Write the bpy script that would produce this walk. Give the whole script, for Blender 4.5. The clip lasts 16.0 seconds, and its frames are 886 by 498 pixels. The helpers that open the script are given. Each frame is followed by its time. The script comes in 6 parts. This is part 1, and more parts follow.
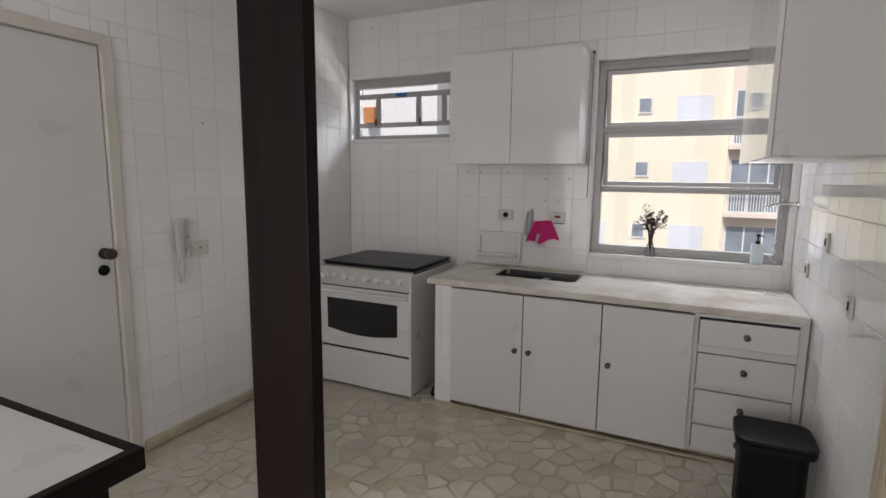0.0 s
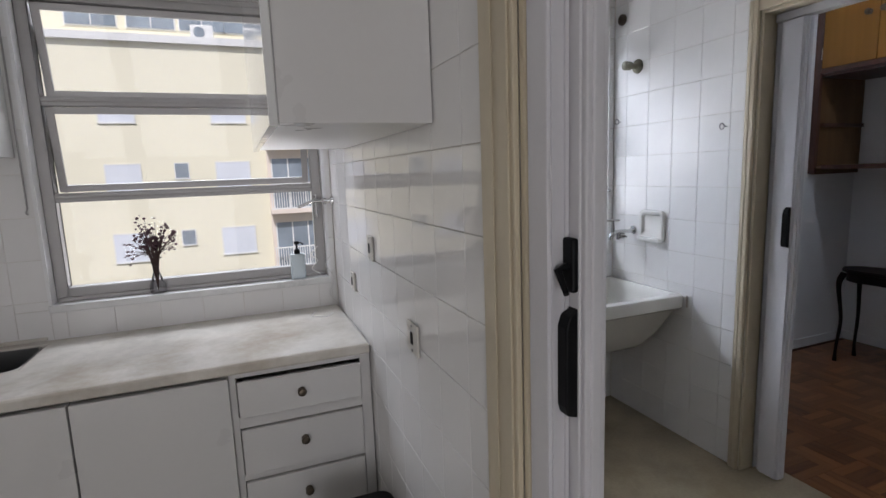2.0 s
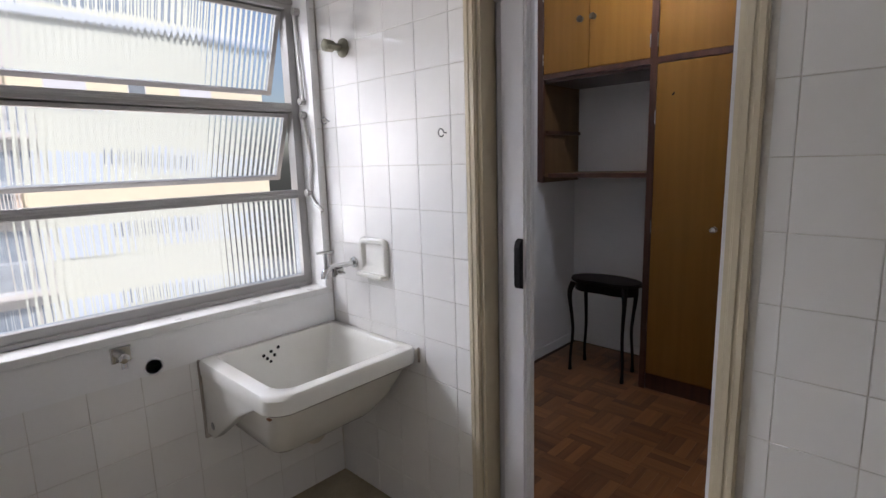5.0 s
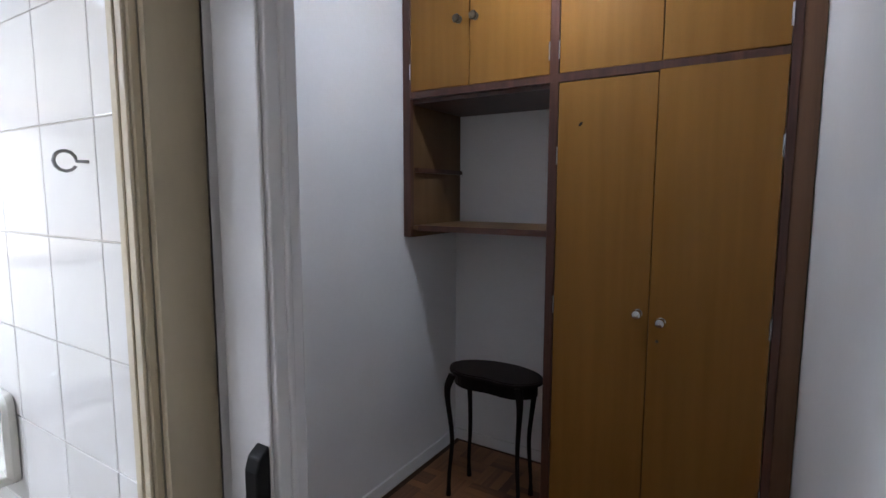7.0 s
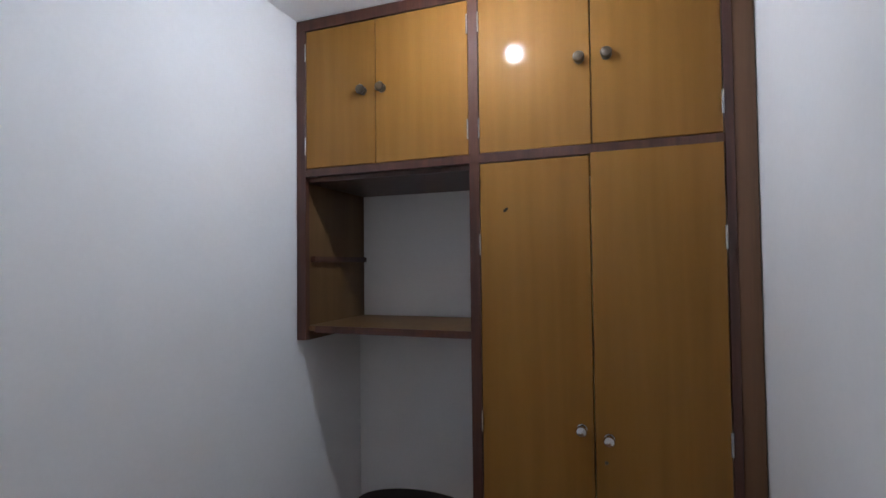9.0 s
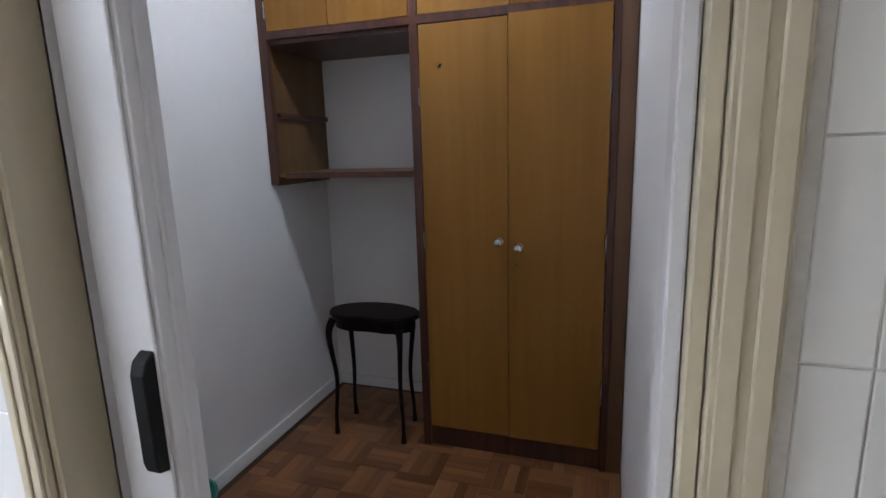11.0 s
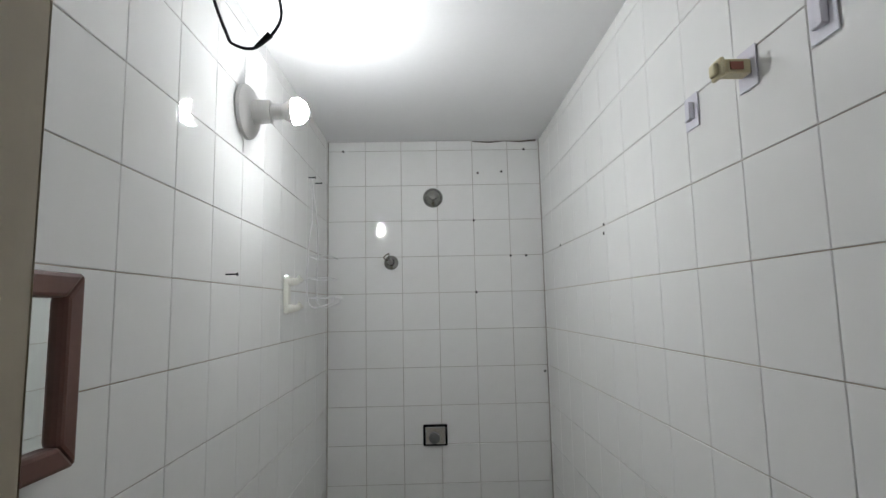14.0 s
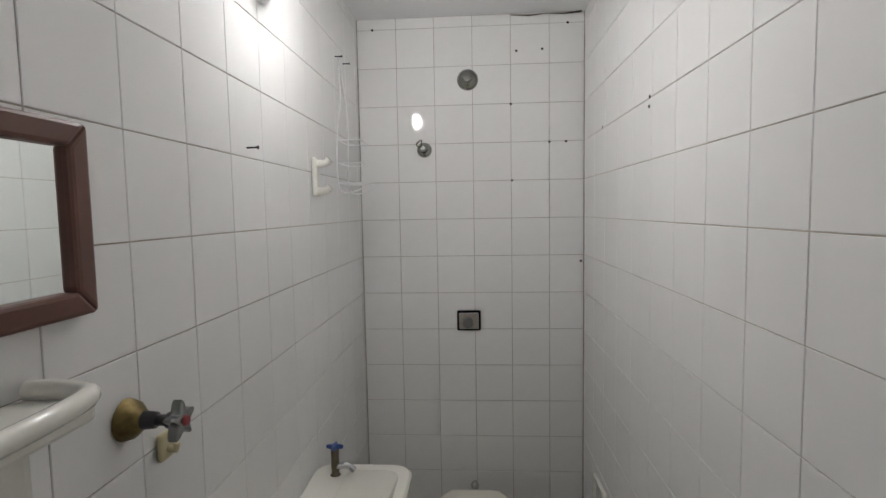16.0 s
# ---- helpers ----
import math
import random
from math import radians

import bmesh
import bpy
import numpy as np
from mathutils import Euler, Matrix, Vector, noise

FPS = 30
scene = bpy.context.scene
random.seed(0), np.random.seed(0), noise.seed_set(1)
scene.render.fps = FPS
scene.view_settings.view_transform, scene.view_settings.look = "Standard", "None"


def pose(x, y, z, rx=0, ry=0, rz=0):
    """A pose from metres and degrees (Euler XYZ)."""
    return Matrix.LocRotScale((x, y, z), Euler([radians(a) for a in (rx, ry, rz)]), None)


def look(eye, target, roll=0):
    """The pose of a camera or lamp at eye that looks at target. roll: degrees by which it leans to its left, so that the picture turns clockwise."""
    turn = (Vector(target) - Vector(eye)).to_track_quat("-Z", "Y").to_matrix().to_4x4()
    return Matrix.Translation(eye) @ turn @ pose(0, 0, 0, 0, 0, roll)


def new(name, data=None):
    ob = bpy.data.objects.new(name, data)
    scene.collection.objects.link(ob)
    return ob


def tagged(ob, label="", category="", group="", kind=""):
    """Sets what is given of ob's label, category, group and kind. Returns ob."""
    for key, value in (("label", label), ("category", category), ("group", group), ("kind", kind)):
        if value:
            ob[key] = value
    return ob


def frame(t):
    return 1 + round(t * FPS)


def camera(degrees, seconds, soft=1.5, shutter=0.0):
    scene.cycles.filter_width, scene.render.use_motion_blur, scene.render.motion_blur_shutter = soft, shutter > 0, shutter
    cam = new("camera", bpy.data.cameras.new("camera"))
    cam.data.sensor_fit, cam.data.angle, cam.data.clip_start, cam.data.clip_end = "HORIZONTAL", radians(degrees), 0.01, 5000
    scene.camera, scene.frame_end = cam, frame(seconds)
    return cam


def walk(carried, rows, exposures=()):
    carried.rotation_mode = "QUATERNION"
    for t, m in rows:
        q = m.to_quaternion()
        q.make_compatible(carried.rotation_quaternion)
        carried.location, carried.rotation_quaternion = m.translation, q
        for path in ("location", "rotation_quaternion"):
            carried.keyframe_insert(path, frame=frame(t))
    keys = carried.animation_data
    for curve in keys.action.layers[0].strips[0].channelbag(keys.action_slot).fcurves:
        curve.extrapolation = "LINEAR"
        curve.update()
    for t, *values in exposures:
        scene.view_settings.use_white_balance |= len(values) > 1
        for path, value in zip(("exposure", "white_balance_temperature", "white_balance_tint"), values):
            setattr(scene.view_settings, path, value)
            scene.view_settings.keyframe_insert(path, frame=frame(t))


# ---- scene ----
SKY, SUN, LIGHTS, BULB_GLOW = 0.10, 3.5, (78, 170, 66, 40, 235, 38), 285.0
EXPO = [(0, 0.26, 6300, 14), (1.5, 0.0, 6050, 14), (2.4, 0.02, 6250, 15), (3.0, 0.45, 6650, 17), (5.5, 0.28, 6500, 17), (6.5, 0.12, 6450, 17), (7.0, 0.65, 6150, 14), (8.5, 0.84, 6200, 13), (9.0, 0.84, 6200, 13), (9.5, 1.25, 6200, 13),
        (11.9, 0.85, 6200, 13), (12.9, 0.95, 6400, 12), (13.5, 0.6, 6250, 11), (14.1, -0.3, 6150, 13), (15.5, -0.36, 6000, 12), (16, -0.12, 6450, 17)]
cam = camera(81.8, 16.0)
PATH = [
    (0, (0.205, 0.238, 1.53), (-0.639, 2.029, 1.249), 0.6),
    (0.5, (0.165, 0.372, 1.507), (-0.601, 2.197, 1.223), 0.8),
    (1, (0.16, 0.649, 1.495), (-0.305, 2.573, 1.204), 1.3),
    (1.5, (0.245, 0.968, 1.494), (0.359, 2.942, 1.194), 0.4),
    (1.8, (0.321, 1.202, 1.491), (0.814, 3.117, 1.196), -1.2),
    (2, (0.387, 1.342, 1.506), (1.111, 3.182, 1.209), -2.1),
    (2.2, (0.471, 1.458, 1.512), (1.378, 3.216, 1.221), -2.4),
    (2.5, (0.622, 1.614, 1.513), (1.738, 3.246, 1.215), -2.2),
    (2.8, (0.745, 1.724, 1.516), (2.024, 3.235, 1.235), -2.2),
    (3, (0.85, 1.798, 1.528), (2.194, 3.249, 1.229), -3.1),
    (3.2, (0.923, 1.843, 1.544), (2.307, 3.253, 1.233), -3.4),
    (5.3, (1.23, 1.857, 1.575), (2.664, 3.209, 1.233), -1.6),
    (5.5, (1.293, 1.88, 1.552), (2.739, 3.22, 1.213), -1.6),
    (6, (1.561, 2.041, 1.556), (3.073, 3.302, 1.205), -1.1),
    (6.5, (1.875, 2.204, 1.58), (3.473, 3.363, 1.26), -0.8),
    (7, (2.203, 2.326, 1.629), (3.888, 3.381, 1.411), 0.1),
    (7.5, (2.396, 2.475, 1.701), (4.191, 3.356, 1.713), 0.1),
    (8, (2.485, 2.536, 1.782), (4.327, 3.29, 1.977), -0.2),
    (8.5, (2.51, 2.549, 1.801), (4.371, 3.235, 2.013), -0.5),
    (9, (2.53, 2.57, 1.719), (4.403, 3.268, 1.782), -0.6),
    (9.5, (2.528, 2.558, 1.635), (4.382, 3.289, 1.469), -0.9),
    (9.7, (2.51, 2.543, 1.627), (4.346, 3.288, 1.354), -1.1),
    (11.8, (1.907, 1.98, 1.532), (3.788, 2.47, 1.129), -2.2),
    (12, (1.889, 1.894, 1.534), (3.79, 2.322, 1.132), -2.0),
    (12.5, (1.888, 1.715, 1.532), (3.828, 1.969, 1.152), -1.6),
    (13, (2.03, 1.615, 1.548), (4.007, 1.695, 1.246), -1.2),
    (13.5, (2.317, 1.523, 1.613), (4.315, 1.507, 1.527), -0.9),
    (14, (2.427, 1.485, 1.716), (4.414, 1.442, 1.938), -1.2),
    (14.5, (2.447, 1.468, 1.775), (4.4, 1.439, 2.207), -0.8),
    (15, (2.458, 1.46, 1.782), (4.41, 1.463, 2.211), -0.9),
    (15.5, (2.471, 1.451, 1.731), (4.46, 1.526, 1.926), -1.0),
    (16, (2.48, 1.442, 1.645), (4.47, 1.574, 1.494), -1.0),
]
walk(cam, [(t, look(eye, target, roll)) for t, eye, target, roll in PATH], EXPO)

# world, sun, exposure
world = bpy.data.worlds.new("world")
scene.world = world
world.use_nodes = True
_wn = world.node_tree
_sky = _wn.nodes.new("ShaderNodeTexSky")
_sky.sky_type, _sky.sun_disc = "NISHITA", False
_sky.sun_elevation, _sky.sun_rotation = radians(58), radians(200)
_sky.dust_density = 3.0
_wn.links.new(_sky.outputs[0], _wn.nodes["Background"].inputs[0])
_wn.nodes["Background"].inputs[1].default_value = SKY
sun = new("sun", bpy.data.lights.new("sun", "SUN"))
sun.data.energy, sun.data.angle, sun.data.color = SUN, radians(0.5), (1, 0.95, 0.88)
sun.matrix_world = look((-8, -18, 34), (0, 3, 0))


def window_light(name, x, z, w, power, y=5.7, up=0.95, h=1.1, color=(0.93, 0.96, 1.0)):
    """Area lamp outside a window: stand-in for skylight or, set low, street bounce."""
    a = new(name, bpy.data.lights.new(name, "AREA"))
    a.data.shape, a.data.size, a.data.size_y, a.data.energy, a.data.color = "RECTANGLE", w, h, power, color
    a.matrix_world = look((x, y, z + up), (x, 2.0, 1.4))
    return a


window_light("sky_light_kitchen", 0.19, 2.33, 1.6, LIGHTS[0])
window_light("sky_light_laundry", 0.6, 2.33, 7.0, LIGHTS[1], 9.5, 3.2, 2.4, (1.0, 0.965, 0.93))
# Added lamps hidden below the sills; they brighten ceilings and far walls.
window_light("sunlit_street_laundry", 1.78, 2.33, 3.4, LIGHTS[4], 7.2, -3.2, 1.4, (1.0, 0.965, 0.92))
window_light("sunlit_street_kitchen", 0.19, 2.33, 3.0, LIGHTS[5], 7.2, -3.2, 1.4, (1.0, 0.97, 0.93))
window_light("sky_light_small", -1.92, 2.34, 1.2, LIGHTS[2])
# Added fill lamp behind the first viewpoint; brightens the kitchen's darker end.
a = new("daylight_next_room", bpy.data.lights.new("daylight_next_room", "AREA"))
a.data.shape, a.data.size, a.data.size_y, a.data.energy, a.data.color = "RECTANGLE", 2.2, 2.2, LIGHTS[3], (1.0, 0.97, 0.94)
a.matrix_world = look((-0.8, -2.25, 1.2), (-0.8, 0, 1.2))

# ---- materials ----
def mat(name, color, rough=0.5, metal=0.0, spread=0.06, scale=6.0, fine=120.0, bump=0.04, spec=0.5, coat=0.0, dirt=None, dirt_amount=0.0,
        rand=0.0, rough_spread=0.12, stretch=(1, 1, 1), distort=0.0):
    """A surface with two scales of unevenness in colour, gloss and relief."""
    m = bpy.data.materials.new(name)
    m.use_nodes = True
    n, l = m.node_tree.nodes, m.node_tree.links
    b = n["Principled BSDF"]
    tc = n.new("ShaderNodeTexCoord")
    mp = n.new("ShaderNodeMapping")
    mp.inputs["Scale"].default_value = stretch
    l.new(tc.outputs["Object"], mp.inputs[0])
    big, small = n.new("ShaderNodeTexNoise"), n.new("ShaderNodeTexNoise")
    big.inputs["Scale"].default_value, big.inputs["Detail"].default_value, big.inputs["Distortion"].default_value = scale, 5, distort
    small.inputs["Scale"].default_value, small.inputs["Detail"].default_value = fine, 3
    l.new(mp.outputs[0], big.inputs["Vector"])
    l.new(mp.outputs[0], small.inputs["Vector"])
    add = n.new("ShaderNodeMath")
    add.operation = "MULTIPLY_ADD"
    add.inputs[1].default_value = 0.35
    l.new(small.outputs["Fac"], add.inputs[0])
    l.new(big.outputs["Fac"], add.inputs[2])
    out = add.outputs[0]
    if rand:
        info, r = n.new("ShaderNodeObjectInfo"), n.new("ShaderNodeMath")
        r.operation = "MULTIPLY_ADD"
        r.inputs[1].default_value = rand
        l.new(info.outputs["Random"], r.inputs[0])
        l.new(out, r.inputs[2])
        out = r.outputs[0]
    ramp = n.new("ShaderNodeMapRange")
    ramp.inputs["From Min"].default_value, ramp.inputs["From Max"].default_value = 0.45, 0.9 + rand
    ramp.inputs["To Min"].default_value, ramp.inputs["To Max"].default_value = 1 - spread, 1 + spread
    l.new(out, ramp.inputs["Value"])
    mul = n.new("ShaderNodeVectorMath")
    mul.operation = "SCALE"
    mul.inputs[0].default_value = color
    l.new(ramp.outputs[0], mul.inputs["Scale"])
    base = mul.outputs[0]
    if dirt:
        dn = n.new("ShaderNodeTexNoise")
        dn.inputs["Scale"].default_value, dn.inputs["Detail"].default_value, dn.inputs["Roughness"].default_value = scale * 0.6, 8, 0.65
        l.new(mp.outputs[0], dn.inputs["Vector"])
        dr = n.new("ShaderNodeMapRange")
        dr.inputs["From Min"].default_value, dr.inputs["From Max"].default_value, dr.inputs["To Max"].default_value = 0.48, 0.72, dirt_amount
        l.new(dn.outputs["Fac"], dr.inputs["Value"])
        mx = n.new("ShaderNodeMix")
        mx.data_type = "RGBA"
        l.new(dr.outputs[0], mx.inputs["Factor"])
        l.new(base, mx.inputs["A"])
        mx.inputs["B"].default_value = (*dirt, 1)
        base = mx.outputs["Result"]
    l.new(base, b.inputs["Base Color"])
    rr = n.new("ShaderNodeMapRange")
    rr.inputs["From Min"].default_value, rr.inputs["From Max"].default_value = 0.3, 0.7
    rr.inputs["To Min"].default_value, rr.inputs["To Max"].default_value = max(0.02, rough * (1 - rough_spread)), min(1, rough * (1 + rough_spread))
    l.new(big.outputs["Fac"], rr.inputs["Value"])
    l.new(rr.outputs[0], b.inputs["Roughness"])
    b.inputs["Metallic"].default_value = metal
    b.inputs["Specular IOR Level"].default_value = spec
    b.inputs["Coat Weight"].default_value = coat
    if bump:
        bp = n.new("ShaderNodeBump")
        bp.inputs["Strength"].default_value, bp.inputs["Distance"].default_value = bump, 0.004
        l.new(add.outputs[0], bp.inputs["Height"])
        l.new(bp.outputs[0], b.inputs["Normal"])
    return m


def wood(name, a, b_, rough=0.35, along=2, scale=5.0, bands=0.5, rand=0.0, coat=0.0):
    """Wood with its grain along one axis."""
    m = bpy.data.materials.new(name)
    m.use_nodes = True
    n, l = m.node_tree.nodes, m.node_tree.links
    bs = n["Principled BSDF"]
    tc, mp = n.new("ShaderNodeTexCoord"), n.new("ShaderNodeMapping")
    sc = [scale * 4] * 3
    sc[along] = scale * 0.22
    mp.inputs["Scale"].default_value = sc
    l.new(tc.outputs["Object"], mp.inputs[0])
    if rand:
        info, cb = n.new("ShaderNodeObjectInfo"), n.new("ShaderNodeCombineXYZ")
        mm = n.new("ShaderNodeMath")
        mm.operation = "MULTIPLY"
        mm.inputs[1].default_value = 40
        l.new(info.outputs["Random"], mm.inputs[0])
        l.new(mm.outputs[0], cb.inputs[0])
        l.new(cb.outputs[0], mp.inputs["Location"])
    g, f = n.new("ShaderNodeTexNoise"), n.new("ShaderNodeTexNoise")
    g.inputs["Scale"].default_value, g.inputs["Detail"].default_value, g.inputs["Distortion"].default_value = 1, 6, 0.6
    f.inputs["Scale"].default_value, f.inputs["Detail"].default_value = 6, 4
    for q in (g, f):
        l.new(mp.outputs[0], q.inputs["Vector"])
    s = n.new("ShaderNodeMath")
    s.operation = "MULTIPLY_ADD"
    s.inputs[1].default_value = 0.4
    l.new(f.outputs["Fac"], s.inputs[0])
    l.new(g.outputs["Fac"], s.inputs[2])
    out = s.outputs[0]
    if rand:
        r = n.new("ShaderNodeMath")
        r.operation = "MULTIPLY_ADD"
        r.inputs[1].default_value = rand
        l.new(info.outputs["Random"], r.inputs[0])
        l.new(out, r.inputs[2])
        out = r.outputs[0]
    mr = n.new("ShaderNodeMapRange")
    mr.inputs["From Min"].default_value, mr.inputs["From Max"].default_value = 0.5 - bands * 0.1, 0.9 + rand
    l.new(out, mr.inputs["Value"])
    mx = n.new("ShaderNodeMix")
    mx.data_type = "RGBA"
    mx.inputs["A"].default_value, mx.inputs["B"].default_value = (*a, 1), (*b_, 1)
    l.new(mr.outputs[0], mx.inputs["Factor"])
    l.new(mx.outputs["Result"], bs.inputs["Base Color"])
    bs.inputs["Roughness"].default_value = rough
    bs.inputs["Coat Weight"].default_value = coat
    bs.inputs["Coat Roughness"].default_value = 0.11
    bp = n.new("ShaderNodeBump")
    bp.inputs["Strength"].default_value, bp.inputs["Distance"].default_value = 0.08, 0.002
    l.new(s.outputs[0], bp.inputs["Height"])
    l.new(bp.outputs[0], bs.inputs["Normal"])
    return m


def glass(name, rough=0.0, color=(1, 1, 1), ior=1.45, ribs=0.0):
    """Thin pane: mostly lets light through, mirrors at a slant; ribs bends it in upright flutes."""
    m = bpy.data.materials.new(name)
    m.use_nodes = True
    n, l = m.node_tree.nodes, m.node_tree.links
    n.remove(n["Principled BSDF"])
    out = n["Material Output"]
    gl = n.new("ShaderNodeBsdfGlossy")
    gl.inputs["Roughness"].default_value = 0.02
    fr = n.new("ShaderNodeFresnel")
    fr.inputs[0].default_value = ior
    mx = n.new("ShaderNodeMixShader")
    if ribs:
        t = n.new("ShaderNodeBsdfRefraction")
        t.inputs["IOR"].default_value, t.inputs["Roughness"].default_value, t.inputs["Color"].default_value = 1.3, rough, (*color, 1)
        tc, wv, bp = n.new("ShaderNodeTexCoord"), n.new("ShaderNodeTexWave"), n.new("ShaderNodeBump")
        wv.wave_type, wv.bands_direction = "BANDS", "X"
        wv.inputs["Scale"].default_value, wv.inputs["Distortion"].default_value = ribs, 0.0
        l.new(tc.outputs["Object"], wv.inputs["Vector"])
        l.new(wv.outputs["Fac"], bp.inputs["Height"])
        bp.inputs["Distance"].default_value, bp.inputs["Strength"].default_value = 0.004, 1.0
        l.new(bp.outputs[0], t.inputs["Normal"])
        l.new(bp.outputs[0], gl.inputs["Normal"])
    else:
        t = n.new("ShaderNodeBsdfTransparent")
        t.inputs[0].default_value = (*color, 1)
    l.new(fr.outputs[0], mx.inputs[0])
    if ribs:
        milk, mm_ = n.new("ShaderNodeBsdfTranslucent"), n.new("ShaderNodeMixShader")
        milk.inputs["Color"].default_value = (0.92, 0.95, 1.0, 1)
        mm_.inputs[0].default_value = 0.03
        l.new(bp.outputs[0], milk.inputs["Normal"])
        l.new(t.outputs[0], mm_.inputs[1])
        l.new(milk.outputs[0], mm_.inputs[2])
        t = mm_
    l.new(t.outputs[0], mx.inputs[1])
    l.new(gl.outputs[0], mx.inputs[2])
    l.new(mx.outputs[0], out.inputs["Surface"])
    return m


def lit(name, color, strength):
    m = bpy.data.materials.new(name)
    m.use_nodes = True
    b = m.node_tree.nodes["Principled BSDF"]
    b.inputs["Base Color"].default_value = (0.9, 0.9, 0.9, 1)
    b.inputs["Emission Color"].default_value, b.inputs["Emission Strength"].default_value = (*color, 1), strength
    return m


TILE = mat("glazed white tile", (0.80, 0.79, 0.775), 0.045, spread=0.03, scale=3, fine=22, bump=0.13, rand=0.5)
TILE_BATH = mat("glazed white bathroom tile", (0.84, 0.84, 0.825), 0.05, spread=0.025, scale=3, fine=22, bump=0.12, rand=0.5)
GROUT = mat("pale grout", (0.72, 0.69, 0.64), 0.85, spread=0.12, scale=5, dirt=(0.36, 0.29, 0.22), dirt_amount=0.6)
GROUT_BATH = mat("browned grout", (0.47, 0.40, 0.32), 0.85, spread=0.15, scale=6, dirt=(0.22, 0.16, 0.11), dirt_amount=0.8)
GROUT_DARK = mat("stained grout", (0.40, 0.36, 0.32), 0.85, spread=0.2, scale=7, dirt=(0.15, 0.12, 0.10), dirt_amount=0.8)
PAINT = mat("white wall paint", (0.80, 0.80, 0.80), 0.6, spread=0.03, scale=2.5, fine=60, bump=0.12)
CEIL = mat("white ceiling paint", (0.82, 0.82, 0.82), 0.7, spread=0.02, scale=2, fine=60, bump=0.1)
BEIGE = mat("cream painted wood", (0.56, 0.49, 0.36), 0.35, spread=0.07, scale=5, fine=90, bump=0.04, dirt=(0.40, 0.33, 0.22), dirt_amount=0.25, stretch=(1, 1, 0.3))
WHITE = mat("white lacquer", (0.66, 0.65, 0.635), 0.3, spread=0.02, scale=3, fine=60, bump=0.03)
GLOSSY = mat("glossy white laminate", (0.74, 0.74, 0.73), 0.06, spread=0.015, scale=2, fine=40, bump=0.01)
PVC = mat("white ribbed plastic", (0.65, 0.64, 0.66), 0.35, spread=0.04, scale=4, bump=0.02)
BLACK = mat("black plastic", (0.007, 0.007, 0.008), 0.45, spread=0.2, scale=10, bump=0.05, spec=0.14)
ALU = mat("dull aluminium", (0.37, 0.36, 0.35), 0.45, metal=0.4, spread=0.08, scale=6, fine=200, bump=0.03)
TARNISH = mat("tarnished chrome", (0.30, 0.30, 0.28), 0.2, metal=1, spread=0.25, scale=25, bump=0.05)
CHROME = mat("worn chrome", (0.62, 0.62, 0.62), 0.16, metal=1, spread=0.1, scale=20, bump=0.02)
BRONZE = mat("dark bronze metal", (0.10, 0.08, 0.06), 0.35, metal=0.8, spread=0.3, scale=30)
STEEL = mat("brushed steel", (0.22, 0.22, 0.22), 0.32, metal=1, spread=0.1, scale=8, stretch=(1, 12, 1))
PORCELAIN = mat("white porcelain", (0.74, 0.73, 0.69), 0.1, spread=0.03, scale=4, bump=0.01, dirt=(0.5, 0.45, 0.36), dirt_amount=0.15)
PORC_BATH = mat("bathroom porcelain", (0.82, 0.81, 0.74), 0.08, spread=0.02, scale=4, bump=0.01)
DARKWOOD = wood("very dark stained wood", (0.005, 0.003, 0.003), (0.013, 0.007, 0.006), 0.42, scale=4)
DARKWOOD.node_tree.nodes["Principled BSDF"].inputs["Specular IOR Level"].default_value = 0.12
MAHOGANY = wood("dark red brown wood", (0.035, 0.012, 0.008), (0.085, 0.03, 0.018), 0.35, scale=5)
OAK = wood("golden wood veneer", (0.19, 0.083, 0.014), (0.255, 0.12, 0.024), 0.55, scale=1.1, coat=0.22)
OAK.node_tree.nodes["Principled BSDF"].inputs["Specular IOR Level"].default_value = 0.12
# Niche side and shelf: the doors' golden wood in a darker tone.
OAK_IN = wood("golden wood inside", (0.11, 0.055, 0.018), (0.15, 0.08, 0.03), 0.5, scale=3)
PARQUET = wood("waxed parquet", (0.075, 0.024, 0.009), (0.36, 0.16, 0.065), 0.28, along=0, scale=9, rand=0.9)
PARQ_BASE = mat("parquet joint", (0.05, 0.025, 0.012), 0.8)
MARBLE = mat("cream marble", (0.63, 0.60, 0.54), 0.18, spread=0.12, scale=3.5, fine=40, bump=0.02, dirt=(0.36, 0.29, 0.20), dirt_amount=0.75, distort=1.2)
SHARD = mat("pale marble shards", (0.60, 0.57, 0.48), 0.18, spread=0.2, scale=5, fine=40, bump=0.03, rand=0.8, distort=0.8, dirt=(0.36, 0.31, 0.22), dirt_amount=0.4)
CEMENT = mat("beige cement", (0.47, 0.41, 0.30), 0.35, spread=0.2, scale=6, fine=80, bump=0.08, dirt=(0.26, 0.21, 0.13), dirt_amount=0.5)
LAUND_FLOOR = mat("worn beige terrazzo", (0.38, 0.32, 0.22), 0.35, spread=0.2, scale=4, fine=70, bump=0.08, dirt=(0.20, 0.155, 0.085), dirt_amount=0.6)
BATH_FLOOR = mat("stained cream terrazzo", (0.52, 0.47, 0.34), 0.3, spread=0.2, scale=7, fine=60, bump=0.05, dirt=(0.28, 0.22, 0.12), dirt_amount=0.7)
CLEAR = glass("clear glass", ior=1.25)
REEDED = glass("reeded glass", rough=0.07, ribs=13.0, color=(0.88, 0.94, 1.0))

# ---- helpers of the builder ----
ORIGIN = {}
OFFSET = Vector((0, 0, 0))


def wpos(ob):
    return ORIGIN.get(ob.name, Vector((0, 0, 0)))


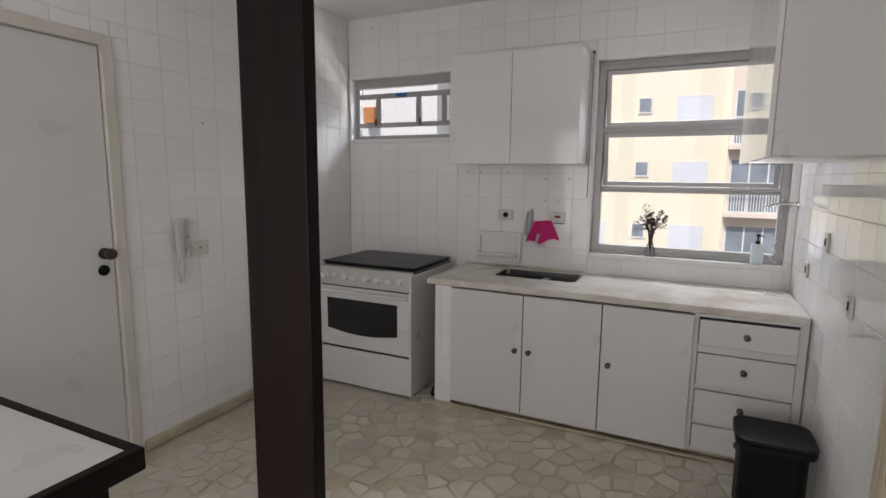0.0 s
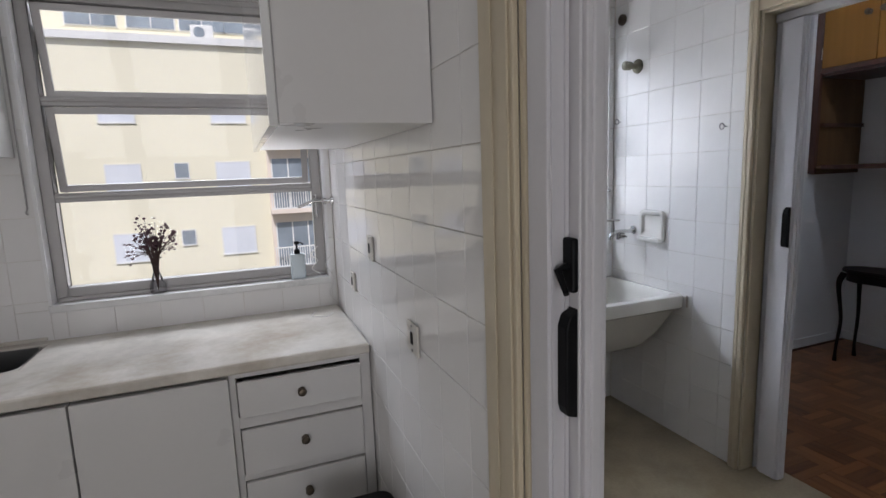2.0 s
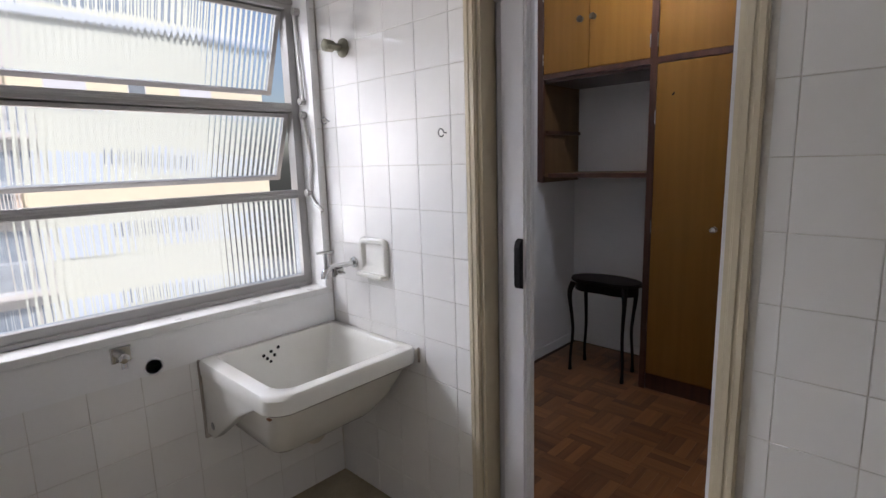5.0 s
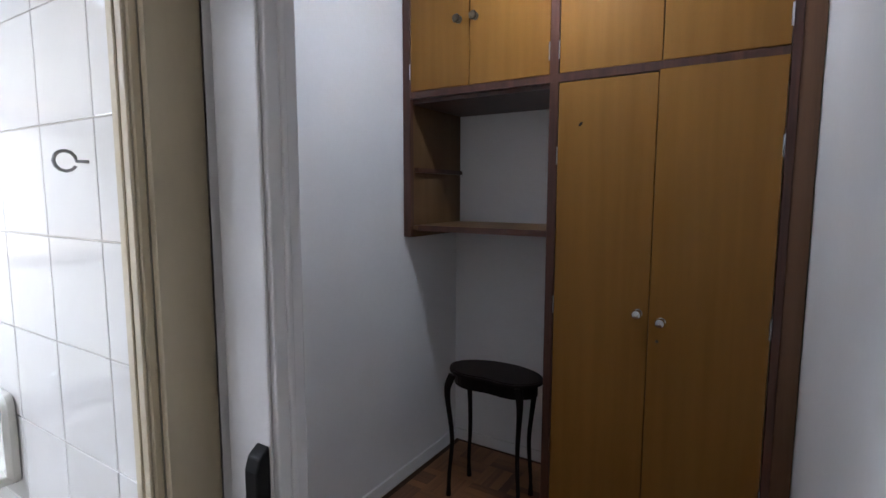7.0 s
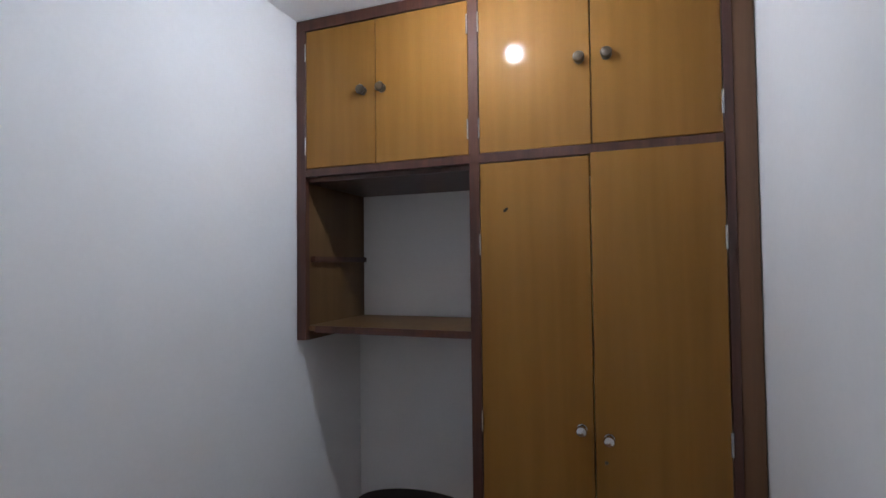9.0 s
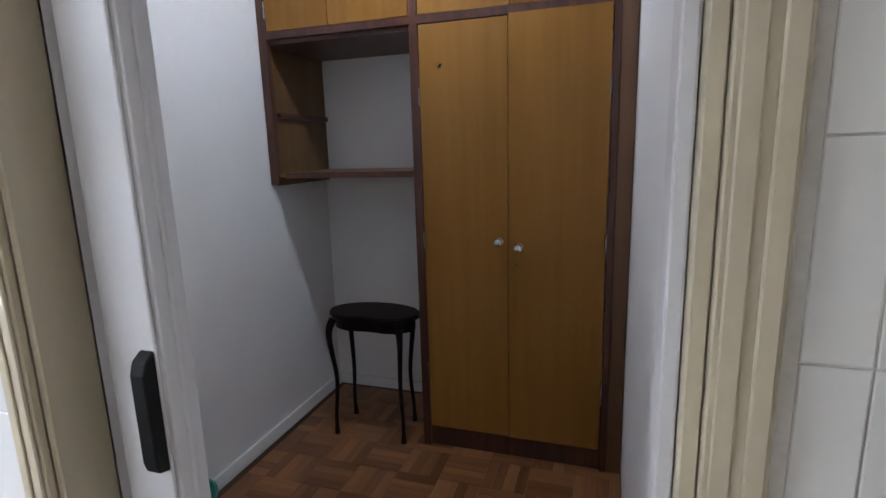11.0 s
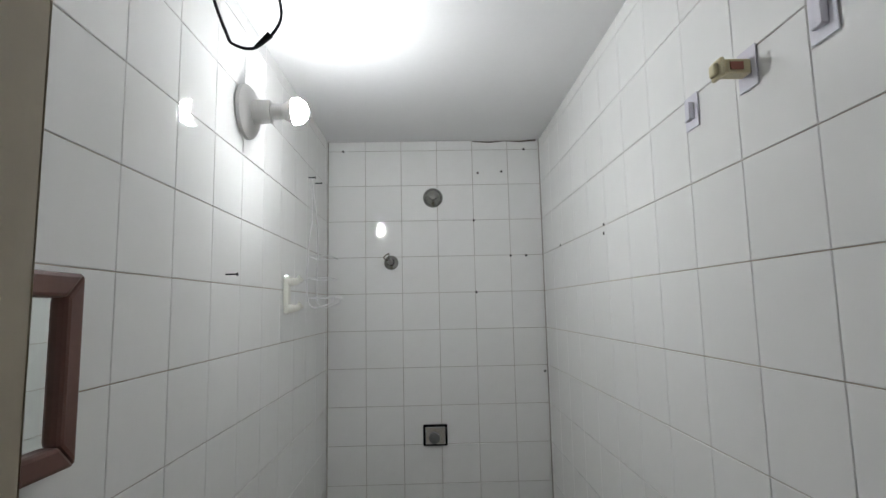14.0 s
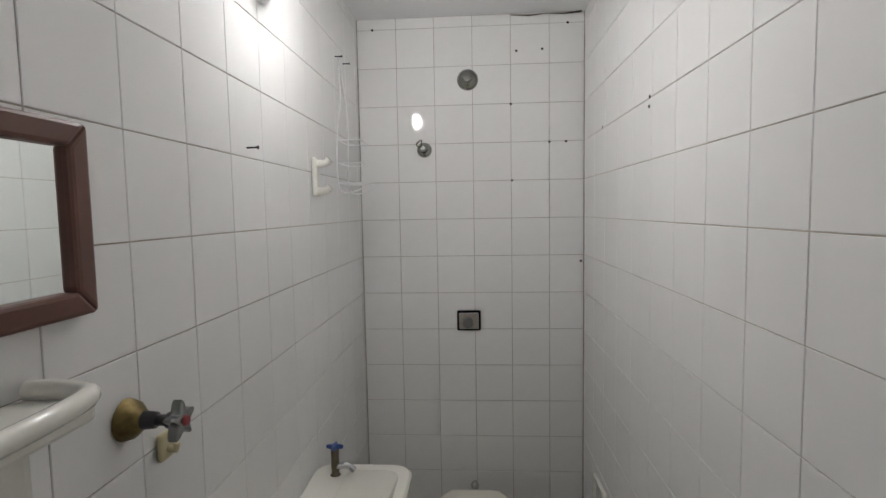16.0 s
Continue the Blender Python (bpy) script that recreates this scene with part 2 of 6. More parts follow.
def thing(name, base, label="", category="", group="", kind=""):
    """An empty at the base of a thing."""
    e = new(name)
    e.location = Vector(base) + OFFSET
    ORIGIN[e.name] = Vector(base) + OFFSET
    return tagged(e, label, category, group, kind)


def part(name, bm, material, parent=None, label="", base=None, bevel=0.0, smooth=False, category="", group="", kind="", segments=2, rot=None):
    """Links a bmesh, drawn in the world's metres, as one mesh object. base: its own origin."""
    if bevel:
        bmesh.ops.remove_doubles(bm, verts=bm.verts, dist=1e-5)
        es = [e for e in bm.edges if len(e.link_faces) == 2 and e.calc_face_angle(0) > 0.6]
        bmesh.ops.bevel(bm, geom=es, offset=bevel, segments=segments, profile=0.5, affect="EDGES", clamp_overlap=True)
    bmesh.ops.recalc_face_normals(bm, faces=bm.faces)
    o = Vector(base) + OFFSET if base is not None else (wpos(parent) if parent else Vector((0, 0, 0)))
    bmesh.ops.translate(bm, verts=bm.verts, vec=OFFSET - o)
    if smooth:
        for f in bm.faces:
            f.smooth = True
    me = bpy.data.meshes.new(name)
    bm.to_mesh(me)
    bm.free()
    if smooth:
        me.set_sharp_from_angle(angle=radians(38))
    me.materials.append(material)
    ob = new(name, me)
    ORIGIN[ob.name] = o
    if parent:
        ob.parent = parent
        ob.location = o - wpos(parent)
    else:
        ob.location = o
    return tagged(ob, label, category, group, kind)


def B(*boxes, bm=None):
    """Boxes, each (x0, x1, y0, y1, z0, z1)."""
    bm = bm or bmesh.new()
    for x0, x1, y0, y1, z0, z1 in boxes:
        v = [bm.verts.new((x, y, z)) for x in (x0, x1) for y in (y0, y1) for z in (z0, z1)]
        for q in ((0, 1, 3, 2), (4, 6, 7, 5), (0, 4, 5, 1), (2, 3, 7, 6), (0, 2, 6, 4), (1, 5, 7, 3)):
            bm.faces.new([v[i] for i in q])
    return bm


def frame_of(p, d):
    d = Vector(d).normalized()
    a = d.orthogonal().normalized()
    return Vector(p), a, d.cross(a), d


def lathe(profile, at, axis=(0, 0, 1), n=24, bm=None, sx=1.0, sy=1.0):
    """A turned body: profile of (radius, height) along the axis from at."""
    bm = bm or bmesh.new()
    p, a, b, d = frame_of(at, axis)
    if abs(Vector(axis).normalized().z) > 0.99:
        a, b = Vector((1, 0, 0)), Vector((0, 1, 0))
    rings = []
    for r, h in profile:
        rings.append([bm.verts.new(p + d * h + a * (r * sx * math.cos(2 * math.pi * i / n)) + b * (r * sy * math.sin(2 * math.pi * i / n))) for i in range(n)])
    for q, w in zip(rings, rings[1:]):
        for i in range(n):
            bm.faces.new((q[i], q[(i + 1) % n], w[(i + 1) % n], w[i]))
    bm.faces.new(rings[0][::-1])
    bm.faces.new(rings[-1])
    return bm


def tube(points, r, n=8, bm=None):
    """A round tube through the points; r a number or one for each point."""
    bm = bm or bmesh.new()
    pts = [Vector(p) for p in points]
    rs = r if isinstance(r, (list, tuple)) else [r] * len(pts)
    rings, up = [], None
    for i, p in enumerate(pts):
        d = (pts[min(i + 1, len(pts) - 1)] - pts[max(i - 1, 0)]).normalized()
        if up is None:
            up = d.orthogonal().normalized()
        up = (up - d * up.dot(d)).normalized()
        s = d.cross(up)
        rings.append([bm.verts.new(p + (up * math.cos(2 * math.pi * k / n) + s * math.sin(2 * math.pi * k / n)) * rs[i]) for k in range(n)])
    for q, w in zip(rings, rings[1:]):
        for i in range(n):
            bm.faces.new((q[i], q[(i + 1) % n], w[(i + 1) % n], w[i]))
    bm.faces.new(rings[0][::-1])
    bm.faces.new(rings[-1])
    return bm


def spline(points, steps=8):
    """A smooth run through the points."""
    p = [Vector(q) for q in points]
    p = [p[0] * 2 - p[1]] + p + [p[-1] * 2 - p[-2]]
    out = []
    for i in range(1, len(p) - 2):
        for s in range(steps):
            t = s / steps
            out.append(0.5 * (2 * p[i] + (p[i + 1] - p[i - 1]) * t + (2 * p[i - 1] - 5 * p[i] + 4 * p[i + 1] - p[i + 2]) * t * t
                              + (3 * p[i] - p[i - 1] - 3 * p[i + 1] + p[i + 2]) * t ** 3))
    out.append(p[-2])
    return out


def prism(poly, z0, z1, bm=None, axis="z"):
    """A flat outline drawn out along an axis; the outline gives the two others in order."""
    bm = bm or bmesh.new()
    def at(a, b, c):
        return {"z": (a, b, c), "x": (c, a, b), "y": (a, c, b)}[axis]
    lo, hi = [bm.verts.new(at(a, b, z0)) for a, b in poly], [bm.verts.new(at(a, b, z1)) for a, b in poly]
    bm.faces.new(lo[::-1])
    bm.faces.new(hi)
    n = len(poly)
    for i in range(n):
        bm.faces.new((lo[i], lo[(i + 1) % n], hi[(i + 1) % n], hi[i]))
    return bm


def rounded(x0, x1, y0, y1, r, n=5):
    out = []
    for cx, cy, a in ((x1 - r, y1 - r, 0), (x0 + r, y1 - r, 90), (x0 + r, y0 + r, 180), (x1 - r, y0 + r, 270)):
        out += [(cx + r * math.cos(radians(a + 90 * i / n)), cy + r * math.sin(radians(a + 90 * i / n))) for i in range(n + 1)]
    return out


def cells(u0, u1, z0, z1, holes):
    """The rectangle without its holes, as rectangles."""
    us = sorted({u0, u1, *[min(max(h[i], u0), u1) for h in holes for i in (0, 1)]})
    zs = sorted({z0, z1, *[min(max(h[i], z0), z1) for h in holes for i in (2, 3)]})
    for a, b in zip(us, us[1:]):
        for c, d in zip(zs, zs[1:]):
            if b - a > 1e-6 and d - c > 1e-6 and not any(h[0] < (a + b) / 2 < h[1] and h[2] < (c + d) / 2 < h[3] for h in holes):
                yield a, b, c, d


def wall(name, axis, a, b, u0, u1, z0, z1, holes, material, label):
    bm = bmesh.new()
    for p, q, r, s in cells(u0, u1, z0, z1, holes):
        B((a, b, p, q, r, s) if axis == "x" else (p, q, a, b, r, s), bm=bm)
    bmesh.ops.remove_doubles(bm, verts=bm.verts, dist=1e-6)
    return part(name, bm, material, None, label, kind="structure")


TILES = []


def tiles(parent, axis, plane, sign, u0, u1, z0, z1, uoff, zoff, pitch, holes, material, name="tile", gap=0.0019, joined=False):
    TILES.append((parent, axis, plane, sign, u0, u1, z0, z1, uoff, zoff, pitch, holes, material, name, gap, joined, OFFSET.copy()))


_tile_mesh = {}


def tile_mesh(w, h, material, axis, sign):
    key = (round(w, 4), round(h, 4), material.name, axis, sign)
    if key not in _tile_mesh:
        d, c = 0.004, 0.0011
        vs, fs = [], []
        for (iw, ih, dd) in ((w / 2, h / 2, 0), (w / 2, h / 2, d - c), (w / 2 - c, h / 2 - c, d)):
            vs += [(-iw, -ih, dd), (iw, -ih, dd), (iw, ih, dd), (-iw, ih, dd)]
        for k in (0, 4):
            fs += [(k + i, k + (i + 1) % 4, k + 4 + (i + 1) % 4, k + 4 + i) for i in range(4)]
        fs.append((8, 9, 10, 11))
        vs = [((sign * t, u * sign, v) if axis == "x" else (-u * sign, sign * t, v)) for u, v, t in vs]
        me = bpy.data.meshes.new("tile")
        me.from_pydata(vs, [], fs)
        me.materials.append(material)
        _tile_mesh[key] = me
    return _tile_mesh[key]


def lay_tiles():
    for parent, axis, plane, sign, u0, u1, z0, z1, uoff, zoff, pitch, holes, material, name, gap, joined, move in TILES:
        rnd = random.Random(parent.name + str(plane))
        us = [u0] + [uoff + pitch * i for i in range(-80, 80) if u0 + 0.012 < uoff + pitch * i < u1 - 0.012] + [u1]
        zs = [z0] + [zoff + pitch * i for i in range(-80, 80) if z0 + 0.012 < zoff + pitch * i < z1 - 0.012] + [z1]
        jv, jf = [], []
        for a, b in zip(us, us[1:]):
            for c, d in zip(zs, zs[1:]):
                for p, q, r, s in cells(a, b, c, d, [h for h in holes if h[0] < b and h[1] > a and h[2] < d and h[3] > c]):
                    w, h = q - p - gap, s - r - gap
                    if w < 0.012 or h < 0.012:
                        continue
                    me = tile_mesh(w, h, material, axis, sign)
                    cu, cz = (p + q) / 2, (r + s) / 2
                    off = plane - sign * 0.006
                    at = Vector((off, cu, cz) if axis == "x" else (cu, off, cz)) + move
                    if joined:
                        k = len(jv)
                        jv += [tuple(Vector(v.co) + at - wpos(parent)) for v in me.vertices]
                        jf += [tuple(k + i for i in f.vertices) for f in me.polygons]
                        continue
                    ob = new(name, me)
                    ob.parent = parent
                    ob.location = at - wpos(parent)
                    t = rnd.uniform(-0.0016, 0.0016), rnd.uniform(-0.0016, 0.0016)
                    ob.rotation_euler = (0, t[0], t[1]) if axis == "x" else (t[0], 0, t[1])
        if joined and jv:
            me = bpy.data.meshes.new("tiles")
            me.from_pydata(jv, [], jf)
            me.materials.append(material)
            ob = new("tiling", me)
            ob.parent = parent
            tagged(ob, "", "", "", "stuff")

# ---- structure ----
KX0, KX1, WY = -2.43, 0.815, 3.93
KC, BC = 2.80, 2.555
# kitchen
tile_floor = part("floor_kitchen", B((KX0 - 0.2, 0.975, -2.2, 4.1, -0.12, -0.004)), CEMENT, None, "beige cement kitchen floor with irregular pale marble shards", kind="structure")
north = wall("wall_kitchen_north", "y", WY + 0.005, 4.13, KX0, KX1 + 0.16, -0.1, KC, [(-2.42, -1.42, 1.81, 2.34), (-0.40, 0.79, 0.985, 2.33)], GROUT, "white tiled kitchen wall with two windows")
west = wall("wall_kitchen_west", "x", KX0 - 0.15, KX0 - 0.005, -2.0, 4.13, -0.1, KC, [(1.08, 1.88, -0.1, 2.15)], GROUT, "white tiled kitchen wall with a plain white door")
east = wall("wall_partition", "x", KX1 + 0.005, 0.97, -2.0, WY + 0.004, -0.1, KC, [(1.28, 2.09, -0.1, 2.12)], GROUT, "white tiled wall between the kitchen and the laundry")
# Opening and recess beyond are unseen, added to hold the fill lamp.
south = wall("wall_kitchen_south", "y", -2.2, -2.0, KX0 - 0.15, 0.97, -0.1, KC, [(-1.9, 0.3, 0.0, 2.3)], PAINT, "plain white wall with an added wide opening, out of view")
part("wall_next_room", B((KX0 - 0.15, 0.97, -2.9, -2.8, -0.1, KC), (-2.2, -1.9, -2.8, -2.2, -0.1, KC), (0.3, 0.6, -2.8, -2.2, -0.1, KC), (-1.9, 0.3, -2.8, -2.2, 2.3, KC), (-1.9, 0.3, -2.8, -2.2, -0.1, 0.0)), PAINT, None, "plain white walls round the unseen recess of the fill light", kind="structure")
part("ceiling_kitchen", B((KX0 - 0.15, 0.97, -2.2, 4.13, KC, KC + 0.15)), CEIL, None, "white painted kitchen ceiling", kind="structure")
part("skirting_kitchen", B((KX0, KX0 + 0.035, 1.95, WY, 0, 0.055), (KX0 + 0.035, -2.19, 3.895, WY, 0, 0.055)), CEMENT, None, "low beige cement skirting", bevel=0.008, kind="structure")
tiles(north, "y", WY, -1, KX0, KX1, 0, KC, 0.012, 0.134, 0.178, [(-2.42, -1.42, 1.81, 2.34), (-0.40, 0.79, 0.985, 2.33), (-1.25, 0.9, -1, 0.81)], TILE)
tiles(west, "x", KX0, 1, 0.9, WY, 0, KC, 2.02, 0.134, 0.178, [(1.03, 1.93, -1, 2.2)], TILE)
tiles(west, "x", KX0, 1, -2.0, 0.9, 0, KC, 2.02, 0.134, 0.178, [], TILE, joined=True)
tiles(east, "x", KX1, -1, 2.19, WY, 0, KC, 2.31, 0.134, 0.178, [], TILE)
tiles(east, "x", KX1, -1, -2.0, 2.19, 0, KC, 2.31, 0.134, 0.178, [(1.18, 2.19, -1, 2.22)], TILE, joined=True)
# laundry
part("floor_laundry", B((0.975, 2.74, -0.4, 4.1, -0.12, -0.001)), LAUND_FLOOR, None, "worn beige terrazzo laundry floor", kind="structure")
lnorth = wall("wall_laundry_north", "y", WY + 0.005, 4.13, 0.975, 2.56, -0.1, KC, [(1.03, 2.53, 0.968, 2.33)], GROUT, "tiled laundry wall below a wide window")
least = wall("wall_laundry_east", "x", 2.565, 2.735, -0.4, 4.13, -0.1, KC, [(0.98, 1.732, -0.2, 2.06), (2.18, 3.01, -0.1, 2.16)], GROUT, "white tiled wall with two narrow doorways")
lsouth = wall("wall_laundry_south", "y", -0.6, -0.4, 0.97, 2.735, -0.1, KC, [], PAINT, "plain white wall closing the laundry")
part("ceiling_laundry", B((0.97, 2.735, -0.6, 4.13, KC, KC + 0.15)), CEIL, None, "white painted laundry ceiling", kind="structure")
tiles(lnorth, "y", WY, -1, 0.975, 2.56, 0, KC, 2.56, 0.163, 0.1745, [(1.03, 2.53, 0.968, 2.33)], TILE)
LH = [(0.9, 1.765, -1, 2.11), (2.13, 3.055, -1, 2.21)]
tiles(least, "x", 2.56, -1, 0.7, WY, 0, KC, 2.08, 0.163, 0.1745, LH, TILE)
tiles(least, "x", 2.56, -1, -0.4, 0.7, 0, KC, 2.08, 0.163, 0.1745, [], TILE, joined=True)
part("wall_paint", B((0.97, 0.975, -0.4, 1.28, 0, KC), (0.97, 0.975, 2.09, WY, 0, KC), (0.97, 0.975, 1.28, 2.09, 2.12, KC)), PAINT, None, "white painted face of the partition", kind="structure")
part("plaster_band", B((0.98, 2.555, WY - 0.003, WY + 0.004, 0.805, 0.955)), PAINT, None, "plain white plaster band under the laundry sill", kind="structure")
# maid's room
part("floor_room", B((2.74, 5.2, 2.02, 4.1, -0.12, -0.006)), PARQ_BASE, None, "reddish brown parquet floor laid in basket blocks", kind="structure")
part("wall_room_north", B((2.735, 5.2, 3.995, 4.13, -0.1, 2.84)), PAINT, None, "smooth white painted room wall", kind="structure")
part("wall_room_east", B((5.03, 5.2, 2.05, 3.995, -0.1, 2.84)), PAINT, None, "white painted wall behind the wardrobe", kind="structure")
part("wall_room_south", B((2.735, 5.2, 2.075, 2.175, -0.3, 2.84)), PAINT, None, "smooth white painted room wall", kind="structure")
part("wall_room_west", B((2.735, 2.74, 2.175, 2.18, 0, 2.84), (2.735, 2.74, 3.01, 3.995, 0, 2.84), (2.735, 2.74, 2.18, 3.01, 2.16, 2.84)), PAINT, None, "white painted wall round the doorway", kind="structure")
part("ceiling_room", B((2.735, 5.2, 2.075, 4.13, 2.84, 2.98)), CEIL, None, "white painted room ceiling", kind="structure")
part("baseboard_room", B((2.74, 5.03, 3.98, 3.995, 0, 0.07), (5.015, 5.03, 3.18, 3.98, 0, 0.07)), PAINT, None, "low white baseboard", bevel=0.004, kind="structure")
# bathroom
OFFSET = Vector((0, -0.065, 0))
BX0, BX1, BY0, BY1, BF = 2.735, 4.96, 0.997, 2.066, -0.10
part("floor_bathroom", B((2.74, 5.1, 0.9, 2.11, -0.25, BF)), BATH_FLOOR, None, "stained cream terrazzo bathroom floor", kind="structure")
part("step_bathroom", B((2.56, 2.735, 1.045, 1.785, -0.25, -0.001)), BATH_FLOOR, None, "worn terrazzo threshold", bevel=0.006, kind="structure")
bback = wall("wall_bathroom_east", "x", BX1 + 0.005, 5.1, 0.9, 2.135, -0.25, 2.7, [], GROUT_DARK, "white tiled bathroom end wall")
bleft = wall("wall_bathroom_north", "y", BY1 + 0.005, 2.135, 2.735, 4.965, -0.25, 2.7, [], GROUT_BATH, "white tiled bathroom side wall")
bright = wall("wall_bathroom_south", "y", 0.88, BY0 - 0.005, 2.735, 4.965, -0.25, 2.7, [], GROUT_BATH, "white tiled bathroom side wall")
part("wall_bathroom_west", B((2.735, 2.745, 1.797, 2.065, -0.1, BC), (2.735, 2.745, 0.997, 1.797, 2.06, BC), (2.735, 2.745, 0.997, 1.045, -0.1, 2.06)), PAINT, None, "white face beside the bathroom doorway", kind="structure")
part("ceiling_bathroom", B((2.74, 5.1, 0.88, 2.135, BC, 2.7)), CEIL, None, "white painted bathroom ceiling with a stained edge", kind="structure")
part("skirting_bathroom", B((BX1 - 0.02, BX1, BY0, BY1, BF, -0.02), (2.74, BX1 - 0.02, BY0, BY0 + 0.02, BF, -0.02), (2.74, BX1 - 0.02, BY1 - 0.02, BY1, BF, -0.02)), CEMENT, None, "beige cement skirting", bevel=0.009, kind="structure")
tiles(bback, "x", BX1, -1, BY0, BY1, -0.02, BC, 1.519, 1.783, 0.1805, [], TILE_BATH)
tiles(bleft, "y", BY1, -1, 2.74, BX1, -0.02, BC, 3.0926, 1.783, 0.1805, [], TILE_BATH)
tiles(bright, "y", BY0, 1, 2.74, BX1, -0.02, BC, 3.1235, 1.783, 0.1805, [], TILE_BATH)

OFFSET = Vector((0, 0, 0))


def casing(name, label, face, side, y0, y1, top, wl=0.05, wr=0.05, x_in=None, inset=0.0):
    """Painted wooden lining and architrave of a doorway in a wall across x."""
    t = thing(name, (face, y0, 0), label, kind="structure")
    for nm, a, b in (("side_trim", y0 - wl, y0), ("side_trim", y1, y1 + wr)):
        w = (b - a) / 3
        part(nm, B((min(face, face + side * 0.012), max(face, face + side * 0.012), a, b, 0, top + 0.05),
                   (min(face + side * 0.012, face + side * 0.017), max(face + side * 0.012, face + side * 0.017), a + w * 0.25, a + w * 1.2, 0, top + 0.05),
                   (min(face + side * 0.012, face + side * 0.0155), max(face + side * 0.012, face + side * 0.0155), a + w * 1.7, b - w * 0.3, 0, top + 0.05)), BEIGE, t, bevel=0.0025, segments=1)
    part("top_trim", B((min(face, face + side * 0.014), max(face, face + side * 0.014), y0, y1, top, top + 0.05)), BEIGE, t, bevel=0.003)
    a, b = min(face, x_in), max(face, x_in)
    part("lining", B((a, b, y0, y0 + 0.014, 0, top), (a, b, y1 - 0.014 + inset, y1 + inset, 0, top), (a, b, y0 + 0.014, y1 - 0.014 + inset, top - 0.014, top)), BEIGE, t, bevel=0.002, segments=1)
    return t


casing("door_frame", "cream painted door frame of the kitchen doorway", KX1, -1, 1.295, 2.075, 2.10, wl=0.12, wr=0.12, x_in=0.966)
casing("door_frame", "cream painted narrow door frame of the small room", 2.56, -1, 2.195, 2.995, 2.145, x_in=2.74)
casing("door_frame", "cream painted narrow door frame of the bathroom", 2.56, -1, 0.995, 1.691, 2.045, wr=0.070, x_in=2.736, inset=0.045)


def folding_door(label, xa, xb, yend, direction, stack, top, handle_x, zh, latch=True, lead=0.045, n=5, inset=0.022):
    """A concertina door pushed together against yend; direction: the way in which it would close."""
    y1 = yend + direction * (stack - lead)
    t = thing("folding_door", (xa, yend, 0.0), label, "folding door")
    step = (y1 - yend) / n
    for i in range(n):
        a, b = yend + step * i, yend + step * (i + 1)
        flip = i % 2
        p = [(xa, a), (xb, b)] if flip else [(xb, a), (xa, b)]
        th = abs(step) * 0.35
        part("panel", prism([(p[0][0], p[0][1] - th / 2), (p[1][0], p[1][1] - th / 2), (p[1][0], p[1][1] + th / 2), (p[0][0], p[0][1] + th / 2)], 0.01, top - 0.03), PVC, t)
    ya, yb = sorted((y1, y1 + direction * lead))
    part("lead_post", B((xa, xb, ya, yb, 0.008, top - 0.03), (xa - 0.006, xa, ya + 0.008, yb - 0.008, 0.008, top - 0.03), (xa + 0.03, xb - 0.03, min(ya, ya + direction * 0.004), max(yb, yb + direction * 0.004), 0.008, top - 0.03)), PVC, t, bevel=0.003)
    hx = xa - 0.006
    ym = (ya + yb) / 2 if lead < 0.05 else y1 + direction * (lead - inset)
    hd = part("handle", prism([(hx - 0.018, zh - 0.085), (hx - 0.022, zh - 0.07), (hx - 0.022, zh + 0.06), (hx - 0.016, zh + 0.078), (hx, zh + 0.09), (hx, zh - 0.09)], ym - 0.013, ym + 0.013, axis="y"), BLACK, t, "black plastic pull handle", bevel=0.003)
    if latch:
        lt = part("latch", B((hx - 0.012, hx, ym - 0.014, ym + 0.014, zh + 0.115, zh + 0.20)), BLACK, t, "black plastic latch", bevel=0.004)
        part("latch_lever", tube([(hx - 0.012, ym, zh + 0.155), (hx - 0.028, ym, zh + 0.15), (hx - 0.034, ym + direction * 0.03, zh + 0.12)], [0.008, 0.007, 0.005], n=6), BLACK, lt)
    return t


folding_door("white plastic concertina door folded open in the kitchen doorway", 0.865, 0.905, 2.06, -1, 0.09, 2.08, 0, 1.20)
folding_door("white plastic concertina door folded open against the room's door frame", 2.628, 2.678, 2.98, -1, 0.135, 2.12, 0, 1.21, latch=False, lead=0.1, n=3)
folding_door("white plastic concertina door folded open at the bathroom", 2.60, 2.635, 1.01, 1, 0.230, 2.02, 0, 1.195, lead=0.08, inset=0.043)
for y0, y1, a, b, top, nm in ((1.31, 2.06, 0.86, 0.91, 2.085, "kitchen"), (2.21, 2.98, 2.63, 2.68, 2.13, "room"), (1.01, 1.715, 2.595, 2.675, 2.03, "bathroom")):
    part("door_track", B((a, b, y0, y1, top - 0.035, top)), PVC, None, "white plastic track above the %s's folding door" % nm, bevel=0.003, kind="structure")
for y0, y1, x0, top, nm in ((1.667, 1.702, 2.570, 1.995, "bathroom"), (2.21, 2.226, 2.59, 2.095, "room")):
    t = part("strike_post", B((x0, x0 + 0.06, y0, y1, 0.005, top)), PVC, None, "white plastic closing strip of the %s doorway" % nm, bevel=0.003, kind="structure")
    if nm == "bathroom":
        part("strike_plate", B((x0 - 0.004, x0 + 0.0, y0 + 0.012, y1 - 0.008, 1.305, 1.365), (x0 - 0.009, x0 - 0.004, y0 + 0.014, y1 - 0.010, 1.322, 1.35)), BLACK, t, "black plastic strike plate", bevel=0.0015, segments=1)


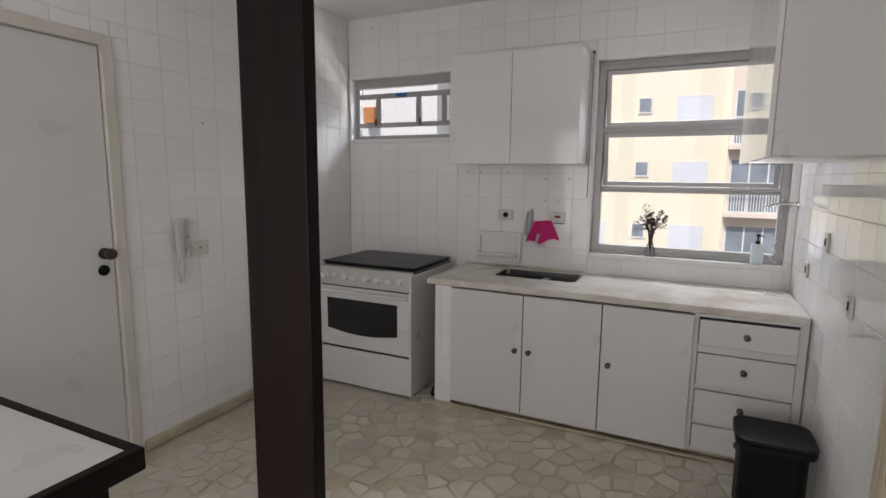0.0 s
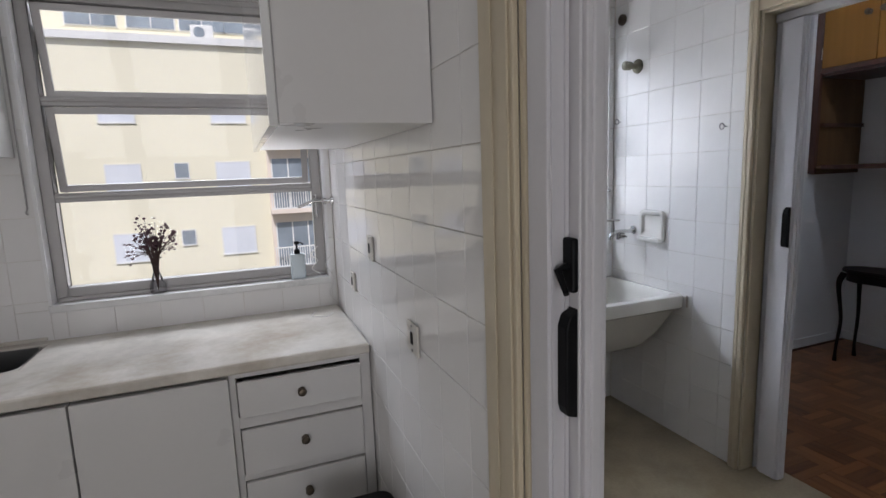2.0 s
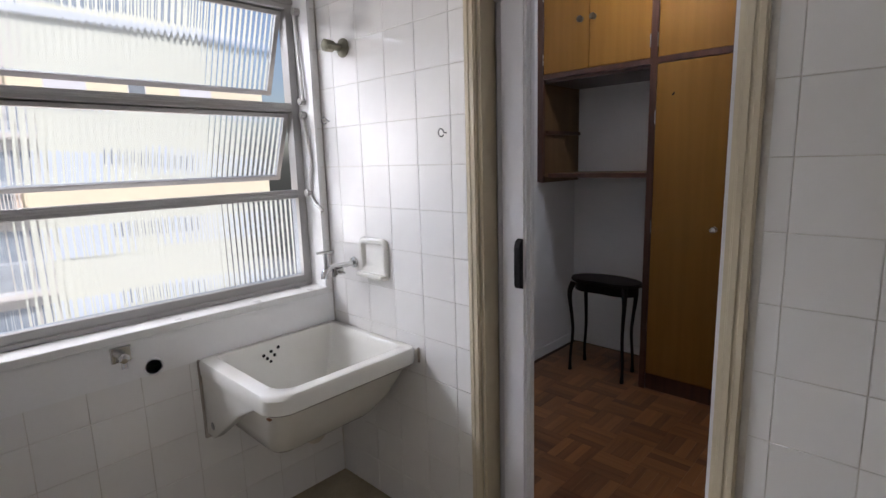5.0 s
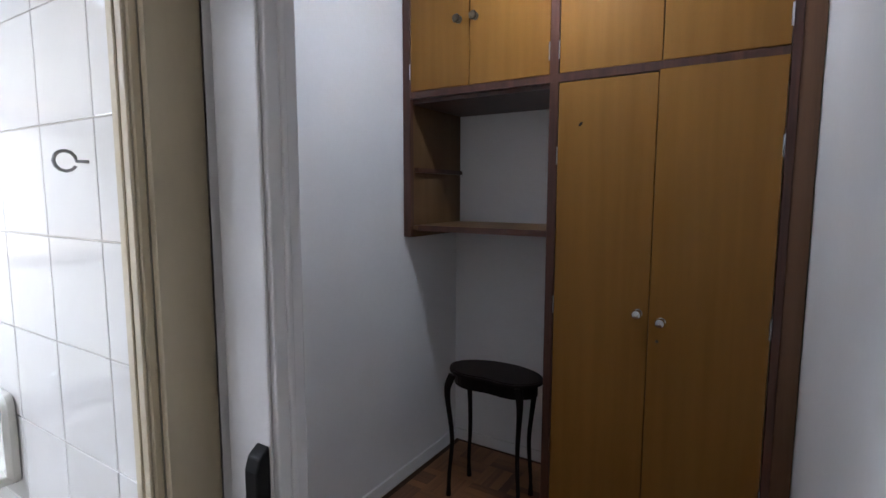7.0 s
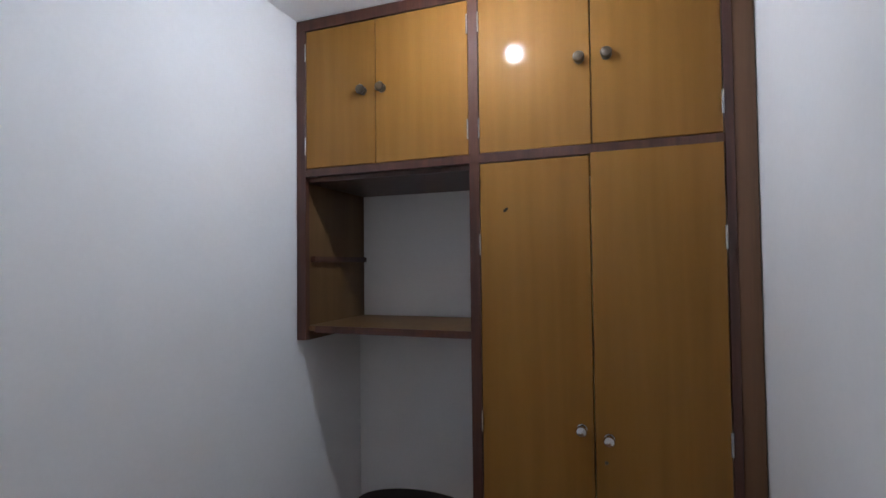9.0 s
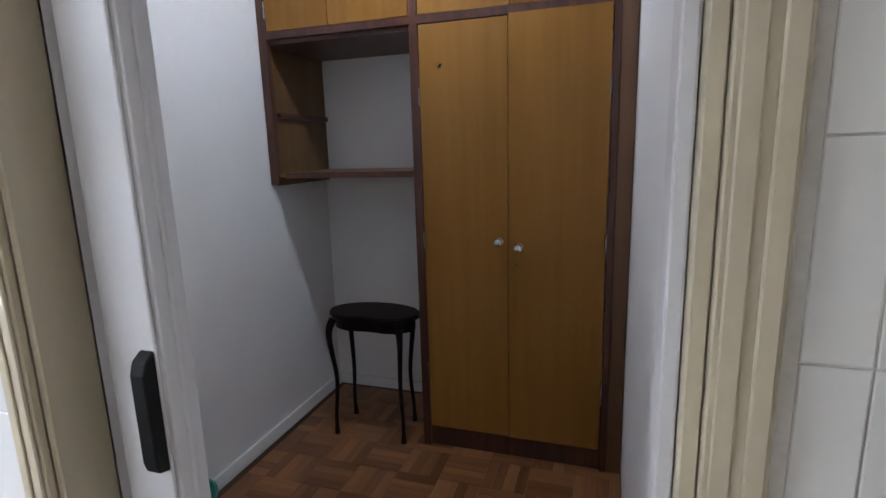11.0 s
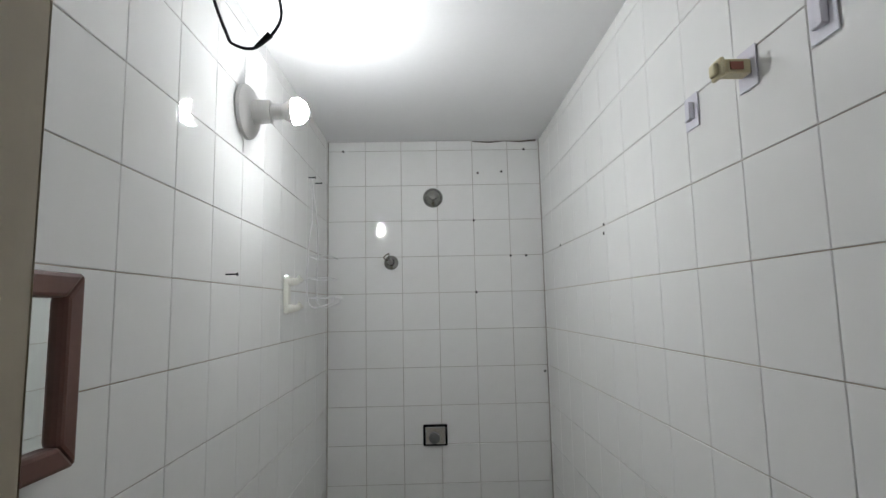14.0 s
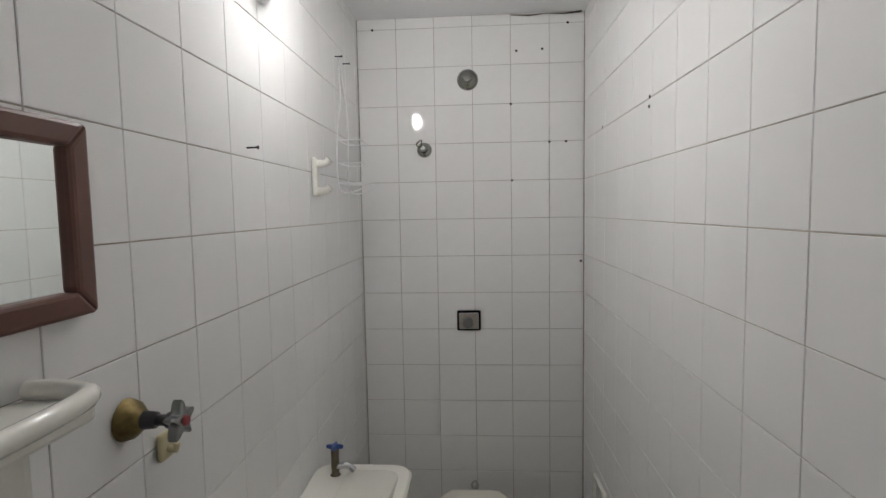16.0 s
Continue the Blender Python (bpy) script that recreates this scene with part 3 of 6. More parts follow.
jp = part("jamb_post", B((0.820, 0.862, 2.005, 2.0605, 0.005, 2.05)), PVC, None, "white plastic post on the kitchen door jamb", bevel=0.002, kind="structure")
for x in (0.826, 0.850):
    part("rib", B((x, x + 0.006, 2.001, 2.005, 0.005, 2.05)), PVC, jp)
part("jamb_channel", B((0.905, 0.966, 2.055, 2.0605, 0.005, 2.05), (0.93, 0.94, 2.051, 2.055, 0.005, 2.05)), PVC, None, "white plastic channel on the kitchen door jamb", bevel=0.002, kind="structure")


# ---- windows ----
def reveal(x0, x1, z0, z1, y0, y1, name):
    part(name, B((x0 - 0.001, x0 + 0.012, y0, y1, z0 + 0.02, z1 - 0.012), (x1 - 0.012, x1 + 0.001, y0, y1, z0 + 0.02, z1 - 0.012), (x0, x1, y0, y1, z1 - 0.012, z1 + 0.001)), PAINT, None, "white plaster window reveal", kind="structure")
    part(name.replace("reveal", "sill"), B((x0, x1, y0 - 0.012, y1, z0 - 0.012, z0 + 0.02)), MARBLE_SILL, None, "white stone window sill", bevel=0.004, kind="structure")


MARBLE_SILL = mat("white sill stone", (0.72, 0.72, 0.71), 0.3, spread=0.05, scale=6, bump=0.03)


def tilt_sash(parent, x0, x1, z0, z1, y, angle, pane_mat, w=0.028):
    """A sash hung at its top edge; the angle swings its foot outwards."""
    g = part("sash", B((x0, x0 + w, y - 0.012, y + 0.012, z0, z1), (x1 - w, x1, y - 0.012, y + 0.012, z0, z1),
                       (x0 + w, x1 - w, y - 0.012, y + 0.012, z0, z0 + w), (x0 + w, x1 - w, y - 0.012, y + 0.012, z1 - w, z1)), ALU, parent, base=(x0, y, z1), bevel=0.003, segments=1)
    p = part("pane", B((x0 + w - 0.004, x1 - w + 0.004, y - 0.003, y + 0.003, z0 + w - 0.004, z1 - w + 0.004)), pane_mat, g, base=(x0, y, z1))
    p.visible_shadow = False
    g.rotation_euler = (radians(angle), 0, 0)
    return g


def awning_window(name, label, x0, x1, z0, z1, y, rails, angles, pane_mat, lever_x, fw=0.045):
    t = thing(name, (x0, y, z0), label, "window", kind="structure")
    part("window_frame", B((x0, x0 + fw, y - 0.03, y + 0.03, z0, z1), (x1 - fw, x1, y - 0.03, y + 0.03, z0, z1), (x0 + fw, x1 - fw, y - 0.03, y + 0.03, z0, z0 + fw * 1.3),
                           (x0 + fw, x1 - fw, y - 0.03, y + 0.03, z1 - fw * 1.3, z1), (x0 + 0.01, x1 - 0.01, y - 0.042, y - 0.03, z0, z0 + 0.02),
                           (x0, x1, y - 0.038, y - 0.03, z1 - 0.03, z1 - 0.01)), ALU, t, bevel=0.003, segments=1)
    for r in rails:
        part("rail", B((x0 + fw, x1 - fw, y - 0.026, y + 0.02, r - 0.02, r + 0.02), (x0 + fw, x1 - fw, y - 0.033, y - 0.026, r - 0.004, r + 0.012)), ALU, t, bevel=0.003, segments=1)
    p = part("pane", B((x0 + fw - 0.004, x1 - fw + 0.004, y - 0.003, y + 0.003, z0 + fw * 1.3 - 0.004, rails[0] - 0.016)), pane_mat, t)
    p.visible_shadow = False
    levels = rails + [z1 - fw * 1.3]
    for a, b, an in zip(levels, levels[1:], angles):
        tilt_sash(t, x0 + fw + 0.004, x1 - fw - 0.004, a + (0.046 if an > 12 else 0.022), b - (0.022 if b in rails else 0.002), y + 0.005, an, pane_mat, 0.02 if an > 12 else 0.028)
    return t


reveal(-0.40, 0.79, 0.985, 2.33, WY, 4.05, "reveal_kitchen")
awning_window("window_1", "grey aluminium window with two clear awning sashes above a fixed pane", -0.388, 0.778, 1.005, 2.318, 4.02, [1.455, 1.86], [8, 9], CLEAR, 0.76)
reveal(1.03, 2.53, 0.968, 2.33, WY, 4.11, "reveal_laundry")
lw = awning_window("window_2", "grey aluminium window, two reeded sashes tilted open above a fixed pane", 1.042, 2.518, 0.988, 2.318, 4.075, [1.435, 1.835], [23, 23], REEDED, 2.50, fw=0.04)
# small high window
reveal(-2.42, -1.42, 1.81, 2.34, WY, 4.06, "reveal_small")
t = thing("window_3", (-2.40, 4.03, 1.83), "small high aluminium window with sliding frames, half open", "window", kind="structure")
part("window_frame", B((-2.408, -2.37, 4.0, 4.05, 1.83, 2.328), (-1.47, -1.432, 4.0, 4.05, 1.83, 2.328), (-2.37, -1.47, 4.0, 4.05, 1.83, 1.865), (-2.37, -1.47, 4.0, 4.05, 2.255, 2.328)), ALU, t, bevel=0.003, segments=1)
part("sash", B((-2.37, -1.47, 3.985, 4.01, 1.93, 1.968), (-2.37, -1.47, 3.985, 4.01, 2.165, 2.205)), ALU, t, bevel=0.003, segments=1)
for x in (-2.17, -1.79, -1.56):
    m_ = part("mullion", B((x - 0.024, x + 0.024, 3.98, 4.008, 1.968, 2.165)), ALU, t, bevel=0.003, segments=1)
part("pane", B((-2.37, -1.47, 3.995, 4.0, 1.968, 2.165)), CLEAR, t).visible_shadow = False
part("tape", B((-2.0, -1.9, 3.982, 3.985, 2.17, 2.20)), mat("blue tape", (0.03, 0.16, 0.42), 0.5), t, "piece of blue tape")
for x in (-2.19, -1.77):
    part("catch", B((x - 0.008, x + 0.008, 3.965, 3.98, 1.94, 2.0)), BRONZE, t, "small dark catch", bevel=0.003)


# ---- outside ----
CREAM = mat("cream facade paint", (0.82, 0.78, 0.63), 0.8, spread=0.04, scale=0.3, fine=4, bump=0)
PEACH = mat("pale pink facade paint", (0.80, 0.70, 0.62), 0.8, spread=0.04, scale=0.3, fine=4, bump=0)
SHUTTER = mat("pale blue grey shutter", (0.70, 0.73, 0.80), 0.5, spread=0.04, scale=1, fine=8, bump=0)
PANE_FAR = mat("dark far glass", (0.24, 0.28, 0.33), 0.1, spread=0.3, scale=1, bump=0)
RAILW = mat("white railing paint", (0.75, 0.75, 0.75), 0.5, bump=0)
ORANGE = mat("orange roof tile", (0.50, 0.20, 0.07), 0.8, spread=0.2, scale=2, fine=20, bump=0)
FY, FLOOR_H = 26.0, 2.87
part("ground", B((-60, 60, 6, 90, -16.2, -16.0)), mat("street asphalt", (0.12, 0.12, 0.12), 0.9, spread=0.15, scale=0.5, bump=0), None, "grey street far below", kind="structure")
part("own_facade", B((-12, -2.7, 3.9, 4.1, -16, 12), (5.3, 12, 3.9, 4.1, -16, 12), (-2.7, 5.3, 3.9, 4.1, -16, -0.3), (-2.7, 5.3, 3.9, 4.1, 3.1, 12)), CREAM, None, "cream outer wall of the home's own building", kind="structure")
part("roof_slab", B((-12, 12, -14, 4.1, 3.1, 3.4)), CREAM, None, "slab above the home", kind="structure")
bld = thing("apartment_building", (0, FY, -16), "cream apartment building with shuttered windows and white railings", "building")
part("wall", B((-11, 14, FY, FY + 9, -16, 7.3)), CREAM, bld)
part("roof_terrace", B((-11, 14, FY - 0.15, FY + 0.1, 7.15, 7.45)), RAILW, bld, "white parapet")
part("penthouse", B((-9.5, 14, FY + 1.4, FY + 8, 7.3, 10.2)), CREAM, bld)
part("corner_bay", B((1.7, 4.2, FY - 0.25, FY, -16, 7.15)), PEACH, bld, "pale pink bay with balconies")


def far_window(x0, x1, z0, z1, shut):
    w = part("window", B((x0 - 0.05, x1 + 0.05, FY - 0.05, FY + 0.02, z0 - 0.06, z0), (x0, x1, FY - 0.035, FY, z1, z1 + 0.04), (x0 - 0.04, x0, FY - 0.035, FY, z0, z1 + 0.04), (x1, x1 + 0.04, FY - 0.035, FY, z0, z1 + 0.04)), RAILW, bld)
    if shut:
        part("shutter", B(*[(x0, x1, FY - 0.03, FY - 0.012 + 0.008 * (i % 2), z0 + (z1 - z0) * i / 8, z0 + (z1 - z0) * (i + 1) / 8) for i in range(8)]), SHUTTER, w)
    else:
        part("pane", B((x0, x1, FY - 0.02, FY - 0.008, z0, z1), (x0 + (x1 - x0) * 0.48, x0 + (x1 - x0) * 0.53, FY - 0.032, FY - 0.022, z0, z1)), PANE_FAR, w)


for k in range(-3, 3):
    z = -1.75 + FLOOR_H * k
    for a, b, s in ((-9.6, -8.3, 1), (-7.6, -7.05, 0), (-4.55, -3.3, 1), (-2.0, -1.5, 0), (-0.4, 0.95, 1), (5.4, 6.7, 1), (8.2, 8.8, 0), (10.2, 11.5, 1)):
        far_window(a, b, z if s else z + 0.55, z + 1.15, s)
    bal = part("balcony", B((1.85, 4.0, FY - 0.26, FY - 0.24, z - 0.95, z + 1.25)), PANE_FAR, bld, "glazed balcony")
    part("door_frame", B(*[(x, x + 0.06, FY - 0.28, FY - 0.26, z - 0.95, z + 1.25) for x in (1.85, 2.55, 3.25, 3.94)]), RAILW, bal)
    part("railing", B(*[(1.75 + i * 0.105, 1.78 + i * 0.105, FY - 0.62, FY - 0.59, z - 0.95, z + 0.1) for i in range(23)], (1.72, 4.16, FY - 0.64, FY - 0.57, z + 0.1, z + 0.16), (1.72, 4.16, FY - 0.64, FY - 0.57, z - 1.0, z - 0.94)), RAILW, bal)
    part("slab", B((1.7, 4.2, FY - 0.66, FY - 0.25, z - 1.2, z - 1.0)), PEACH, bal)
for x in (-8.6, -5.6, -3.4, -1.4, 0.4, 2.6, 5.5, 8.6):
    w = part("window", B((x, x + 1.9, FY + 1.36, FY + 1.4, 8.0, 9.4)), RAILW, bld)
    part("pane", B((x + 0.06, x + 0.92, FY + 1.33, FY + 1.36, 8.06, 9.34), (x + 0.98, x + 1.84, FY + 1.33, FY + 1.36, 8.06, 9.34)), PANE_FAR, w)
for x in (-0.9, 3.9):
    ac = part("air_conditioner", B((x, x + 0.9, FY + 0.3, FY + 0.7, 7.45, 8.05)), RAILW, bld, bevel=0.03)
    part("grille", lathe([(0.22, 0), (0.22, 0.02)], (x + 0.35, FY + 0.3, 7.75), (0, -1, 0), 16), PANE_FAR, ac)
h = thing("house", (-18, 30, -16), "orange roofed building beyond the cream one", "building")
part("wall", B((-26, -11.4, 24, 34, -16, 8.6)), RAILW, h)
part("awning", B((-15.6, -14.9, 23.6, 24, 4.3, 5.1)), ORANGE, h, "orange awning")
part("roof", prism([(23.5, 8.6), (34.5, 8.6), (29, 10.8)], -26.5, -11.2, axis="x"), ORANGE, h)
# ---- kitchen ----
SINKX = (-0.97, -0.41, 3.55, 3.86)
wt = thing("worktop", (-0.25, 3.58, 0.815), "cream veined marble worktop with a rounded edge and basin cut-out", "worktop")
bm = bmesh.new()
for p, q, r, s in cells(-1.33, 0.812, 3.24, WY - 0.001, [SINKX]):
    B((p, q, r, s, 0.815, 0.857), bm=bm)
part("slab", bm, MARBLE, wt, bevel=0.009)
for cx, cy, sx, sy in ((SINKX[0], SINKX[2], 1, 1), (SINKX[1], SINKX[2], -1, 1), (SINKX[1], SINKX[3], -1, -1), (SINKX[0], SINKX[3], 1, -1)):
    R = 0.05
    arc = [(cx + sx * R * (1 - math.cos(radians(a))), cy + sy * R * (1 - math.sin(radians(a)))) for a in range(0, 91, 15)]
    part("cutout_corner", prism([(cx - sx * 0.003, cy - sy * 0.003)] + arc, 0.82, 0.8555), MARBLE, wt)
part("backsplash_strip", B((-1.33, -0.42, WY - 0.012, WY - 0.001, 0.857, 0.872)), MARBLE, wt, bevel=0.003)
sk = thing("sink", (-0.69, 3.70, 0.70), "small stainless steel sink sunk in the marble worktop", "sink")
bm = B((SINKX[0] + 0.004, SINKX[0] + 0.008, SINKX[2], SINKX[3], 0.68, 0.852), (SINKX[1] - 0.008, SINKX[1] - 0.004, SINKX[2], SINKX[3], 0.68, 0.852),
       (SINKX[0], SINKX[1], SINKX[2] + 0.004, SINKX[2] + 0.008, 0.68, 0.852), (SINKX[0], SINKX[1], SINKX[3] - 0.008, SINKX[3] - 0.004, 0.68, 0.852), (SINKX[0], SINKX[1], SINKX[2], SINKX[3], 0.675, 0.68))
part("basin", bm, STEEL, sk)
part("drain", lathe([(0.045, 0), (0.045, 0.004), (0.03, 0.006), (0.01, 0.002)], (-0.69, 3.7, 0.68)), CHROME, sk)

pier = thing("tiled_pier", (-1.205, 3.6, 0), "narrow white tiled pier that carries the marble worktop's end", "pier", kind="structure")
part("core", B((-1.262, -1.15, 3.252, WY, 0, 0.814)), GROUT, pier)
tiles(pier, "y", 3.246, -1, -1.268, -1.146, 0, 0.814, -3, 0.134, 0.178, [], TILE)
tiles(pier, "x", -1.268, -1, 3.246, WY, 0, 0.814, 3.6, 0.134, 0.178, [], TILE)
part("cabinet_plinth", B((-1.145, 0.812, 3.285, 3.9, 0.0, 0.03), (-1.268, 0.812, 3.215, 3.245, 0.0, 0.012)), CEMENT, None, "worn beige cement plinth under the cupboards", bevel=0.004, kind="structure")


def knob(at, parent, material, axis=(0, -1, 0), r=0.016):
    return part("knob", lathe([(r * 0.9, 0), (r * 0.45, 0.003), (r * 0.42, 0.012), (r, 0.017), (r * 1.02, 0.023), (r * 0.75, 0.029), (r * 0.2, 0.031)], at, axis, 16), material, parent, "small round %s knob" % ("dark metal" if material is BRONZE else "metal"), smooth=True)


def cupboard(x0, x1, knob_x, label):
    c = thing("base_cabinet", ((x0 + x1) / 2, 3.6, 0.03), label, "kitchen cabinet", "cabinets under the worktop")
    part("body", B((x0, x0 + 0.018, 3.275, 3.9, 0.03, 0.813), (x1 - 0.018, x1, 3.275, 3.9, 0.03, 0.813), (x0 + 0.018, x1 - 0.018, 3.88, 3.9, 0.03, 0.66), (x0 + 0.018, x1 - 0.018, 3.275, 3.88, 0.03, 0.048)), WHITE, c)
    d = part("door", B((x0 - 0.002, x1 + 0.002, 3.235, 3.272, 0.035, 0.805)), WHITE, c, base=(x0, 3.262, 0.03), bevel=0.0025)
    knob((knob_x, 3.235, 0.452), d, BRONZE)


cupboard(-1.143, -0.662, -0.70, "white lacquered base cupboard with one plain door, beside the tiled pier")
cupboard(-0.652, -0.19, -0.612, "white lacquered base cupboard with one plain door, under the sink")
cupboard(-0.18, 0.292, -0.138, "white lacquered base cupboard with one plain door, next to the drawers")
c = thing("drawer_cabinet", (0.555, 3.6, 0.0), "white lacquered drawer unit with four drawers, slightly chipped edges", "kitchen cabinet", "cabinets under the worktop")
for a, b in ((0.295, 0.318), (0.772, 0.812)):
    part("side_panel", B((a, b, 3.262, 3.9, 0.03, 0.813)), WHITE, c, bevel=0.0015, segments=1)
for a, b in ((0.03, 0.045), (0.19, 0.20), (0.392, 0.418), (0.60, 0.645), (0.795, 0.813)):
    part("rail", B((0.318, 0.772, 3.262, 3.29, a, b)), WHITE, c, bevel=0.0015, segments=1)
part("back_panel", B((0.318, 0.772, 3.88, 3.9, 0.03, 0.813)), WHITE, c)
for a, b, kz, out in ((0.648, 0.785, 0.717, 0.012), (0.422, 0.597, 0.522, 0.004), (0.203, 0.388, 0.309, 0.0), (0.048, 0.188, 0.118, 0.003)):
    d = part("drawer", B((0.322, 0.768, 3.25 - out, 3.268 - out, a, b), (0.34, 0.75, 3.268 - out, 3.7, a + 0.01, b - 0.03)), WHITE, c, base=(0.545, 3.26, a), bevel=0.002, segments=1)
    knob((0.543, 3.25 - out, kz), d, BRONZE)

# wall cabinets
wc = thing("wall_cabinet", (-0.89, 3.77, 1.625), "glossy white wall cabinet with two doors above the sink", "kitchen cabinet")
for nm, b in (("side_panel", (-1.335, -1.317, 3.62, 3.928, 1.625, 2.35)), ("side_panel", (-0.455, -0.437, 3.62, 3.928, 1.625, 2.35)), ("bottom_panel", (-1.317, -0.455, 3.62, 3.928, 1.625, 1.643)), ("top_panel", (-1.317, -0.455, 3.62, 3.928, 2.332, 2.35)), ("back_panel", (-1.317, -0.455, 3.91, 3.928, 1.643, 2.332))):
    part(nm, B(b), GLOSSY, wc)
for a, b in ((-1.337, -0.8895), (-0.8865, -0.437)):
    part("door", B((a, b, 3.60, 3.619, 1.62, 2.352)), GLOSSY, wc, bevel=0.002)
wc2 = thing("wall_cabinet", (0.635, 3.0, 1.615), "tall glossy white wall cabinet with doors facing the window side", "kitchen cabinet")
for nm, b in (("side_panel", (0.478, 0.813, 2.462, 2.48, 1.618, 2.44)), ("side_panel", (0.478, 0.813, 3.50, 3.518, 1.618, 2.44)), ("bottom_panel", (0.478, 0.813, 2.48, 3.50, 1.618, 1.636)), ("top_panel", (0.478, 0.813, 2.48, 3.50, 2.422, 2.44)), ("back_panel", (0.795, 0.813, 2.48, 3.5, 1.636, 2.422))):
    part(nm, B(b), WHITE, wc2)
for a, b in ((2.462, 2.812), (2.815, 3.165), (3.168, 3.518)):
    part("door", B((0.458, 0.476, a, b, 1.612, 2.442)), GLOSSY, wc2, bevel=0.0015)
part("edge_strip", B((0.4765, 0.4785, 2.4605, 2.4635, 1.612, 2.442)), ALU, wc2, "thin aluminium edge strip")

# stove
st = thing("gas_stove", (-1.80, 3.5, 0.0), "white gas stove with a closed black glass lid and round knobs", "stove")
SX0, SX1, SY0, SY1 = -2.185, -1.415, 3.17, 3.83
part("body", B((SX0, SX1, SY0 + 0.03, SY1, 0.015, 0.865)), WHITE, st, bevel=0.008)
part("side_trim", B((SX0 - 0.002, SX0 + 0.016, SY0 + 0.004, SY0 + 0.05, 0.012, 0.885), (SX1 - 0.016, SX1 + 0.002, SY0 + 0.004, SY0 + 0.05, 0.012, 0.885)), WHITE, st, bevel=0.007)
part("hob", B((SX0 + 0.005, SX1 - 0.005, SY0 + 0.03, SY1, 0.865, 0.885)), STEEL, st, bevel=0.006)
cp = part("control_panel", prism([(SY0 + 0.03, 0.752), (SY0 + 0.002, 0.752), (SY0 + 0.02, 0.88), (SY0 + 0.05, 0.888)], SX0 + 0.016, SX1 - 0.016, axis="x"), mat("stained white enamel", (0.50, 0.49, 0.46), 0.25, spread=0.05, scale=8, dirt=(0.25, 0.22, 0.18), dirt_amount=0.55), st, bevel=0.003)
for i, x in enumerate((-2.13, -2.035, -1.945, -1.855, -1.765, -1.675, -1.585, -1.50)):
    if i == 1:
        part("igniter_button", lathe([(0.014, 0), (0.013, 0.01), (0.008, 0.012)], (x, SY0 + 0.01, 0.822), (0, -1, 0.14), 12), WHITE, cp, smooth=True)
        continue
    k = part("knob", lathe([(0.027, 0), (0.027, 0.006), (0.022, 0.009), (0.02, 0.028), (0.016, 0.031), (0.002, 0.031)], (x, SY0 + 0.01, 0.815), (0, -1, 0.14), 20), WHITE, cp, "round white plastic knob", smooth=True)
    part("grip", B((x - 0.004, x + 0.004, SY0 - 0.026, SY0 - 0.016, 0.80, 0.838)), WHITE, k, bevel=0.002)
part("lid", B((SX0 + 0.01, SX1 + 0.0, SY0 + 0.05, SY1 - 0.01, 0.905, 0.913)), mat("black tempered glass", (0.012, 0.012, 0.014), 0.32, spread=0.1, scale=3, bump=0.0, spec=0.2), st, "black glass lid, closed", bevel=0.003)
part("lid_rim", B((SX0 + 0.02, SX1 - 0.01, SY0 + 0.06, SY1 - 0.02, 0.885, 0.905)), BLACK, st, bevel=0.003)
part("burner_grate", B(*[(x, x + 0.01, SY0 + 0.07, SY1 - 0.05, 0.885, 0.903) for x in (-2.12, -1.9, -1.68, -1.47)]), BLACK, st)
od = part("oven_door", B((SX0 + 0.016, SX1 - 0.016, SY0 + 0.006, SY0 + 0.034, 0.30, 0.742)), WHITE, st, bevel=0.006)
arc = [(-2.105, 0.655)] + [(-2.105 + 0.585 * i / 12, 0.43 - 0.03 * math.sin(math.pi * i / 12)) for i in range(13)] + [(-1.52, 0.655)]
part("oven_window", prism(arc, SY0 + 0.002, SY0 + 0.008, axis="y"), mat("dark oven glass", (0.01, 0.01, 0.012), 0.12, bump=0.0, spread=0.1), od, "dark oven window with a curved lower edge")
part("handle", tube(spline([(SX0 + 0.03, SY0 + 0.004, 0.708), (SX0 + 0.05, SY0 - 0.022, 0.712), (-1.8, SY0 - 0.03, 0.714), (SX1 - 0.05, SY0 - 0.022, 0.712), (SX1 - 0.03, SY0 + 0.004, 0.708)], 4), 0.012, 10), WHITE, od, smooth=True)
part("lower_drawer", B((SX0 + 0.016, SX1 - 0.016, SY0 + 0.006, SY0 + 0.034, 0.018, 0.285)), WHITE, st, bevel=0.006)
for z in (0.285, 0.742):
    part("gasket", B((SX0 + 0.016, SX1 - 0.016, SY0 + 0.02, SY0 + 0.034, z, z + 0.012)), BLACK, st, "black gasket between the panels")
for x in (SX0 + 0.04, SX1 - 0.04):
    for y in (SY0 + 0.08, SY1 - 0.06):
        part("foot", lathe([(0.02, 0), (0.018, 0.035)], (x, y, 0), n=12), BLACK, st)
part("gas_hose", tube(spline([(-1.41, 3.75, 0.30), (-1.38, 3.6, 0.05), (-1.35, 3.4, 0.012), (-1.30, 3.3, 0.012), (-1.31, 3.6, 0.02), (-1.33, 3.9, 0.25)], 6), 0.008, 8), BLACK, st, "black hose beside the pier", smooth=True)

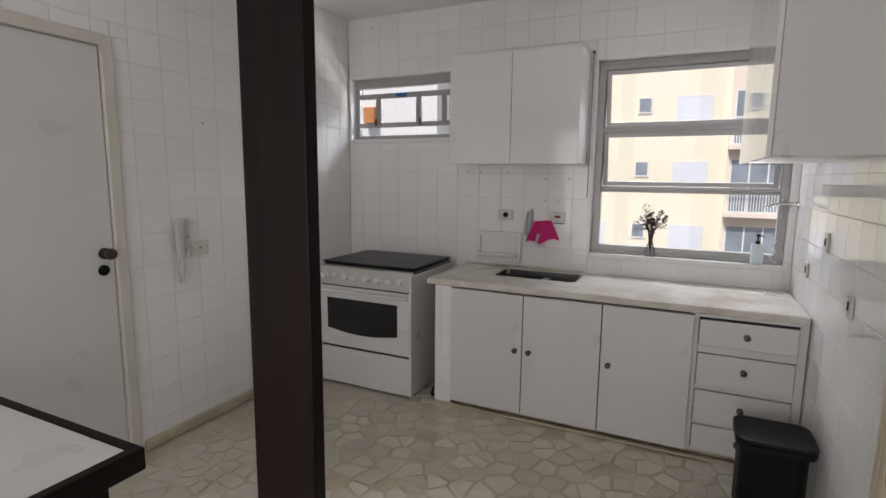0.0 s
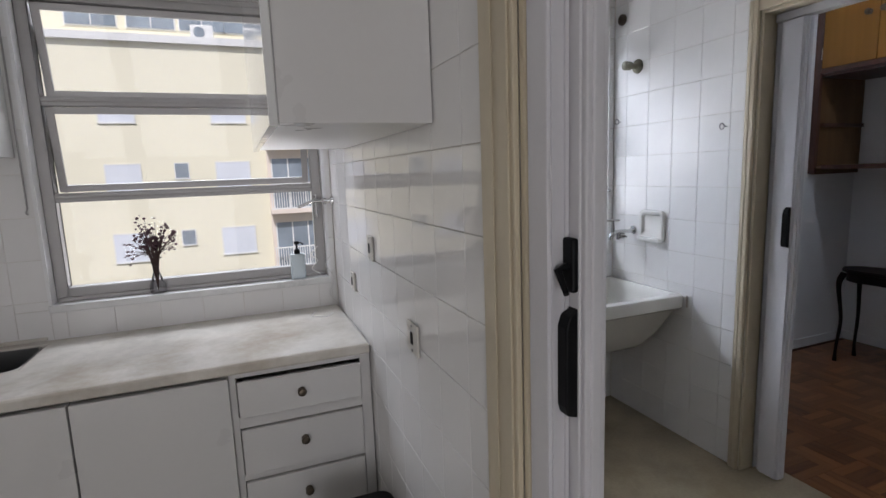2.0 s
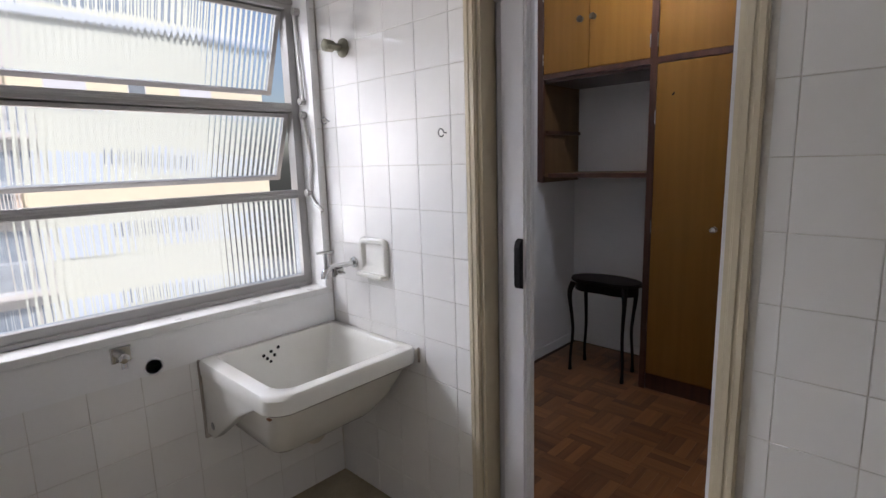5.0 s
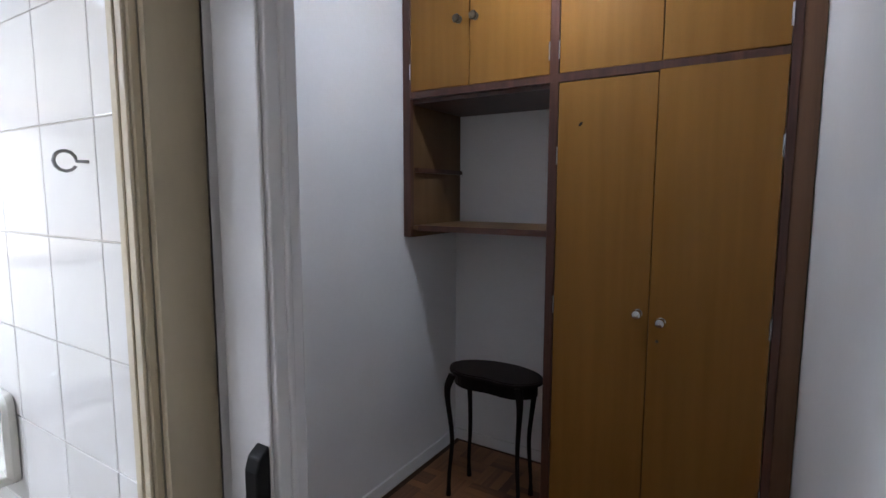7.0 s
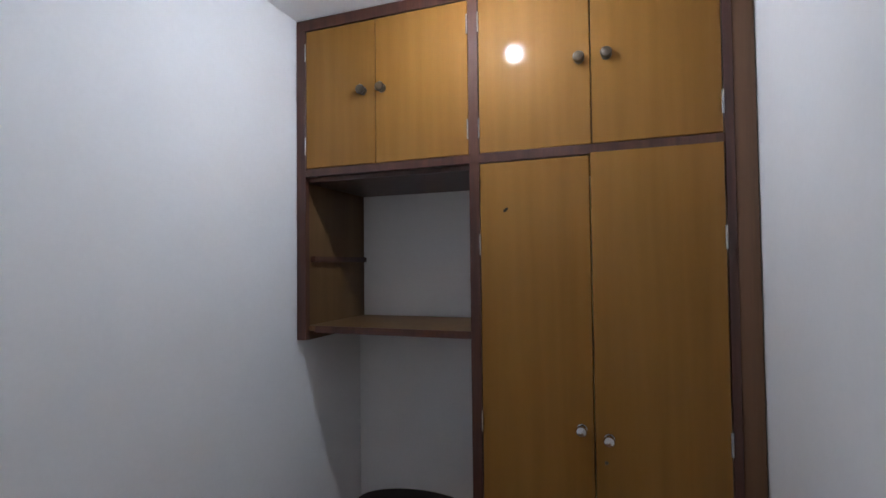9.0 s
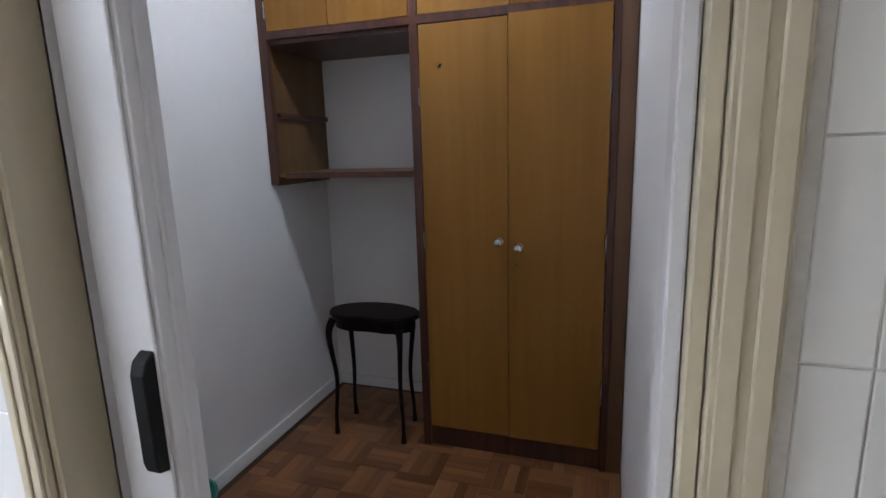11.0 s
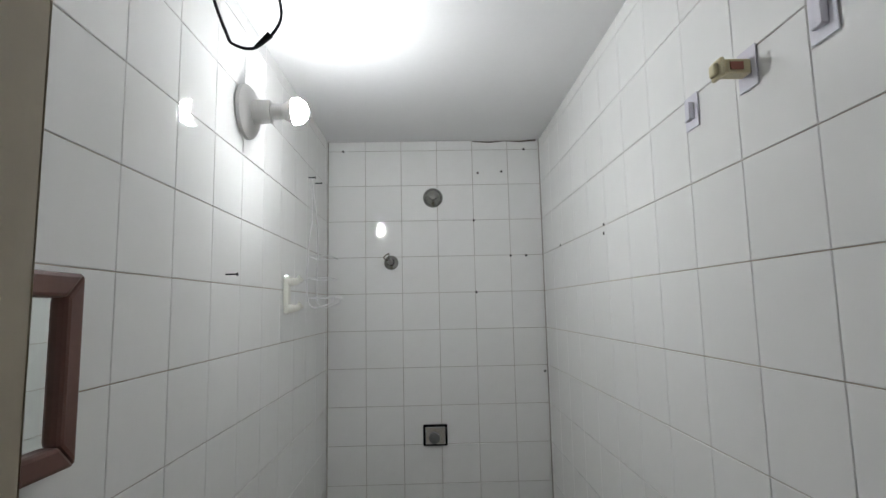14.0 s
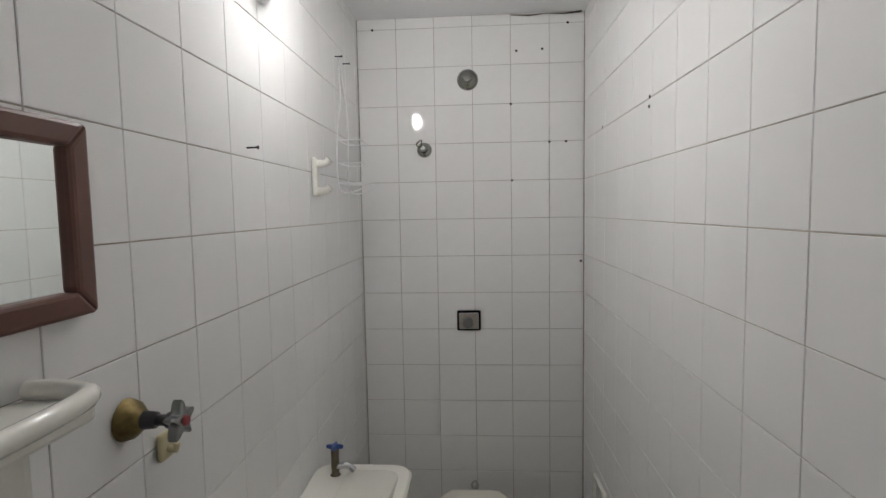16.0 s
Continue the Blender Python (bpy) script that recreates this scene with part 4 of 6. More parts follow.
# dark post and white topped counter
part("post", B((-0.592, -0.432, 0.995, 1.03, 0, KC)), DARKWOOD, None, "tall dark stained wooden post from floor to ceiling", bevel=0.004, category="post", kind="")
ct = thing("counter_table", (-1.75, 0.7, 0), "white laminate counter with a dark wooden edge against the wall", "table")
CTX, CTY, CTZ = -1.115, 1.095, 0.768
part("top", B((KX0 + 0.002, CTX - 0.032, 0.2, CTY - 0.032, CTZ - 0.05, CTZ + 0.001)), WHITE, ct, bevel=0.002)
part("edge_band", B((CTX - 0.032, CTX, 0.2, CTY, CTZ - 0.062, CTZ + 0.004), (KX0 + 0.002, CTX - 0.032, CTY - 0.032, CTY, CTZ - 0.062, CTZ + 0.004)), DARKWOOD, ct, bevel=0.003)
for x, y in ((-1.2, 0.3), (-2.35, 0.3), (-1.2, 1.0), (-2.35, 1.0)):
    part("leg", B((x - 0.025, x + 0.025, y - 0.025, y + 0.025, 0, CTZ - 0.05)), DARKWOOD, ct, bevel=0.003)

# plain door in the west wall
t = thing("door_1", (KX0 - 0.01, 1.48, 0), "plain white painted door, closed, with a dark round knob", "door", kind="structure")
part("door_frame", B((KX0 - 0.15, KX0 + 0.014, 1.03, 1.085, 0, 2.2), (KX0 - 0.15, KX0 + 0.014, 1.875, 1.93, 0, 2.2), (KX0 - 0.15, KX0 + 0.014, 1.085, 1.875, 2.145, 2.2)), mat("off white frame paint", (0.62, 0.59, 0.52), 0.45, spread=0.05), t, bevel=0.005)
lf = part("door_leaf", B((KX0 - 0.05, KX0 - 0.012, 1.088, 1.872, 0.01, 2.142)), WHITE, t, bevel=0.003)
kb = part("door_knob", lathe([(0.03, 0), (0.03, 0.006), (0.012, 0.01), (0.012, 0.035), (0.024, 0.04), (0.03, 0.055), (0.024, 0.07), (0.01, 0.074)], (KX0 - 0.012, 1.825, 1.125), (1, 0, 0), 20), BRONZE, lf, smooth=True)
part("lock_rose", lathe([(0.028, 0), (0.027, 0.008), (0.016, 0.011), (0.004, 0.012)], (KX0 - 0.012, 1.815, 1.04), (1, 0, 0), 20), BLACK, lf, smooth=True)

# intercom
GREYP = mat("aged pale grey plastic", (0.52, 0.51, 0.49), 0.4, spread=0.05)
ph = thing("intercom_handset", (KX0, 2.235, 1.07), "white wall intercom with handset hanging on the tiles", "intercom")
part("base", prism([(2.235, 1.13), (2.222, 1.27), (2.295, 1.275), (2.30, 1.12), (2.268, 1.07)], KX0 + 0.001, KX0 + 0.03, axis="x"), GREYP, ph, bevel=0.005)
part("handset", B((KX0 + 0.025, KX0 + 0.06, 2.195, 2.235, 1.06, 1.272)), GREYP, ph, bevel=0.009)
part("label_strip", B((KX0 + 0.031, KX0 + 0.032, 2.262, 2.285, 1.165, 1.17)), BLACK, ph)
part("cord", tube(spline([(KX0 + 0.04, 2.21, 1.062), (KX0 + 0.035, 2.2, 1.0), (KX0 + 0.03, 2.215, 0.915), (KX0 + 0.03, 2.235, 0.93), (KX0 + 0.03, 2.245, 1.03), (KX0 + 0.015, 2.27, 1.08)], 6), 0.007, 8), GREYP, ph, "curled white cord", smooth=True)


PLATE = mat("aged ivory plastic", (0.60, 0.58, 0.53), 0.35, spread=0.06)


def socket(axis, plane, sign, u0, u1, z0, z1, kind_, label):
    mid = ((u0 + u1) / 2, (z0 + z1) / 2)
    base = (plane, mid[0], z0) if axis == "x" else (mid[0], plane, z0)
    s = thing("wall_socket", base, label, "socket")
    a, b = sorted((plane, plane + sign * 0.008))
    def bx(p, q, r, t_, d0, d1):
        c_, d_ = sorted((plane + sign * d0, plane + sign * d1))
        return (c_, d_, p, q, r, t_) if axis == "x" else (p, q, c_, d_, r, t_)
    part("plate", B(bx(u0, u1, z0, z1, 0, 0.008)), PLATE, s, bevel=0.003)
    nrm = (sign, 0, 0) if axis == "x" else (0, sign, 0)
    def at(u, z, d=0.008):
        return (plane + sign * d, u, z) if axis == "x" else (u, plane + sign * d, z)
    if kind_ == "round":
        part("outlet", lathe([(0.02, 0), (0.02, 0.002), (0.014, 0.003), (0.001, 0.001)], at(*mid), nrm, 18), BLACK, s, smooth=True)
    elif kind_ == "dot":
        part("outlet", lathe([(0.006, 0), (0.005, 0.002)], at(*mid), nrm, 10), BLACK, s)
    elif kind_ == "red":
        part("outlet", B(bx(mid[0] - 0.02, mid[0] + 0.02, mid[1] - 0.004, mid[1] + 0.014, 0.008, 0.011)), mat("dark red plastic", (0.16, 0.02, 0.03), 0.4), s)
        part("cable", tube([at(mid[0] - 0.03, z0 - 0.002, 0.004), at(mid[0] + 0.045, z0 - 0.005, 0.004)], 0.003, 6), BLACK, s)
    elif kind_ == "dark":
        part("outlet", B(bx(mid[0] - 0.009, mid[0] + 0.009, mid[1] - 0.018, mid[1] + 0.018, 0.008, 0.011)), BLACK, s, bevel=0.002)
    for dz in (-1, 1):
        du = (u1 - u0) * 0.4 if kind_ in ("dot", "round") else 0
        part("screw", lathe([(0.004, 0), (0.003, 0.0015)], at(mid[0] + dz * du, mid[1] + (0 if du else dz * (z1 - z0) * 0.4)), nrm, 8), STEEL, s)


socket("x", KX0, 1, 2.315, 2.44, 1.045, 1.135, "dot", "ivory blank wall plate beside the intercom")
socket("y", WY, -1, -1.07, -0.955, 1.21, 1.288, "round", "ivory wall socket above the marble worktop")
socket("y", WY, -1, -0.675, -0.565, 1.205, 1.285, "red", "white switch plate with a dark red outlet near the window")
socket("x", KX1, -1, 2.63, 2.72, 1.0, 1.09, "dark", "ivory wall socket with a dark outlet near the doorway")
socket("x", KX1, -1, 3.10, 3.17, 1.20, 1.29, "dark", "small wall socket on the glossy tiles")
socket("x", KX1, -1, 3.45, 3.52, 1.02, 1.10, "dark", "small wall socket close to the worktop")

# soap niche, cloth, mitten
sn = thing("soap_shelf", (-1.05, WY, 0.9), "white ceramic shelf recess set in the tiles above the worktop", "soap dish")
part("frame", B((-1.235, -0.885, WY - 0.024, WY, 1.085, 1.12), (-1.235, -0.885, WY - 0.024, WY, 0.895, 0.925), (-1.235, -1.205, WY - 0.024, WY, 0.925, 1.085), (-0.915, -0.885, WY - 0.024, WY, 0.925, 1.085)), PORCELAIN, sn, bevel=0.005)
part("back", B((-1.205, -0.915, WY - 0.002, WY + 0.004, 0.925, 1.085)), PORCELAIN, sn)
part("ledge", prism([(WY, 0.925), (WY - 0.055, 0.932), (WY - 0.062, 0.955), (WY - 0.052, 0.965), (WY, 0.95)], -1.215, -0.905, axis="x"), PORCELAIN, sn, bevel=0.004)
PINK = mat("bright pink cloth", (0.88, 0.06, 0.32), 0.85, spread=0.12, scale=12, fine=200, bump=0.3)
cl = thing("cloth", (-0.72, 3.9, 1.05), "bright pink cloth with a white corner hung on the tiled wall", "cloth")


def drape(p00, p10, p01, p11, folds, depth, material, parent, name="fabric", n=16, m_=10, thick=0.004, lower=None):
    bm = bmesh.new()
    g = {}
    for i in range(n + 1):
        for j in range(m_ + 1):
            u, v = i / n, j / m_
            p = (Vector(p00) * (1 - u) + Vector(p10) * u) * (1 - v) + (Vector(p01) * (1 - u) + Vector(p11) * u) * v
            p.y -= depth * (0.4 + 0.6 * v) * (0.5 + 0.5 * math.cos(folds * u * math.pi * 2 + v * 1.5))
            if lower:
                p.z += lower * v * math.sin(u * math.pi * 3 + 0.6)
            g[i, j] = bm.verts.new(p)
    for i in range(n):
        for j in range(m_):
            bm.faces.new((g[i, j], g[i + 1, j], g[i + 1, j + 1], g[i, j + 1]))
    bmesh.ops.solidify(bm, geom=bm.faces[:], thickness=thick)
    return part(name, bm, material, parent, smooth=True)


drape((-0.785, 3.925, 1.21), (-0.665, 3.925, 1.225), (-0.845, 3.91, 1.05), (-0.595, 3.91, 1.085), 1.4, 0.045, PINK, cl, "fabric", lower=0.012)
drape((-0.76, 3.9, 1.12), (-0.72, 3.9, 1.12), (-0.775, 3.885, 1.03), (-0.735, 3.885, 1.035), 0.5, 0.01, mat("white cotton cloth", (0.7, 0.7, 0.72), 0.9, bump=0.2), cl, "white_corner", n=6, m_=5)
bg = thing("plastic_bag", (-0.83, 3.92, 1.1), "small pale translucent plastic bag hung on a hook", "bag")
drape((-0.85, 3.928, 1.27), (-0.80, 3.928, 1.31), (-0.865, 3.92, 1.10), (-0.79, 3.92, 1.09), 1.4, 0.02, mat("thin pale plastic", (0.62, 0.64, 0.70), 0.3, bump=0.1), bg, "film", lower=0.01)
for x, z in ((-1.33, 1.57), (-1.22, 1.565), (-1.0, 1.565), (-0.72, 1.52), (-0.55, 1.52), (-0.72, 1.36), (-0.62, 1.36), (-2.2, 2.72)):
    part("screw_hole", lathe([(0.005, 0), (0.004, 0.003)], (x, WY, z), (0, -1, 0), 8), BLACK, None, "small dark plugged hole in the tiles", kind="structure")
part("screw_hole", lathe([(0.006, 0), (0.004, 0.004)], (KX0, 2.45, 1.83), (1, 0, 0), 8), BLACK, None, "small dark plugged hole in the tiles", kind="structure")
wr = thing("window_hook", (-0.415, WY, 1.4), "thin metal blind chain and hook beside the kitchen window", "hook")
part("rod", tube([(-0.42, WY - 0.008, 2.36), (-0.42, WY - 0.008, 1.42), (-0.425, WY - 0.012, 1.40), (-0.418, WY - 0.014, 1.395)], 0.004, 6), ALU, wr)
part("bracket", lathe([(0.01, 0), (0.01, 0.014), (0.005, 0.018)], (-0.42, WY, 2.37), (0, -1, 0), 10), BRONZE, wr)

# window lever
lv = thing("window_lever", (0.76, 3.9, 1.38), "dull metal crank lever of the kitchen window", "window lever")
part("arm", tube(spline([(0.66, 3.985, 1.36), (0.72, 3.94, 1.385), (0.78, 3.9, 1.39)], 4), 0.008, 8), CHROME, lv, smooth=True)
part("boss", lathe([(0.022, 0), (0.02, 0.01), (0.011, 0.014), (0.009, 0.03), (0.016, 0.034), (0.012, 0.045)], (KX1 - 0.001, 3.885, 1.387), (-1, 0, 0), 14), CHROME, lv, smooth=True)
part("link", tube([(0.745, 3.98, 1.30), (0.745, 3.975, 1.42)], 0.007, 8), CHROME, lv)

# vase with dried flowers
vs = thing("flower_vase", (0.009, 3.965, 1.006), "small clear glass vase with dried dark flowers on the window sill", "vase")
VASEG = glass("vase glass", color=(0.9, 0.9, 0.92))
part("bottle", lathe([(0.030, 0), (0.034, 0.01), (0.033, 0.04), (0.02, 0.075), (0.012, 0.1), (0.012, 0.13), (0.015, 0.135)], (0.009, 3.965, 1.006), n=20), VASEG, vs, smooth=True)
STEM = mat("dried brown stem", (0.07, 0.04, 0.035), 0.9, spread=0.3)
FLOWER = mat("dried purple brown flower", (0.075, 0.035, 0.045), 0.9, spread=0.4, scale=30, rand=0.5)
rnd = random.Random(4)
bm, fl = bmesh.new(), bmesh.new()
for i in range(46):
    a, sp = rnd.uniform(0, 6.28), rnd.uniform(0.1, 1.0) ** 0.7
    tip = Vector((0.009 + 0.115 * sp * math.cos(a), 3.965 + 0.06 * sp * math.sin(a), 1.345 - 0.13 * sp * sp + rnd.uniform(-0.06, 0.02)))
    mid_ = Vector((0.009 + 0.02 * math.cos(a), 3.965 + 0.015 * math.sin(a), 1.18))
    tube(spline([(0.009, 3.965, 1.02), mid_, tip], 3), [0.0022] * 5 + [0.0012] * 2, 4, bm=bm)
    for k in range(rnd.randint(2, 4)):
        c_ = tip + Vector([rnd.gauss(0, 0.009) for _ in range(3)])
        bmesh.ops.create_icosphere(fl, subdivisions=1, radius=rnd.uniform(0.004, 0.008), matrix=Matrix.Translation(c_) @ Matrix.Diagonal((1, 1, rnd.uniform(0.5, 1), 1)))
for i in range(40):
    c_ = Vector((0.009 + rnd.gauss(0, 0.02), 3.965 + rnd.gauss(0, 0.014), 1.24 + rnd.gauss(0, 0.022)))
    bmesh.ops.create_icosphere(fl, subdivisions=1, radius=rnd.uniform(0.006, 0.012), matrix=Matrix.Translation(c_))
part("stems", bm, STEM, vs)
part("blossoms", fl, FLOWER, vs, "dark dried blossoms")
sb = thing("soap_bottle", (0.634, 3.965, 1.006), "clear plastic soap bottle with a black pump on the sill", "bottle")
part("body", prism(rounded(0.598, 0.67, 3.94, 3.985, 0.012), 1.006, 1.13), mat("pale blue plastic bottle", (0.60, 0.68, 0.72), 0.2, bump=0), sb, bevel=0.004)
part("pump", lathe([(0.014, 0), (0.014, 0.02), (0.005, 0.024), (0.005, 0.045), (0.013, 0.047), (0.012, 0.062)], (0.634, 3.963, 1.13), n=14), BLACK, sb, smooth=True)
part("spout", tube([(0.634, 3.963, 1.185), (0.655, 3.95, 1.183), (0.665, 3.945, 1.175)], 0.004, 6), BLACK, sb)
wk = thing("wire_hook", (0.72, 3.96, 1.0), "bent white wire hooks hanging by the window corner", "hook")
part("wire", tube(spline([(0.735, 3.955, 1.16), (0.70, 3.95, 1.12), (0.73, 3.95, 1.09), (0.70, 3.95, 1.05), (0.74, 3.95, 1.02)], 5), 0.003, 6), WHITE, wk, smooth=True)
part("wire", tube(spline([(0.79, 3.90, 1.12), (0.76, 3.9, 1.07), (0.80, 3.9, 1.0), (0.77, 3.88, 0.93), (0.80, 3.86, 0.88)], 5), 0.002, 6), WHITE, wk, smooth=True)
part("wire_loop", tube(spline([(0.76, 3.75, 0.861), (0.72, 3.70, 0.86), (0.66, 3.74, 0.86), (0.68, 3.80, 0.861)], 5), 0.002, 6), WHITE, wk, smooth=True)

# pedal bin
pb = thing("pedal_bin", (0.65, 2.83, 0), "black plastic pedal bin, lid closed, beside the glossy tiled wall", "waste bin")
def bulged(x0, x1, y0, y1, s=0.0):
    out = []
    for x, y in rounded(x0, x1, y0, y1, 0.05, 5):
        out.append((x, y - (0.025 * (1 - ((x - (x0 + x1) / 2) / (x1 - x0) * 2) ** 2) if y < (y0 + y1) / 2 else 0)))
    return out
part("bucket", prism(bulged(0.507, 0.773, 2.76, 2.985), 0.0, 0.385), BLACK, pb, bevel=0.006)
part("rim", prism(bulged(0.487, 0.797, 2.735, 3.0), 0.385, 0.415), BLACK, pb, bevel=0.006)
bm = prism(bulged(0.485, 0.799, 2.73, 3.0), 0.415, 0.44)
part("lid", bm, BLACK, pb, bevel=0.02, segments=3)
part("pedal", B((0.60, 0.68, 2.70, 2.76, 0.02, 0.035)), BLACK, pb, bevel=0.005)

pb.scale = (1, 1, 0.90)

# ---- laundry ----
tk = thing("laundry_sink", (2.23, 3.6, 0.49), "white glazed ceramic laundry sink hung in the tiled corner", "sink")
TX0, TX1, TY0, TY1, TZ = 1.90, 2.555, 3.345, 3.925, 0.815
def ring(x0, x1, y0, y1, r, z, bm):
    return [bm.verts.new((x, y, z)) for x, y in rounded(x0, x1, y0, y1, r, 5)]
bm = bmesh.new()
def basin_ring(x0, x1, y0, y1, k, z, bm):
    """An outline with square corners at the wall and a broad front corner, k times as round."""
    out = []
    for (cx, cy), r, a in zip(((x1, y1), (x0, y1), (x0, y0), (x1, y0)), (0.014, 0.02 * k, 0.085 * k, 0.04 * k), (0, 90, 180, 270)):
        sx, sy = (1 if cx == x1 else -1), (1 if cy == y1 else -1)
        out += [(cx - sx * r + r * math.cos(radians(a + 15 * i)), cy - sy * r + r * math.sin(radians(a + 15 * i))) for i in range(7)]
    return [bm.verts.new((x, y, z)) for x, y in out]
rs = [basin_ring(TX0 + 0.13, TX1 - 0.10, TY0 + 0.24, TY1 - 0.02, 0.6, 0.462, bm), basin_ring(TX0 + 0.105, TX1 - 0.08, TY0 + 0.205, TY1 - 0.01, 0.8, 0.49, bm),
      basin_ring(TX0 + 0.065, TX1 - 0.04, TY0 + 0.13, TY1 - 0.005, 0.9, 0.58, bm), basin_ring(TX0 + 0.032, TX1 - 0.01, TY0 + 0.03, TY1, 0.9, TZ - 0.082, bm),
      basin_ring(TX0 + 0.004, TX1 - 0.002, TY0 + 0.004, TY1, 1, TZ - 0.078, bm), basin_ring(TX0 - 0.008, TX1, TY0 - 0.008, TY1, 1, TZ - 0.066, bm),
      basin_ring(TX0 - 0.01, TX1, TY0 - 0.01, TY1, 1, TZ - 0.014, bm), basin_ring(TX0 - 0.003, TX1 - 0.003, TY0 - 0.003, TY1, 1, TZ - 0.003, bm),
      basin_ring(TX0 + 0.008, TX1 - 0.008, TY0 + 0.008, TY1 - 0.004, 0.95, TZ, bm), basin_ring(TX0 + 0.052, TX1 - 0.036, TY0 + 0.04, TY1 - 0.03, 0.95, TZ - 0.001, bm),
      basin_ring(TX0 + 0.062, TX1 - 0.046, TY0 + 0.052, TY1 - 0.036, 0.95, TZ - 0.012, bm), basin_ring(TX0 + 0.075, TX1 - 0.055, TY0 + 0.08, TY1 - 0.042, 0.9, TZ - 0.05, bm),
      basin_ring(TX0 + 0.13, TX1 - 0.10, TY0 + 0.20, TY1 - 0.055, 0.8, 0.57, bm), basin_ring(TX0 + 0.16, TX1 - 0.13, TY0 + 0.25, TY1 - 0.08, 0.6, 0.53, bm)]
for q, w in zip(rs, rs[1:]):
    n_ = len(q)
    for i in range(n_):
        bm.faces.new((q[i], q[(i + 1) % n_], w[(i + 1) % n_], w[i]))
bm.faces.new(rs[0][::-1])
bm.faces.new(rs[-1])
part("basin", bm, PORCELAIN, tk, smooth=True)
part("wall_bracket", prism([(TY1, 0.487), (TY1 - 0.06, 0.487), (TY1 - 0.30, 0.66), (TY0 + 0.10, TZ - 0.06), (TY1, TZ - 0.03)], TX0 + 0.0, TX0 + 0.045, axis="x"), PORCELAIN, tk, bevel=0.006)
part("rust_chip", B((TX0 + 0.002, TX0 + 0.012, TY0 + 0.03, TY0 + 0.05, TZ - 0.0815, TZ - 0.077)), mat("rust stain", (0.16, 0.06, 0.02), 0.8), tk, "rusty chip under the rim")
part("bolt_hole", lathe([(0.017, 0), (0.014, 0.002)], (TX0 - 0.001, TY1 - 0.065, 0.545), (-1, 0, 0), 12), STEEL, tk)
for x, z in ((2.15, 0.765), (2.185, 0.775), (2.22, 0.785), (2.165, 0.748), (2.20, 0.755), (2.18, 0.73)):
    part("overflow_hole", lathe([(0.008, 0), (0.007, 0.002)], (x, TY1 - 0.043, z - 0.005), (0, -1, 0), 10), BLACK, tk, "dark overflow hole")
part("trap", tube(spline([(2.24, 3.72, 0.47), (2.24, 3.72, 0.41), (2.29, 3.74, 0.37), (2.35, 3.77, 0.39), (2.36, 3.80, 0.43), (2.37, 3.92, 0.43)], 5), 0.026, 12), mat("yellowed plastic pipe", (0.55, 0.50, 0.42), 0.4, dirt=(0.3, 0.2, 0.12), dirt_amount=0.6), tk, "yellowed plastic drain trap", smooth=True)
part("seal", B((TX0 - 0.010, TX0 + 0.045, TY1 - 0.006, WY, 0.472, 0.487), (TX0 - 0.010, TX0 - 0.001, TY1 - 0.006, WY, 0.487, TZ - 0.004)), GROUT_DARK, tk)
part("seal", B((2.552, 2.5595, TY0 - 0.015, TY0 - 0.008, TZ - 0.07, TZ - 0.006)), GROUT_DARK, tk)

tp = thing("tap", (2.56, 3.79, 1.12), "chrome double wall tap above the laundry sink", "tap")
part("flange", lathe([(0.026, 0), (0.024, 0.008), (0.012, 0.012)], (2.56, 3.745, 1.125), (-1, 0, 0), 16), CHROME, tp, smooth=True)
part("body", tube(spline([(2.56, 3.745, 1.125), (2.52, 3.745, 1.12), (2.47, 3.75, 1.12), (2.43, 3.75, 1.118), (2.40, 3.75, 1.10), (2.395, 3.75, 1.075)], 5), [0.012] * 15 + [0.014] * 11, 10), CHROME, tp, smooth=True)
part("handle_stem", tube([(2.41, 3.75, 1.12), (2.41, 3.75, 1.185)], 0.010, 8), CHROME, tp)
part("handle", tube([(2.375, 3.765, 1.19), (2.445, 3.735, 1.19)], 0.007, 8), CHROME, tp, smooth=True)
part("side_handle", B((2.47, 2.478, 3.70, 3.785, 1.088, 1.10), (2.455, 2.492, 3.735, 3.75, 1.08, 1.11)), CHROME, tp, bevel=0.004)
part("nozzle", tube([(2.45, 3.748, 1.115), (2.448, 3.748, 1.075)], 0.010, 8), CHROME, tp)

sd = thing("soap_dish", (2.56, 3.595, 1.08), "white ceramic soap dish recessed in the tiled wall", "soap dish")
def vring(y0, y1, z0, z1, r, x, bm):
    return [bm.verts.new((x, y, z)) for y, z in rounded(y0, y1, z0, z1, r, 4)]
def soap_dish(parent, x, y0, y1, z0, z1, material):
    bm = bmesh.new()
    rs = [vring(y0, y1, z0, z1, 0.028, x, bm), vring(y0, y1, z0, z1, 0.028, x - 0.012, bm), vring(y0 + 0.008, y1 - 0.008, z0 + 0.008, z1 - 0.008, 0.024, x - 0.02, bm),
          vring(y0 + 0.02, y1 - 0.02, z0 + 0.024, z1 - 0.02, 0.018, x - 0.018, bm), vring(y0 + 0.03, y1 - 0.03, z0 + 0.05, z1 - 0.03, 0.014, x - 0.002, bm)]
    for q, w in zip(rs, rs[1:]):
        n_ = len(q)
        for i in range(n_):
            bm.faces.new((q[i], q[(i + 1) % n_], w[(i + 1) % n_], w[i]))
    bm.faces.new(rs[-1])
    bm.faces.new(rs[0][::-1])
    return part("dish", bm, material, parent, smooth=True)
soap_dish(sd, 2.56, 3.50, 3.685, 1.07, 1.25, PORCELAIN)
